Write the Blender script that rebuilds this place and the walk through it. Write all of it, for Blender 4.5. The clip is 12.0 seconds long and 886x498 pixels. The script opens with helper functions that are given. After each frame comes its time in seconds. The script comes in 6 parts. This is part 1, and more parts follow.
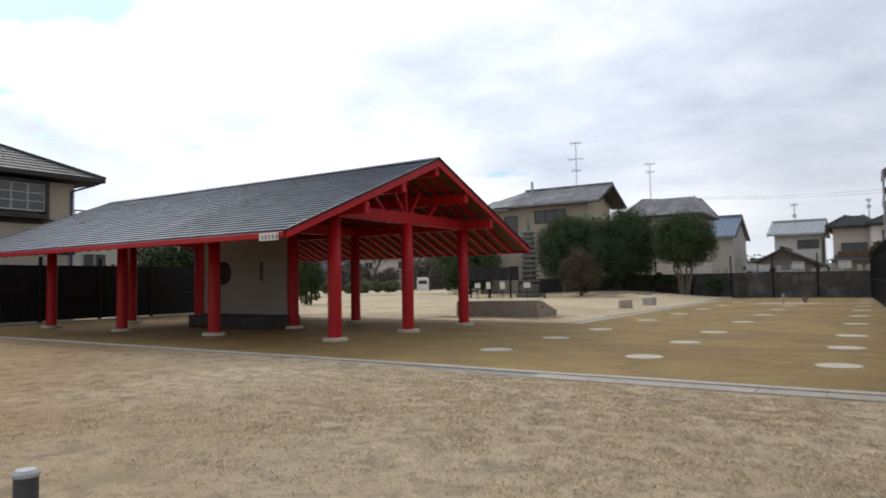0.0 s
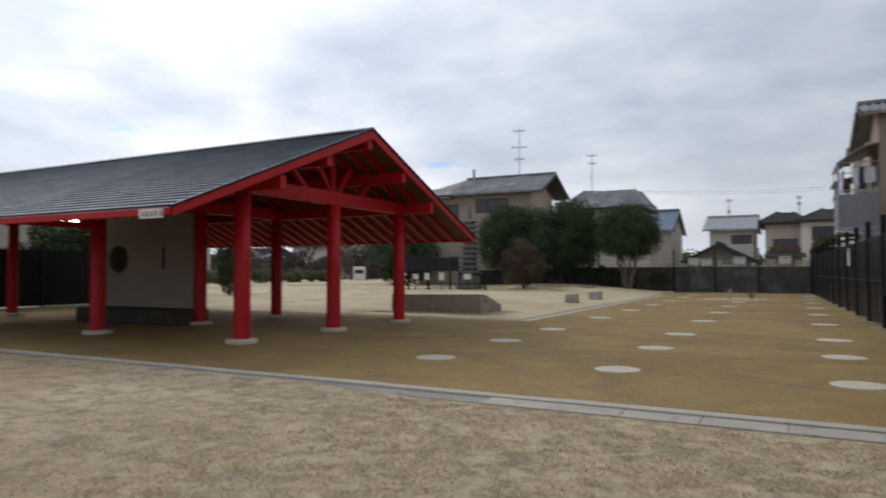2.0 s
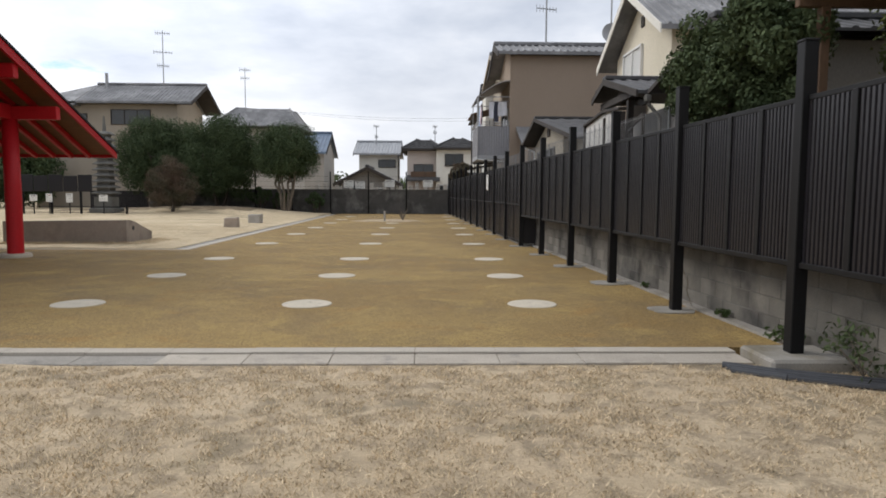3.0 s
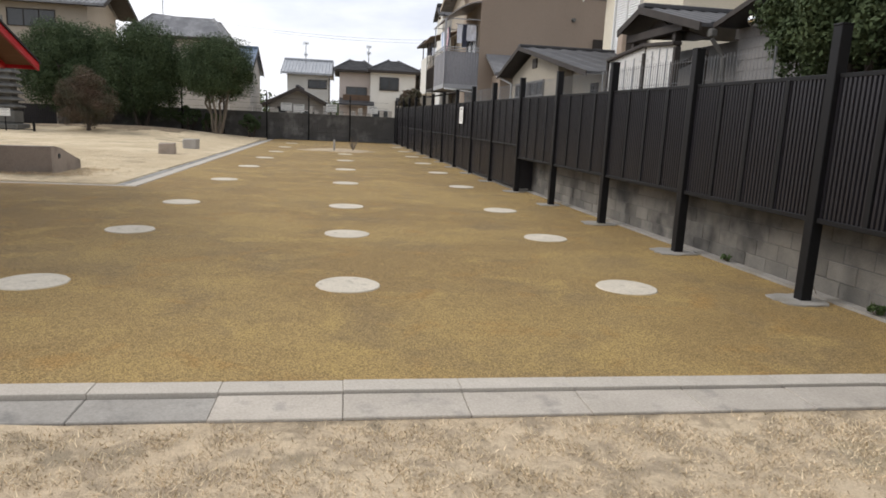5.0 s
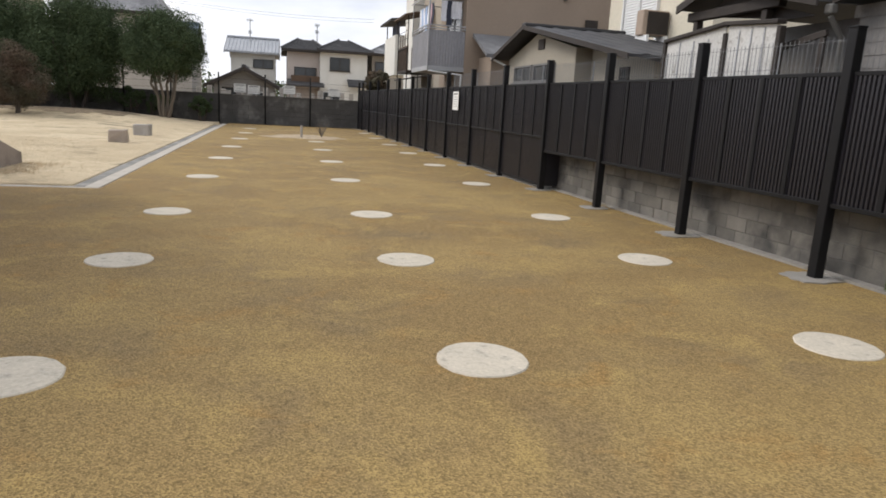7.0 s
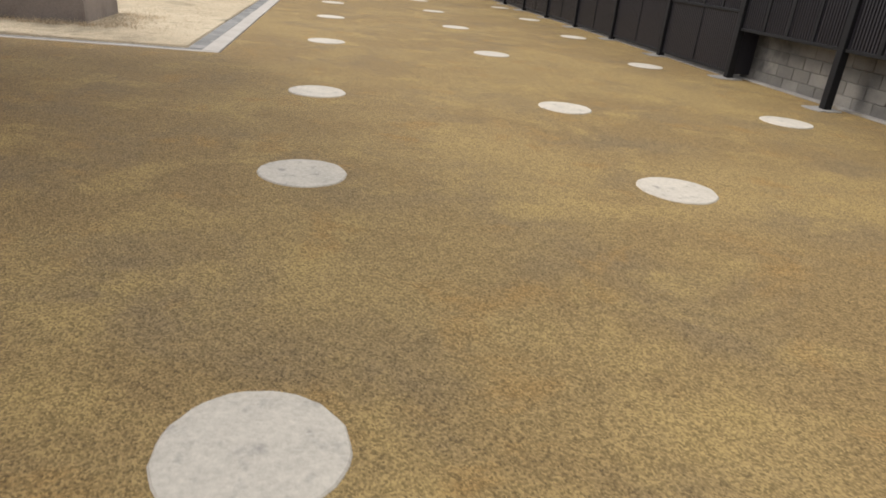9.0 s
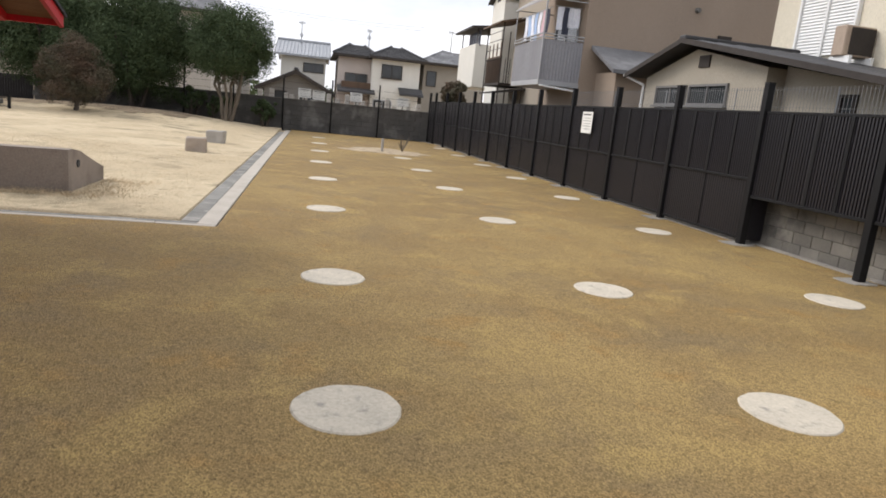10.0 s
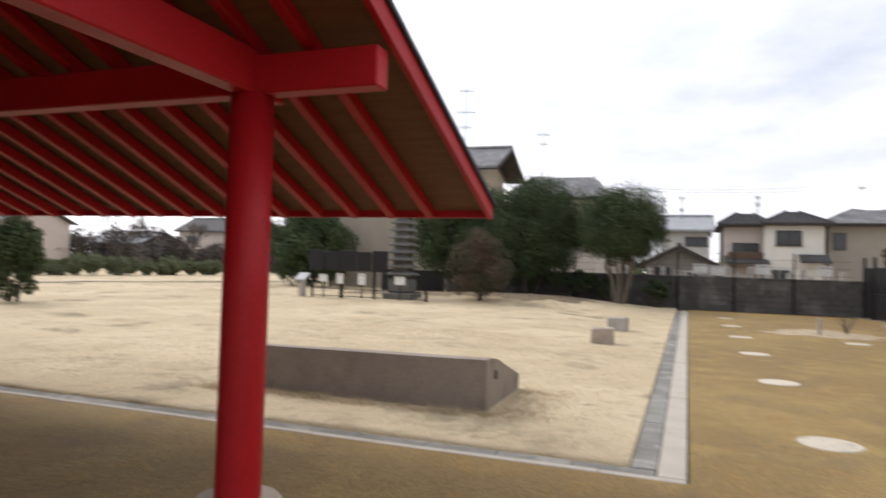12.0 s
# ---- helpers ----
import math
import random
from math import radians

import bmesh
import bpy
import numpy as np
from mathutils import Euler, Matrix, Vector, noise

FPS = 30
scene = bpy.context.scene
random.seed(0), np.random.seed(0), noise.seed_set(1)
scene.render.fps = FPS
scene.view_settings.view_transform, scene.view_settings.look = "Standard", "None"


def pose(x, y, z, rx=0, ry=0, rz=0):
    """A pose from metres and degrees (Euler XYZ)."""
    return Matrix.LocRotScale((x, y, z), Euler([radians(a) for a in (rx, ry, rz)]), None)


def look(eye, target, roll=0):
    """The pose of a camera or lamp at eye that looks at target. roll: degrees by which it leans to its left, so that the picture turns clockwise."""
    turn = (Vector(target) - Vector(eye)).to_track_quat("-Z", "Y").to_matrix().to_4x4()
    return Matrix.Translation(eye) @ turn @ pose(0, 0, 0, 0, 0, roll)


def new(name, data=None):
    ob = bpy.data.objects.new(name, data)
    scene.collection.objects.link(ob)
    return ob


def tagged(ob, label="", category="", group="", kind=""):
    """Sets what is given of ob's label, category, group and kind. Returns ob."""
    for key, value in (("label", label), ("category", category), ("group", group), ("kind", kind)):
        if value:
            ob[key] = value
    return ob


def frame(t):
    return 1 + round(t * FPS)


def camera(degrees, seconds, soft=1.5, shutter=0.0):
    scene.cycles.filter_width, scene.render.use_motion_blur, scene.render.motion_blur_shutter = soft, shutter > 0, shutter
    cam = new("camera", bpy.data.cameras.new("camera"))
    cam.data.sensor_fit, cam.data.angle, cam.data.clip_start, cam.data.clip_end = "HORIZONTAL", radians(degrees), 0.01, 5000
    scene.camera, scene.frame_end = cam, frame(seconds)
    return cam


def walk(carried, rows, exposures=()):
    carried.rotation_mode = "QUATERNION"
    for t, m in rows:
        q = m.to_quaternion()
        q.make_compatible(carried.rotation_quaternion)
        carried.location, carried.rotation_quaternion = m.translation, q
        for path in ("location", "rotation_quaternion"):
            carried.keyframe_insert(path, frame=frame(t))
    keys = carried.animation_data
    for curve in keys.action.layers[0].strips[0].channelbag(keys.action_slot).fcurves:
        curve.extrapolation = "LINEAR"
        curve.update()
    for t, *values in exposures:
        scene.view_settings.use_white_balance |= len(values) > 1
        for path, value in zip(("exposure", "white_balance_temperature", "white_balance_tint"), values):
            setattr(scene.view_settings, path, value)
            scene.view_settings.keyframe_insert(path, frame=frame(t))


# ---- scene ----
cam = camera(67.1, 12.0, soft=1.7, shutter=0.18)
PATH = [
    (0, (0.376, -0.539, 1.363), (-0.709, 1.138, 1.462), -0.9),
    (0.5, (0.047, 0.04, 1.356), (-1.233, 1.568, 1.516), 0.3),
    (1, (-0.234, 0.61, 1.353), (-1.554, 2.103, 1.519), -0.6),
    (1.5, (-0.56, 1.167, 1.359), (-1.92, 2.626, 1.505), -0.5),
    (2, (-0.844, 1.613, 1.407), (-1.772, 3.383, 1.474), -0.1),
    (2.5, (-1.15, 2.144, 1.456), (-1.516, 4.109, 1.401), 0.2),
    (3, (-1.571, 2.587, 1.454), (-1.514, 4.58, 1.287), 0.3),
    (3.5, (-2.019, 3.125, 1.515), (-1.971, 5.102, 1.215), 1.1),
    (5.5, (-3.54, 5.195, 1.707), (-3.149, 7.118, 1.323), 3.2),
    (6, (-3.916, 5.754, 1.734), (-3.461, 7.66, 1.338), 3.4),
    (6.5, (-4.194, 6.447, 1.731), (-3.683, 8.339, 1.331), 3.1),
    (8.5, (-5.422, 8.862, 1.566), (-5.169, 10.719, 0.868), 3.8),
    (9, (-5.796, 9.474, 1.548), (-5.475, 11.278, 0.746), 5.8),
    (9.5, (-6.003, 10.088, 1.65), (-5.689, 11.966, 1.04), 6.1),
    (10, (-6.328, 10.625, 1.727), (-5.926, 12.543, 1.33), 5.8),
    (10.5, (-6.527, 11.272, 1.681), (-6.003, 13.168, 1.32), 5.6),
    (11, (-6.847, 11.932, 1.719), (-6.264, 13.821, 1.419), 5.2),
    (11.5, (-7.089, 12.659, 1.787), (-6.918, 14.644, 1.612), 2.7),
    (12, (-7.523, 13.401, 1.798), (-8.212, 15.278, 1.848), 1.8),
]
EXPOSURES = [(0, 0.2, 6450, 10), (0.5, -0.05, 6300, 10), (1.0, -0.15, 6250, 10), (1.5, -0.2, 6250, 10), (2.0, -0.1, 6350, 10), (2.5, 0.2, 6500, 10), (3.0, 0.4, 6600, 11), (3.5, 0.5, 6600, 11), (5.5, 0.65, 6650, 12), (6.5, 0.65, 6650, 12), (8.5, 0.7, 6700, 13), (9.0, 0.85, 6700, 13), (9.5, 0.75, 6700, 13), (10.0, 0.82, 6700, 13), (10.5, 0.87, 6700, 13), (11.0, 0.85, 6700, 13), (11.5, 0.75, 6700, 13), (12.0, 0.75, 6750, 14)]
walk(cam, [(t, look(eye, target, roll)) for t, eye, target, roll in PATH], EXPOSURES)

# ---- world, sun, exposure ----
def nodes_of(tree):
    def add(kind, **kw):
        n = tree.nodes.new(kind)
        for k, v in kw.items():
            if k == "op":
                n.operation = v
            elif k == "blend":
                n.blend_type, n.data_type = v, "RGBA"
            else:
                n.inputs[k].default_value = v
        return n
    return add, tree.links.new


SUN_ELEV, SUN_ROT = radians(40), radians(292)
world = bpy.data.worlds.new("sky")
scene.world = world
world.use_nodes = True
wt = world.node_tree
wt.nodes.clear()
add, link = nodes_of(wt)
sky = add("ShaderNodeTexSky")
sky.sky_type, sky.sun_disc, sky.sun_elevation, sky.sun_rotation = "NISHITA", False, SUN_ELEV, SUN_ROT
coord = add("ShaderNodeTexCoord")
sep = add("ShaderNodeSeparateXYZ")
link(coord.outputs["Generated"], sep.inputs[0])
zup = add("ShaderNodeMath", op="MAXIMUM")
zup.inputs[1].default_value = 0.0
link(sep.outputs["Z"], zup.inputs[0])
zoff = add("ShaderNodeMath", op="ADD")
zoff.inputs[1].default_value = 0.22
link(zup.outputs[0], zoff.inputs[0])
deck = add("ShaderNodeVectorMath", op="DIVIDE")
link(coord.outputs["Generated"], deck.inputs[0])
comb = add("ShaderNodeCombineXYZ")
for i in range(3):
    link(zoff.outputs[0], comb.inputs[i])
link(comb.outputs[0], deck.inputs[1])
shift = add("ShaderNodeVectorMath", op="ADD")
shift.inputs[1].default_value = (14.2, 9.1, 0.0)
link(deck.outputs[0], shift.inputs[0])
# where the cloud deck opens, and how thick it is
cover = add("ShaderNodeTexNoise", Scale=1.5, Detail=7.0, Roughness=0.55, Distortion=0.2)
link(shift.outputs[0], cover.inputs["Vector"])
open_ramp = add("ShaderNodeValToRGB")
open_ramp.color_ramp.elements[0].position, open_ramp.color_ramp.elements[1].position = 0.25, 0.295
# the deck breaks up in the west
break_dir = add("ShaderNodeVectorMath", op="DOT_PRODUCT")
break_dir.inputs[1].default_value = (-0.770, 0.405, 0.494)
link(coord.outputs["Generated"], break_dir.inputs[0])
thin = add("ShaderNodeMapRange")
thin.inputs["From Min"].default_value, thin.inputs["From Max"].default_value = 0.925, 0.990
thin.inputs["To Min"].default_value, thin.inputs["To Max"].default_value = 0.0, 0.245
link(break_dir.outputs["Value"], thin.inputs["Value"])
left = add("ShaderNodeMath", op="SUBTRACT")
link(cover.outputs["Fac"], left.inputs[0])
link(thin.outputs[0], left.inputs[1])
link(left.outputs[0], open_ramp.inputs[0])
thick = add("ShaderNodeTexNoise", Scale=0.8, Detail=7.0, Roughness=0.55, Distortion=0.1)
link(shift.outputs[0], thick.inputs["Vector"])
grey_ramp = add("ShaderNodeValToRGB")
ramp = grey_ramp.color_ramp
ramp.elements[0].position, ramp.elements[0].color = 0.36, (1.12, 1.13, 1.15, 1)
ramp.elements[1].position, ramp.elements[1].color = 0.62, (0.50, 0.57, 0.69, 1)
mid = ramp.elements.new(0.5)
mid.color = (0.74, 0.80, 0.90, 1)
link(thick.outputs["Fac"], grey_ramp.inputs[0])
# thin bright haze low over the horizon
low = add("ShaderNodeMapRange")
low.inputs["From Min"].default_value, low.inputs["From Max"].default_value = 0.0, 0.22
low.inputs["To Min"].default_value, low.inputs["To Max"].default_value = 0.82, 0.0
link(zup.outputs[0], low.inputs["Value"])
hazy = add("ShaderNodeMix", blend="MIX")
link(low.outputs[0], hazy.inputs[0])
link(grey_ramp.outputs[0], hazy.inputs[6])
hazy.inputs[7].default_value = (0.97, 1.0, 1.04, 1)
blue = add("ShaderNodeMix", blend="MULTIPLY")
blue.inputs[0].default_value = 1.0
link(sky.outputs[0], blue.inputs[6])
blue.inputs[7].default_value = (0.055, 0.095, 0.135, 1)
veil = add("ShaderNodeMix", blend="MIX")
veil.inputs[0].default_value = 0.2
link(blue.outputs[2], veil.inputs[6])
veil.inputs[7].default_value = (0.95, 0.97, 1.0, 1)
both = add("ShaderNodeMix", blend="MIX")
link(open_ramp.outputs[0], both.inputs[0])
link(veil.outputs[2], both.inputs[6])
link(hazy.outputs[2], both.inputs[7])
# the deck is brighter towards the hidden sun
near_sun = add("ShaderNodeVectorMath", op="DOT_PRODUCT")
near_sun.inputs[1].default_value = (math.sin(SUN_ROT) * math.cos(SUN_ELEV), math.cos(SUN_ROT) * math.cos(SUN_ELEV), math.sin(SUN_ELEV))
link(coord.outputs["Generated"], near_sun.inputs[0])
lift = add("ShaderNodeMapRange")
lift.inputs["From Min"].default_value, lift.inputs["From Max"].default_value = 0.4, 0.98
lift.inputs["To Min"].default_value, lift.inputs["To Max"].default_value = 0.78, 1.22
link(near_sun.outputs["Value"], lift.inputs["Value"])
lit = add("ShaderNodeVectorMath", op="SCALE")
link(both.outputs[2], lit.inputs[0])
link(lift.outputs[0], lit.inputs["Scale"])
bg = add("ShaderNodeBackground", Strength=1.0)
link(lit.outputs[0], bg.inputs["Color"])
wout = add("ShaderNodeOutputWorld")
link(bg.outputs[0], wout.inputs[0])

sun = bpy.data.lights.new("sun", "SUN")
sun.energy, sun.angle, sun.color = 0.9, radians(18), (1.0, 0.95, 0.88)
sun_ob = new("sun", sun)
sun_ob.matrix_world = look((0, -10, 30), (0 + 30 * math.cos(SUN_ELEV) * math.sin(SUN_ROT) * -1, -10 - 30 * math.cos(SUN_ELEV) * math.cos(SUN_ROT), 30 - 30 * math.sin(SUN_ELEV)))


# ---- materials ----
def paint(name, base, other=None, scale=3.0, fine=60.0, rough=0.7, metal=0.0, bump=0.2, dist=0.01, spread=0.5, streak=None, island=0.0, obj=0.0, stain=None, spec=None):
    """A surface with coarse variation, fine grain, relief, and optional change from piece to piece."""
    m = bpy.data.materials.new(name)
    m.use_nodes = True
    t = m.node_tree
    add, link = nodes_of(t)
    bsdf = t.nodes["Principled BSDF"]
    bsdf.inputs["Metallic"].default_value = metal
    bsdf.inputs["Specular IOR Level"].default_value = spec if spec is not None else (0.3 if rough > 0.5 else 0.5)
    geo = add("ShaderNodeNewGeometry")
    vec = geo.outputs["Position"]
    if streak:
        mp = add("ShaderNodeVectorMath", op="MULTIPLY")
        mp.inputs[1].default_value = streak
        link(vec, mp.inputs[0])
        vec = mp.outputs[0]
    n1 = add("ShaderNodeTexNoise", Scale=scale, Detail=5.0, Roughness=0.6)
    n2 = add("ShaderNodeTexNoise", Scale=fine, Detail=3.0, Roughness=0.65)
    link(vec, n1.inputs["Vector"])
    link(vec, n2.inputs["Vector"])
    other = other or tuple(c * 0.72 for c in base)
    mr = add("ShaderNodeMapRange")
    mr.inputs["From Min"].default_value, mr.inputs["From Max"].default_value = 0.5 - spread * 0.45, 0.5 + spread * 0.45
    link(n1.outputs["Fac"], mr.inputs["Value"])
    mix = add("ShaderNodeMix", blend="MIX")
    link(mr.outputs[0], mix.inputs[0])
    mix.inputs[6].default_value, mix.inputs[7].default_value = (*base, 1), (*other, 1)
    col = mix.outputs[2]
    if stain:
        sc, lo, hi, tint = stain
        ns = add("ShaderNodeTexNoise", Scale=sc, Detail=4.0, Roughness=0.6)
        link(geo.outputs["Position"], ns.inputs["Vector"])
        sr = add("ShaderNodeMapRange")
        sr.inputs["From Min"].default_value, sr.inputs["From Max"].default_value = lo, hi
        link(ns.outputs["Fac"], sr.inputs["Value"])
        smix = add("ShaderNodeMix", blend="MIX")
        link(sr.outputs[0], smix.inputs[0])
        link(col, smix.inputs[6])
        smix.inputs[7].default_value = (*tint, 1)
        col = smix.outputs[2]
    grain = add("ShaderNodeMapRange")
    grain.inputs["From Min"].default_value, grain.inputs["From Max"].default_value = 0.25, 0.75
    grain.inputs["To Min"].default_value, grain.inputs["To Max"].default_value = 0.82, 1.16
    link(n2.outputs["Fac"], grain.inputs["Value"])
    value = grain.outputs[0]
    for amount, node, socket in ((island, geo, "Random Per Island"), (obj, None, "Random")):
        if amount:
            src = node or add("ShaderNodeObjectInfo")
            pr = add("ShaderNodeMapRange")
            pr.inputs["To Min"].default_value, pr.inputs["To Max"].default_value = 1 - amount, 1 + amount
            link(src.outputs[socket], pr.inputs["Value"])
            ml = add("ShaderNodeMath", op="MULTIPLY")
            link(value, ml.inputs[0])
            link(pr.outputs[0], ml.inputs[1])
            value = ml.outputs[0]
    sc = add("ShaderNodeVectorMath", op="SCALE")
    link(col, sc.inputs[0])
    link(value, sc.inputs["Scale"])
    link(sc.outputs[0], bsdf.inputs["Base Color"])
    rr = add("ShaderNodeMapRange")
    rr.inputs["To Min"].default_value, rr.inputs["To Max"].default_value = max(0.03, rough - 0.1), min(1.0, rough + 0.1)
    link(n1.outputs["Fac"], rr.inputs["Value"])
    link(rr.outputs[0], bsdf.inputs["Roughness"])
    if bump:
        b = add("ShaderNodeBump", Strength=bump, Distance=dist)
        link(n2.outputs["Fac"], b.inputs["Height"])
        link(b.outputs[0], bsdf.inputs["Normal"])
    return m


def leaf_material(name, a, b):
    m = paint(name, a, b, scale=1.2, fine=25.0, rough=0.75, bump=0.0, island=0.26)
    m.node_tree.nodes["Principled BSDF"].inputs["Specular IOR Level"].default_value = 0.12
    return m


def glow(name, colour, strength):
    m = bpy.data.materials.new(name)
    m.use_nodes = True
    bsdf = m.node_tree.nodes["Principled BSDF"]
    bsdf.inputs["Emission Color"].default_value = (*colour, 1)
    bsdf.inputs["Emission Strength"].default_value = strength
    return m


def ground_material(name, tones, speck, big, fine, rough, bump, dist, worn=None):
    """Ground of many small grains or blades: three tones by two coarse noises, with speckle and relief. worn: a tint
    for painted shade.
    """
    m = bpy.data.materials.new(name)
    m.use_nodes = True
    t = m.node_tree
    add, link = nodes_of(t)
    bsdf = t.nodes["Principled BSDF"]
    geo = add("ShaderNodeNewGeometry")
    out = None
    for i, (sc, lo, hi, tint) in enumerate(tones):
        if i == 0:
            rgb = add("ShaderNodeRGB")
            rgb.outputs[0].default_value = (*tint, 1)
            out = rgb.outputs[0]
            continue
        n = add("ShaderNodeTexNoise", Scale=sc, Detail=6.0, Roughness=0.62, Distortion=0.4)
        off = add("ShaderNodeVectorMath", op="ADD")
        off.inputs[1].default_value = (i * 13.7, i * 7.3, 0)
        link(geo.outputs["Position"], off.inputs[0])
        link(off.outputs[0], n.inputs["Vector"])
        r = add("ShaderNodeMapRange")
        r.inputs["From Min"].default_value, r.inputs["From Max"].default_value = lo, hi
        link(n.outputs["Fac"], r.inputs["Value"])
        mx = add("ShaderNodeMix", blend="MIX")
        link(r.outputs[0], mx.inputs[0])
        link(out, mx.inputs[6])
        mx.inputs[7].default_value = (*tint, 1)
        out = mx.outputs[2]
    if worn:
        # shade over the lawn's south-west, painted in as a ragged brown tint
        away = add("ShaderNodeVectorMath", op="DOT_PRODUCT")
        away.inputs[1].default_value = (-1.0, -1.3, 0.0)
        link(geo.outputs["Position"], away.inputs[0])
        ragged = add("ShaderNodeTexNoise", Scale=0.45, Detail=6.0, Roughness=0.65)
        link(geo.outputs["Position"], ragged.inputs["Vector"])
        edge = add("ShaderNodeMath", op="MULTIPLY_ADD")
        edge.inputs[1].default_value = 9.0
        link(ragged.outputs["Fac"], edge.inputs[0])
        link(away.outputs["Value"], edge.inputs[2])
        r = add("ShaderNodeMapRange")
        r.inputs["From Min"].default_value, r.inputs["From Max"].default_value = 4.0, 9.0
        r.inputs["To Max"].default_value = 1.0
        link(edge.outputs[0], r.inputs["Value"])
        mx = add("ShaderNodeMix", blend="MULTIPLY")
        link(r.outputs[0], mx.inputs[0])
        link(out, mx.inputs[6])
        mx.inputs[7].default_value = (*worn, 1)
        out = mx.outputs[2]
    v = add("ShaderNodeTexVoronoi", Scale=fine)
    link(geo.outputs["Position"], v.inputs["Vector"])
    n2 = add("ShaderNodeTexNoise", Scale=big, Detail=5.0, Roughness=0.7)
    link(geo.outputs["Position"], n2.inputs["Vector"])
    hsv = add("ShaderNodeSeparateColor")
    link(v.outputs["Color"], hsv.inputs[0])
    r1 = add("ShaderNodeMapRange")
    r1.inputs["To Min"].default_value, r1.inputs["To Max"].default_value = 1 - speck, 1 + speck
    link(hsv.outputs[0], r1.inputs["Value"])
    r2 = add("ShaderNodeMapRange")
    r2.inputs["From Min"].default_value, r2.inputs["From Max"].default_value = 0.25, 0.75
    r2.inputs["To Min"].default_value, r2.inputs["To Max"].default_value = 0.86, 1.14
    link(n2.outputs["Fac"], r2.inputs["Value"])
    ml = add("ShaderNodeMath", op="MULTIPLY")
    link(r1.outputs[0], ml.inputs[0])
    link(r2.outputs[0], ml.inputs[1])
    sc = add("ShaderNodeVectorMath", op="SCALE")
    link(out, sc.inputs[0])
    link(ml.outputs[0], sc.inputs["Scale"])
    link(sc.outputs[0], bsdf.inputs["Base Color"])
    bsdf.inputs["Roughness"].default_value = rough
    bsdf.inputs["Specular IOR Level"].default_value = 0.2
    b = add("ShaderNodeBump", Strength=bump, Distance=dist)
    link(v.outputs["Distance"], b.inputs["Height"])
    link(b.outputs[0], bsdf.inputs["Normal"])
    return m


M = {}
# the lawn's worn value is the shade tint painted over its south-west
M["lawn"] = ground_material("dry_lawn", [(0, 0, 0, (0.50, 0.393, 0.265)), (0.5, 0.42, 0.68, (0.57, 0.46, 0.318)), (0.13, 0.48, 0.60, (0.43, 0.335, 0.218)), (1.4, 0.47, 0.68, (0.42, 0.33, 0.22)), (4.5, 0.47, 0.62, (0.33, 0.262, 0.18)), (2.6, 0.54, 0.66, (0.27, 0.218, 0.148)), (0.8, 0.60, 0.70, (0.30, 0.255, 0.165)), (1.7, 0.69, 0.75, (0.13, 0.11, 0.07))], 0.10, 30, 120, 0.95, 0.5, 0.015, worn=(0.76, 0.665, 0.54))
M["gravel"] = ground_material("resin_gravel", [(0, 0, 0, (0.248, 0.165, 0.067)), (0.28, 0.45, 0.58, (0.306, 0.210, 0.083)), (0.8, 0.50, 0.70, (0.215, 0.150, 0.072)), (1.3, 0.52, 0.72, (0.355, 0.245, 0.090)), (1.6, 0.56, 0.68, (0.295, 0.182, 0.064))], 0.50, 14, 125, 0.8, 0.8, 0.008)
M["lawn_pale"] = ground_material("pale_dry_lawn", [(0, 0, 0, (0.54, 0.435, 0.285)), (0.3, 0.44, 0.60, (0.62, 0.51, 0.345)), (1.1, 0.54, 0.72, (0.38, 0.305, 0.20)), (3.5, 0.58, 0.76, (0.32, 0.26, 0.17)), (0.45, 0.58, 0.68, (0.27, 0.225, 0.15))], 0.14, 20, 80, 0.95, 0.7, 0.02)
M["soil"] = ground_material("bare_soil", [(0, 0, 0, (0.25, 0.19, 0.125)), (1.3, 0.4, 0.7, (0.36, 0.285, 0.19)), (4, 0.5, 0.7, (0.15, 0.115, 0.08))], 0.35, 12, 40, 0.95, 0.8, 0.03)
M["kerb"] = paint("kerb_concrete", (0.46, 0.415, 0.35), (0.39, 0.35, 0.295), 2.5, 70, 0.85, bump=0.25, dist=0.004, obj=0.03, stain=(2.4, 0.60, 0.85, (0.28, 0.265, 0.24)))
M["gutter"] = paint("gutter_concrete", (0.45, 0.40, 0.335), (0.36, 0.32, 0.265), 2.0, 60, 0.88, bump=0.3, dist=0.005, obj=0.09, stain=(3.5, 0.56, 0.76, (0.22, 0.205, 0.18)))
M["gutter_dark"] = paint("dirty_gutter_concrete", (0.25, 0.24, 0.215), (0.15, 0.145, 0.13), 1.6, 60, 0.9, bump=0.3, dist=0.005, obj=0.0, spread=0.35, stain=(2.2, 0.54, 0.66, (0.33, 0.31, 0.275)))
M["gutter_old"] = paint("worn_gutter_concrete", (0.345, 0.32, 0.28), (0.26, 0.24, 0.21), 1.8, 60, 0.9, bump=0.3, dist=0.005, obj=0.08, stain=(2.8, 0.55, 0.75, (0.17, 0.16, 0.145)))
M["wall_dark"] = paint("dark_concrete_block", (0.105, 0.10, 0.095), (0.07, 0.068, 0.064), 0.9, 60, 0.92, bump=0.3, dist=0.004, obj=0.07, stain=(1.0, 0.52, 0.68, (0.17, 0.165, 0.155)))
M["disc"] = paint("pale_stone", (0.565, 0.50, 0.395), (0.47, 0.42, 0.335), 3, 45, 0.85, bump=0.45, dist=0.005, obj=0.06, stain=(9, 0.57, 0.75, (0.29, 0.265, 0.225)))
M["red"] = paint("vermilion_paint", (0.44, 0.0095, 0.0145), (0.375, 0.008, 0.0125), 1.5, 35, 0.5, bump=0.05, dist=0.002, island=0.05, spec=0.3)
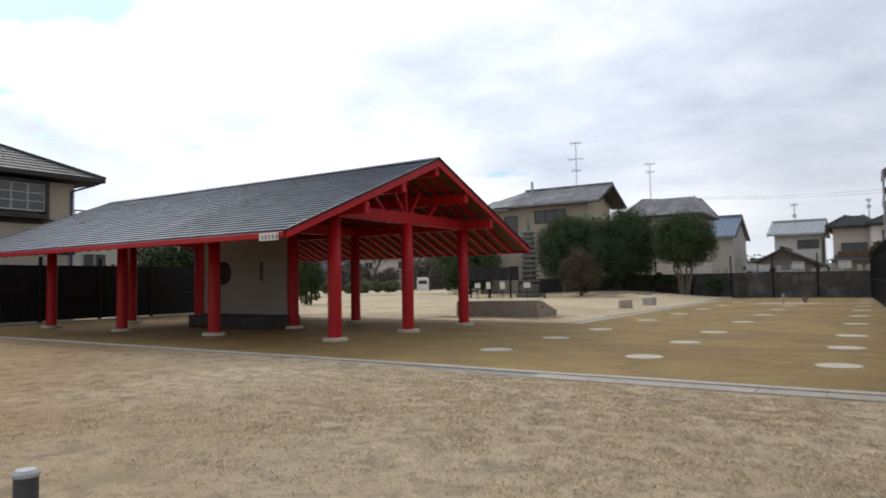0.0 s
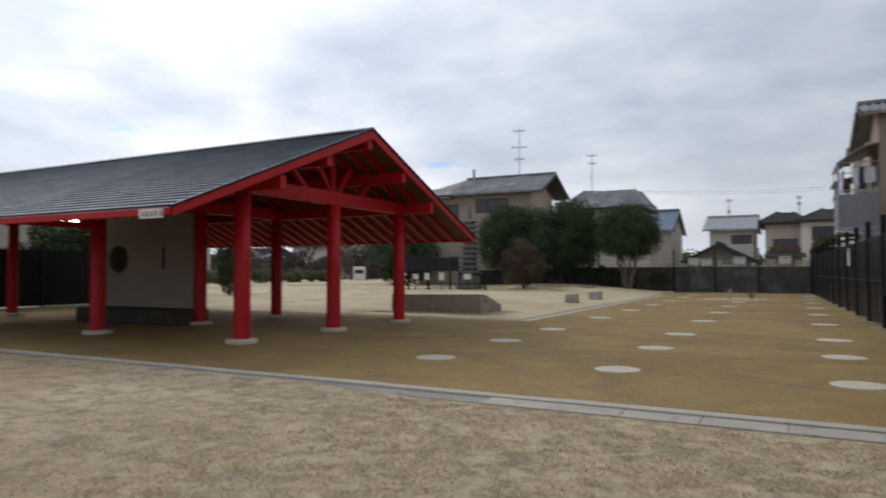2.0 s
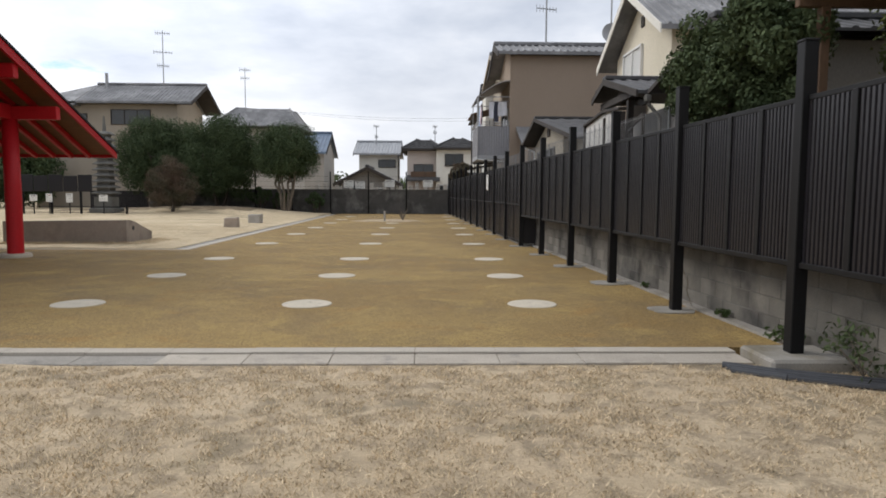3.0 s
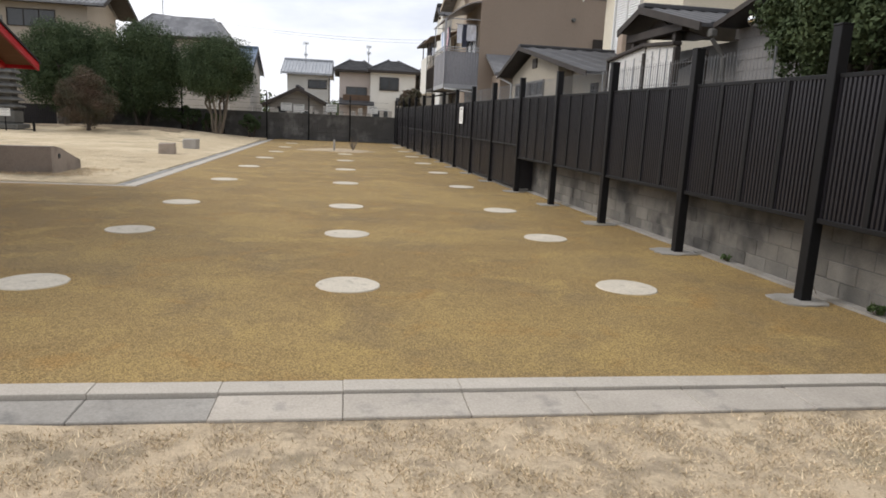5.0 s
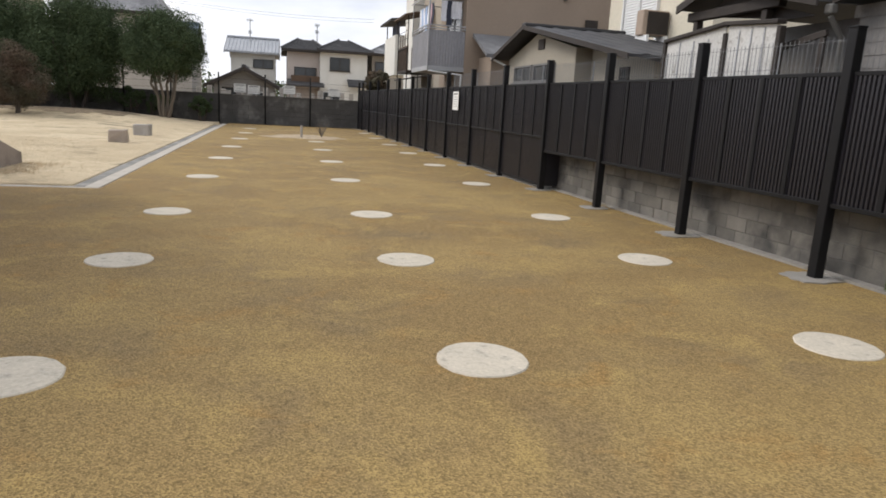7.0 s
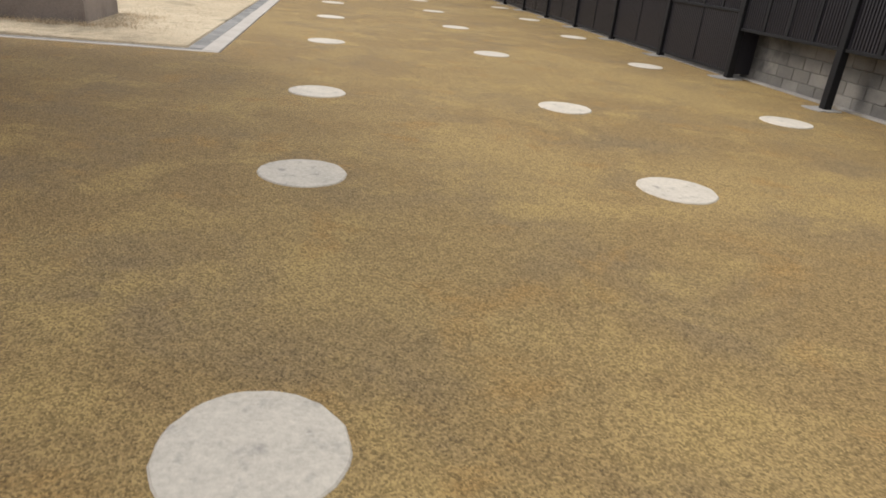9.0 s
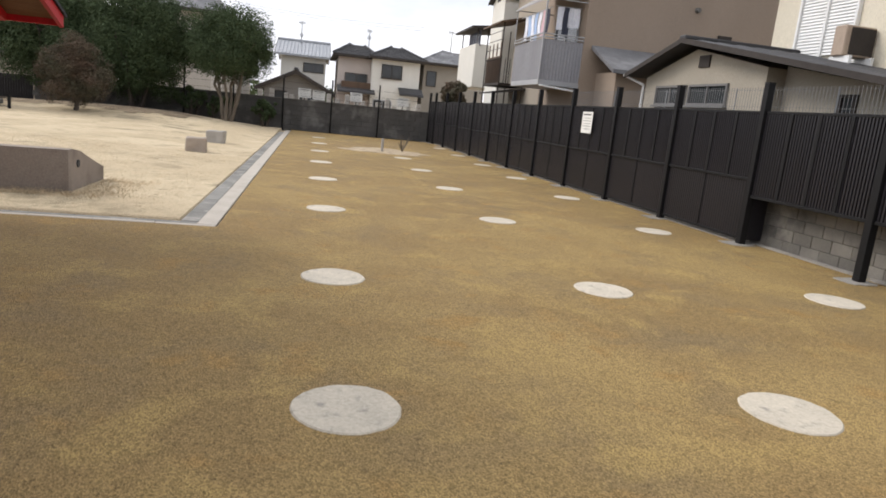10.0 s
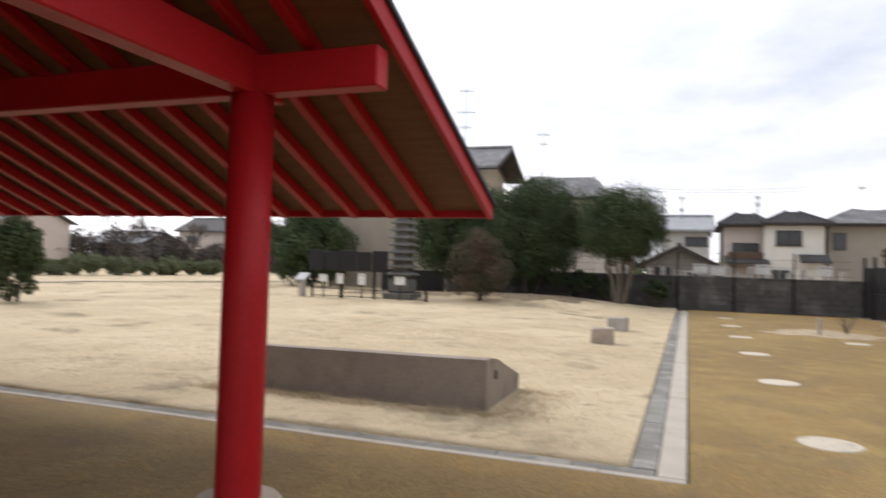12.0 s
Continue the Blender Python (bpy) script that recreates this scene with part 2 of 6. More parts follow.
M["sheath"] = paint("roof_boards", (0.185, 0.088, 0.040), (0.135, 0.064, 0.032), 2.5, 30, 0.75, bump=0.1, streak=(1, 6, 6), dist=0.002)
M["slate"] = paint("roof_slate", (0.083, 0.103, 0.140), (0.060, 0.075, 0.103), 1.5, 45, 0.55, bump=0.15, dist=0.003, spec=0.25, obj=0.22, island=0.22)
M["black"] = paint("black_painted_steel", (0.010, 0.0095, 0.010), (0.007, 0.007, 0.0075), 1.5, 40, 0.5, bump=0.05, dist=0.002, spec=0.2)
M["panel"] = paint("dark_brown_steel_sheet", (0.0158, 0.0142, 0.0176), (0.0105, 0.0096, 0.0118), 0.8, 40, 0.33, spec=0.42, bump=0.04, dist=0.002, obj=0.06)
M["block"] = paint("concrete_block", (0.185, 0.171, 0.147), (0.100, 0.095, 0.086), 1.5, 75, 0.92, bump=0.4, dist=0.004, obj=0.17, spread=0.42, stain=(0.9, 0.50, 0.62, (0.062, 0.059, 0.055)))
M["mortar"] = paint("mortar", (0.145, 0.138, 0.125), (0.095, 0.092, 0.086), 1.3, 60, 0.95, bump=0.3, dist=0.004)
M["concrete"] = paint("concrete", (0.31, 0.29, 0.255), (0.23, 0.215, 0.19), 1.6, 60, 0.88, bump=0.25, dist=0.004, stain=(1.7, 0.52, 0.74, (0.17, 0.145, 0.10)))
M["monument"] = paint("brown_grey_stone", (0.32, 0.265, 0.22), (0.235, 0.20, 0.17), 1.1, 45, 0.85, bump=0.35, dist=0.008, stain=(1.6, 0.50, 0.72, (0.19, 0.155, 0.13)))
M["granite"] = paint("grey_granite", (0.42, 0.39, 0.35), (0.33, 0.31, 0.28), 4, 90, 0.8, bump=0.3, dist=0.005)
M["granite_warm"] = paint("warm_granite", (0.42, 0.35, 0.285), (0.31, 0.26, 0.215), 3, 90, 0.85, bump=0.35, dist=0.006)
M["darkstone"] = paint("weathered_dark_stone", (0.17, 0.165, 0.15), (0.11, 0.108, 0.10), 2.2, 50, 0.9, bump=0.4, dist=0.01)
M["plaster"] = paint("cream_plaster", (0.33, 0.30, 0.255), (0.29, 0.263, 0.222), 0.8, 60, 0.9, bump=0.12, dist=0.003)
M["plinth_stone"] = paint("near_black_stone", (0.075, 0.066, 0.058), (0.045, 0.041, 0.037), 2.2, 50, 0.9, bump=0.4, dist=0.01)
M["plaster_white"] = paint("white_plaster", (0.70, 0.68, 0.62), (0.62, 0.60, 0.54), 0.7, 60, 0.88, bump=0.1, dist=0.003, streak=(1, 1, 0.3))
M["plaster_aged"] = paint("aged_cream_plaster", (0.375, 0.335, 0.27), (0.32, 0.288, 0.233), 0.8, 60, 0.9, bump=0.12, dist=0.003, streak=(1, 1, 0.3))
M["brown_wall"] = paint("brown_render", (0.315, 0.25, 0.195), (0.28, 0.222, 0.173), 0.5, 90, 0.92, bump=0.25, dist=0.004, streak=(1, 1, 0.4))
M["tan_wall"] = paint("tan_render", (0.37, 0.32, 0.255), (0.31, 0.27, 0.22), 0.6, 70, 0.9, bump=0.15, dist=0.004, streak=(1, 1, 0.35))
M["grey_wall"] = paint("grey_render", (0.40, 0.375, 0.34), (0.34, 0.32, 0.29), 0.6, 70, 0.9, bump=0.15, dist=0.004, streak=(1, 1, 0.35))
M["pink_wall"] = paint("pinkish_render", (0.56, 0.49, 0.44), (0.50, 0.435, 0.39), 0.6, 70, 0.9, bump=0.1, dist=0.004)
M["tile"] = paint("grey_roof_tile", (0.215, 0.215, 0.22), (0.13, 0.13, 0.135), 1.2, 25, 0.6, bump=0.3, dist=0.01, island=0.12, stain=(0.9, 0.5, 0.75, (0.33, 0.33, 0.33)))
M["tile_dark"] = paint("dark_roof_tile", (0.062, 0.060, 0.061), (0.040, 0.040, 0.042), 1.2, 25, 0.6, bump=0.3, dist=0.01, island=0.12)
M["tile_light"] = paint("pale_roof_tile", (0.36, 0.37, 0.385), (0.27, 0.28, 0.295), 1.4, 25, 0.6, bump=0.3, dist=0.01, island=0.1)
M["tile_blue"] = paint("blue_grey_roof_tile", (0.15, 0.20, 0.27), (0.11, 0.15, 0.21), 1.2, 25, 0.5, bump=0.2, dist=0.01, island=0.1)
M["trim"] = paint("dark_timber", (0.045, 0.036, 0.03), (0.03, 0.025, 0.022), 2, 40, 0.7, bump=0.15, dist=0.003)
M["wood"] = paint("brown_timber", (0.13, 0.08, 0.05), (0.09, 0.058, 0.038), 2, 40, 0.75, bump=0.2, dist=0.003, streak=(1, 1, 0.2))
M["white"] = paint("white_painted_metal", (0.74, 0.74, 0.72), (0.66, 0.66, 0.64), 1, 40, 0.5, bump=0.05, dist=0.002)
M["alu"] = paint("grey_aluminium", (0.36, 0.365, 0.375), (0.30, 0.305, 0.315), 1, 40, 0.5, metal=0.0, bump=0.03, dist=0.002)
M["steel"] = paint("galvanised_steel", (0.34, 0.35, 0.355), (0.26, 0.265, 0.27), 6, 60, 0.4, metal=0.7, bump=0.03, dist=0.001)
M["glass"] = paint("window_glass", (0.03, 0.034, 0.037), (0.05, 0.054, 0.056), 0.7, 5, 0.1, bump=0.0)
M["paper"] = paint("white_notice", (0.73, 0.72, 0.68), (0.67, 0.66, 0.62), 3, 30, 0.8, bump=0.0)
M["ink"] = paint("dark_print", (0.06, 0.06, 0.06), None, 3, 30, 0.8, bump=0.0)
M["red_ink"] = paint("red_print", (0.40, 0.05, 0.04), None, 3, 30, 0.8, bump=0.0)
M["bark"] = paint("bark", (0.20, 0.165, 0.125), (0.12, 0.10, 0.08), 5, 40, 0.9, bump=0.5, dist=0.01, streak=(1, 1, 0.25))
M["bark_dark"] = paint("dark_bark", (0.085, 0.068, 0.055), (0.055, 0.045, 0.038), 5, 40, 0.9, bump=0.5, dist=0.01, streak=(1, 1, 0.25))
M["leaf"] = leaf_material("evergreen_leaves", (0.078, 0.108, 0.050), (0.050, 0.072, 0.036))
M["cream_wall"] = paint("cream_render", (0.64, 0.585, 0.47), (0.57, 0.52, 0.41), 0.6, 70, 0.9, bump=0.1, dist=0.003, streak=(1, 1, 0.3))
M["mesh_wire"] = paint("weathered_wire", (0.20, 0.20, 0.20), (0.14, 0.14, 0.14), 6, 60, 0.6, bump=0.0)
M["ac_case"] = paint("aged_beige_enamel", (0.40, 0.31, 0.235), (0.33, 0.255, 0.195), 2, 40, 0.55, bump=0.05, dist=0.002)
M["panel_grey"] = paint("blue_grey_sheet", (0.27, 0.27, 0.285), (0.215, 0.215, 0.23), 1.2, 40, 0.55, bump=0.03, dist=0.002, streak=(1, 1, 0.25))
M["smoky_sheet"] = paint("smoky_plastic_sheet", (0.27, 0.25, 0.235), (0.20, 0.185, 0.175), 1.5, 40, 0.45, bump=0.02, dist=0.002)
M["alu_dark"] = paint("dark_bronze_aluminium", (0.17, 0.163, 0.155), (0.13, 0.125, 0.12), 1, 40, 0.5, bump=0.03, dist=0.002)
M["cloth_blue"] = paint("blue_laundry", (0.42, 0.55, 0.76), (0.34, 0.45, 0.66), 2, 30, 0.95, bump=0.1)
M["cloth_pink"] = paint("pink_laundry", (0.66, 0.46, 0.50), (0.55, 0.38, 0.42), 2, 30, 0.95, bump=0.1)
M["siding"] = paint("grey_siding", (0.215, 0.205, 0.195), (0.18, 0.172, 0.163), 0.7, 60, 0.85, bump=0.1, dist=0.003, streak=(1, 1, 0.3))
M["dirty_white"] = paint("grimy_white_sheet", (0.60, 0.59, 0.56), (0.50, 0.49, 0.46), 1.5, 40, 0.7, bump=0.05, dist=0.002, stain=(6.0, 0.60, 0.72, (0.22, 0.20, 0.17)))
M["chrome"] = paint("chrome", (0.75, 0.75, 0.75), (0.68, 0.68, 0.68), 3, 30, 0.14, metal=1.0, bump=0.0)
M["leaf_light"] = leaf_material("camellia_leaves", (0.080, 0.104, 0.046), (0.045, 0.065, 0.032))
M["leaf_russet"] = leaf_material("russet_leaves", (0.135, 0.088, 0.064), (0.060, 0.072, 0.045))
M["leaf_hedge"] = leaf_material("hedge_leaves", (0.095, 0.118, 0.055), (0.062, 0.082, 0.038))
M["leaf_clipped"] = leaf_material("clipped_hedge_leaves", (0.165, 0.185, 0.105), (0.12, 0.14, 0.075))
M["twig"] = leaf_material("bare_winter_twigs", (0.115, 0.092, 0.085), (0.075, 0.068, 0.060))
M["leaf_yellow"] = leaf_material("yellow_green_leaves", (0.13, 0.142, 0.050), (0.066, 0.092, 0.034))
M["blade"] = paint("dry_grass_blades", (0.64, 0.515, 0.345), (0.50, 0.395, 0.255), 1.5, 20, 0.9, bump=0.0, island=0.45)
M["blade_pale"] = paint("pale_grass_blades", (0.62, 0.50, 0.335), (0.46, 0.36, 0.23), 0.8, 20, 0.9, bump=0.0, island=0.30)
M["weed"] = leaf_material("weed_leaves", (0.075, 0.105, 0.035), (0.045, 0.07, 0.025))
M["lamp"] = glow("fluorescent_tube", (0.95, 1.0, 1.0), 8.0)
M["cloth"] = paint("laundry_cloth", (0.80, 0.81, 0.84), (0.62, 0.64, 0.72), 2, 30, 0.95, bump=0.1, obj=0.2)
M["cloth_dark"] = paint("dark_laundry", (0.06, 0.065, 0.09), None, 2, 30, 0.95, bump=0.1)
M["pipe"] = paint("black_plastic_pipe", (0.035, 0.037, 0.042), (0.05, 0.052, 0.058), 4, 60, 0.5, bump=0.1)
M["blue_pipe"] = paint("blue_downpipe", (0.03, 0.05, 0.16), None, 3, 30, 0.5, bump=0.0)
M["bamboo_stake"] = paint("bamboo_stakes", (0.42, 0.36, 0.25), None, 3, 30, 0.8, bump=0.1)


# ---- builders ----
ORIGIN = {}


def thing(name, at=(0, 0, 0), label="", category="", group="", kind=""):
    """An Empty at the thing's base; its parts are given in world metres."""
    ob = new(name)
    ob.location = at
    ob.empty_display_size = 0.2
    ORIGIN[ob] = Vector(at)
    return tagged(ob, label, category, group, kind)


def part(name, bm, material, parent=None, label="", smooth=False):
    """Links a bmesh as one mesh object under a thing or a part."""
    origin = ORIGIN.get(parent, Vector((0, 0, 0)))
    if origin.length:
        bmesh.ops.translate(bm, verts=bm.verts, vec=-origin)
    me = bpy.data.meshes.new(name)
    bm.normal_update()
    bm.to_mesh(me)
    bm.free()
    me.materials.append(M[material])
    if smooth:
        for p in me.polygons:
            p.use_smooth = True
    ob = new(name, me)
    if parent is not None:
        ob.parent = parent
        ORIGIN[ob] = origin
    if label:
        ob["label"] = label
    return ob


def piece(name, me, parent, at, rz=0.0, scale=(1, 1, 1)):
    """One more object on a shared mesh, placed in world metres under its parent."""
    ob = new(name, me)
    ob.parent = parent
    ob.matrix_basis = Matrix.LocRotScale(Vector(at) - ORIGIN.get(parent, Vector((0, 0, 0))), Euler((0, 0, rz)), scale)
    return ob


def mesh_of(name, bm, material):
    me = bpy.data.meshes.new(name)
    bm.normal_update()
    bm.to_mesh(me)
    bm.free()
    me.materials.append(M[material])
    return me


def box(bm, x0, x1, y0, y1, z0, z1, bevel=0.0):
    vs = [bm.verts.new((x, y, z)) for x in (x0, x1) for y in (y0, y1) for z in (z0, z1)]
    fs = [bm.faces.new([vs[i] for i in q]) for q in ((0, 1, 3, 2), (4, 6, 7, 5), (0, 4, 5, 1), (2, 3, 7, 6), (0, 2, 6, 4), (1, 5, 7, 3))]
    if bevel:
        edges = list({e for f in fs for e in f.edges})
        bmesh.ops.bevel(bm, geom=edges, offset=bevel, segments=1, affect="EDGES", profile=0.7)
    return bm


def rod(bm, a, b, r0, r1=None, seg=8, cap=True):
    """A tapered round bar from a to b."""
    r1 = r0 if r1 is None else r1
    a, b = Vector(a), Vector(b)
    d = (b - a).normalized()
    u = d.orthogonal().normalized()
    w = d.cross(u)
    rings = []
    for p, r in ((a, r0), (b, r1)):
        rings.append([bm.verts.new(p + r * (math.cos(2 * math.pi * i / seg) * u + math.sin(2 * math.pi * i / seg) * w)) for i in range(seg)])
    for i in range(seg):
        j = (i + 1) % seg
        bm.faces.new((rings[0][i], rings[0][j], rings[1][j], rings[1][i]))
    if cap:
        bm.faces.new(rings[0][::-1])
        bm.faces.new(rings[1])
    return bm


def beam(bm, a, b, w, h, bevel=0.008, up=(0, 0, 1)):
    """A squared timber from a to b, w wide and h deep, with eased edges; a and b lie on its top's middle line."""
    a, b, up = Vector(a), Vector(b), Vector(up)
    d = (b - a).normalized()
    s = d.cross(up).normalized()
    n = s.cross(d)
    vs = []
    for p in (a, b):
        for i, j in ((-1, -1), (1, -1), (1, 0), (-1, 0)):
            vs.append(bm.verts.new(p + s * (i * w / 2) + n * (h if j else 0) * j))
    # j = -1 is the underside
    fs = [bm.faces.new([vs[i] for i in q]) for q in ((0, 1, 2, 3), (7, 6, 5, 4), (0, 4, 5, 1), (1, 5, 6, 2), (2, 6, 7, 3), (3, 7, 4, 0))]
    if bevel:
        bmesh.ops.bevel(bm, geom=list({e for f in fs for e in f.edges}), offset=bevel, segments=1, affect="EDGES")
    bmesh.ops.recalc_face_normals(bm, faces=bm.faces)
    return bm


def prism(bm, outline, axis, a0, a1):
    """Extrudes an outline along x ((y, z) pairs), y ((x, z) pairs) or z ((x, y) pairs)."""
    def at(p, a):
        return {"x": (a, p[0], p[1]), "y": (p[0], a, p[1]), "z": (p[0], p[1], a)}[axis]
    lo = [bm.verts.new(at(p, a0)) for p in outline]
    hi = [bm.verts.new(at(p, a1)) for p in outline]
    n = len(outline)
    fs = [bm.faces.new(lo), bm.faces.new(hi[::-1])]
    for i in range(n):
        j = (i + 1) % n
        fs.append(bm.faces.new((lo[i], hi[i], hi[j], lo[j])))
    bmesh.ops.recalc_face_normals(bm, faces=fs)
    return bm


def B():
    return bmesh.new()


def raw_mesh(name, verts, faces_per, material, parent=None, label="", kind="", normals=None):
    """A big mesh straight from arrays: verts (n, k, 3), one face of k corners each."""
    n, k = verts.shape[:2]
    me = bpy.data.meshes.new(name)
    v = verts.reshape(-1, 3)
    if parent is not None:
        v = v - np.array(ORIGIN.get(parent, Vector((0, 0, 0))))
    me.vertices.add(n * k)
    me.vertices.foreach_set("co", v.astype(np.float32).ravel())
    me.loops.add(n * k)
    me.loops.foreach_set("vertex_index", np.arange(n * k, dtype=np.int32))
    me.polygons.add(n)
    me.polygons.foreach_set("loop_start", np.arange(0, n * k, k, dtype=np.int32))
    me.polygons.foreach_set("loop_total", np.full(n, k, dtype=np.int32))
    me.update(calc_edges=True)
    me.materials.append(M[material])
    ob = new(name, me)
    if parent is not None:
        ob.parent = parent
        ORIGIN[ob] = ORIGIN.get(parent, Vector((0, 0, 0)))
    if label:
        ob["label"] = label
    if kind:
        ob["kind"] = kind
    return ob


def leaf_quads(rng, centres, radii, count, size, flat=1.0, shell=0.55):
    """Leaves scattered through clumps: four-cornered blades at random angles, denser towards the clump's skin."""
    idx = rng.choice(len(centres), count, p=np.array(radii) ** 2 / np.sum(np.array(radii) ** 2))
    d = rng.normal(size=(count, 3))
    d /= np.linalg.norm(d, axis=1)[:, None]
    r = np.array(radii)[idx] * (shell + (1 - shell) * rng.random(count) ** 0.6) * (1 + 0.10 * rng.normal(size=count))
    p = np.array(centres)[idx] + d * r[:, None] * np.array([1, 1, flat])
    n = d + 0.9 * rng.normal(size=(count, 3))
    n /= np.linalg.norm(n, axis=1)[:, None]
    a = np.cross(n, rng.normal(size=(count, 3)))
    a /= np.linalg.norm(a, axis=1)[:, None]
    b = np.cross(n, a)
    s = size * (0.6 + 0.8 * rng.random(count))[:, None]
    return np.stack([p - a * s, p - b * s * 0.45, p + a * s, p + b * s * 0.45], axis=1)


def shrubby(rng, centre, size, clumps, spread=0.8):
    """Clump centres and radii inside an egg of the given half sizes."""
    c = np.array(centre)
    cs, rs = [], []
    while len(cs) < clumps:
        q = rng.uniform(-1, 1, 3)
        if np.linalg.norm(q) > 1:
            continue
        q = q * (0.5 + 0.5 * np.linalg.norm(q))
        cs.append(c + q * np.array(size) * spread)
        rs.append(min(size) * rng.uniform(0.15, 0.42))
    return cs, rs


def tree(name, base, trunks, crown, size, clumps, leaves, leaf, mat, bark, label, category="tree", group="", seed=1, taper=0.0):
    """A tree with forking tapered stems and a crown of leaves in uneven clumps."""
    rng = np.random.default_rng(seed)
    ob = thing(name, base, label, category, group)
    bm = B()
    cs, rs = shrubby(rng, crown, size, clumps)
    if taper:
        for c in cs:
            f = 1 - taper * (c[2] - crown[2]) / size[2]
            c[0], c[1] = crown[0] + (c[0] - crown[0]) * f, crown[1] + (c[1] - crown[1]) * f
    for i in range(trunks):
        ang = 2 * math.pi * i / max(1, trunks) + rng.uniform(0, 0.7)
        lean = 0.12 if trunks == 1 else 0.55
        p = Vector(base) + Vector((math.cos(ang), math.sin(ang), 0)) * (0.0 if trunks == 1 else 0.14) - Vector((0, 0, 0.1))
        top = Vector(crown) + Vector((math.cos(ang), math.sin(ang), 0)) * lean * size[0] * 0.7
        r = (0.13 if trunks == 1 else 0.085) * (size[0] / 2) ** 0.5
        n = 6
        prev = p
        for k in range(1, n + 1):
            f = k / n
            q = p.lerp(top, f) + Vector((rng.normal(), rng.normal(), 0)) * 0.05 * size[0] * f
            rod(bm, prev, q, r * (1 - 0.75 * (k - 1) / n), r * (1 - 0.75 * k / n), 8, cap=False)
            if k >= 3:
                for _ in range(2):
                    j = rng.integers(len(cs))
                    rod(bm, q, Vector(cs[j]), r * 0.4, 0.01, 5, cap=False)
            prev = q
    part("trunk", bm, bark, ob, smooth=True)
    raw_mesh("crown", leaf_quads(rng, cs, rs, leaves, leaf), 4, mat, ob, kind="")
    return ob


def window(parent, face, plane, a0, a1, z0, z1, frame_mat="alu", bars=1, sill=True, label=""):
    """A framed window on a wall. face: S (looks to -y), W (looks to -x), E (looks to +x). plane: the wall's face."""
    out = {"S": -1, "W": -1, "E": 1}[face]
    def bx(bm, u0, u1, d0, d1, w0, w1):
        lo, hi = sorted((plane + out * d0, plane + out * d1))
        if face == "S":
            box(bm, u0, u1, lo, hi, w0, w1)
        else:
            box(bm, lo, hi, u0, u1, w0, w1)
    g = B()
    bx(g, a0, a1, -0.02, 0.012, z0, z1)
    pane = part("window", g, "glass", parent, label or "dark glass window")
    f = B()
    w = 0.055
    bx(f, a0 - w, a0, -0.02, 0.06, z0 - w, z1 + w)
    bx(f, a1, a1 + w, -0.02, 0.06, z0 - w, z1 + w)
    bx(f, a0, a1, -0.02, 0.06, z1, z1 + w)
    bx(f, a0, a1, -0.02, 0.06, z0 - w, z0)
    for i in range(1, bars + 1):
        u = a0 + (a1 - a0) * i / (bars + 1)
        bx(f, u - 0.025, u + 0.025, 0.012, 0.045, z0, z1)
    part("frame", f, frame_mat, pane)
    if sill:
        s = B()
        bx(s, a0 - 0.1, a1 + 0.1, -0.02, 0.12, z0 - w - 0.05, z0 - w)
        part("sill", s, frame_mat, pane)
    return pane


def gable_roof(parent, axis, e0, e1, ridge, z_low0, z_low1, z_ridge, a0, a1, mat, thick=0.14, ribs=0.3, trim="trim", rib_r=0.035, cap=0.16, board=0.1):
    """A two-slope roof, with tile rows along the slopes. axis: along which the ridge runs; e0, ridge, e1 lie across it; a0, a1 along it."""
    for (e, zl), nm in (((e0, z_low0), "roof"), ((e1, z_low1), "roof")):
        bm = B()
        n = max(2, int((a1 - a0) / ribs))
        prof = []
        for i in range(n):
            w = (a1 - a0) / n
            prof += [(a0 + w * (i + f), rib_r * 1.6 * h) for f, h in ((0.0, 0), (0.55, 0), (0.66, 0.8), (0.78, 1.0), (0.9, 0.8))]
        prof.append((a1, 0))
        rows = []
        for ee, zz, dz in ((e, zl, 1), (ridge, z_ridge, 1), (ridge, z_ridge - thick, 0), (e, zl - thick, 0)):
            rows.append([bm.verts.new((a, ee, zz + h * dz) if axis == "x" else (ee, a, zz + h * dz)) for a, h in prof])
        for r, s in zip(rows, rows[1:] + rows[:1]):
            for i in range(len(prof) - 1):
                bm.faces.new((r[i], r[i + 1], s[i + 1], s[i]))
        for i in (0, -1):
            bm.faces.new([r[i] for r in rows])
        bmesh.ops.recalc_face_normals(bm, faces=bm.faces)
        part(nm, bm, mat, parent)
    bm = B()
    if axis == "x":
        box(bm, a0 - 0.02, a1 + 0.02, ridge - 0.14, ridge + 0.14, z_ridge - 0.02, z_ridge + cap, 0.25 * cap)
    else:
        box(bm, ridge - 0.14, ridge + 0.14, a0 - 0.02, a1 + 0.02, z_ridge - 0.02, z_ridge + cap, 0.25 * cap)
    part("ridge_cap", bm, mat, parent)
    for a in (a0, a1):
        for e, zl in ((e0, z_low0), (e1, z_low1)):
            bm = B()
            s = 0.035 if a == a1 else -0.035
            prism(bm, [(e, zl + 0.01), (ridge, z_ridge + 0.01), (ridge, z_ridge - thick - board), (e, zl - thick - board)], axis, min(a, a + s), max(a, a + s))
            part("barge_board", bm, trim, parent)


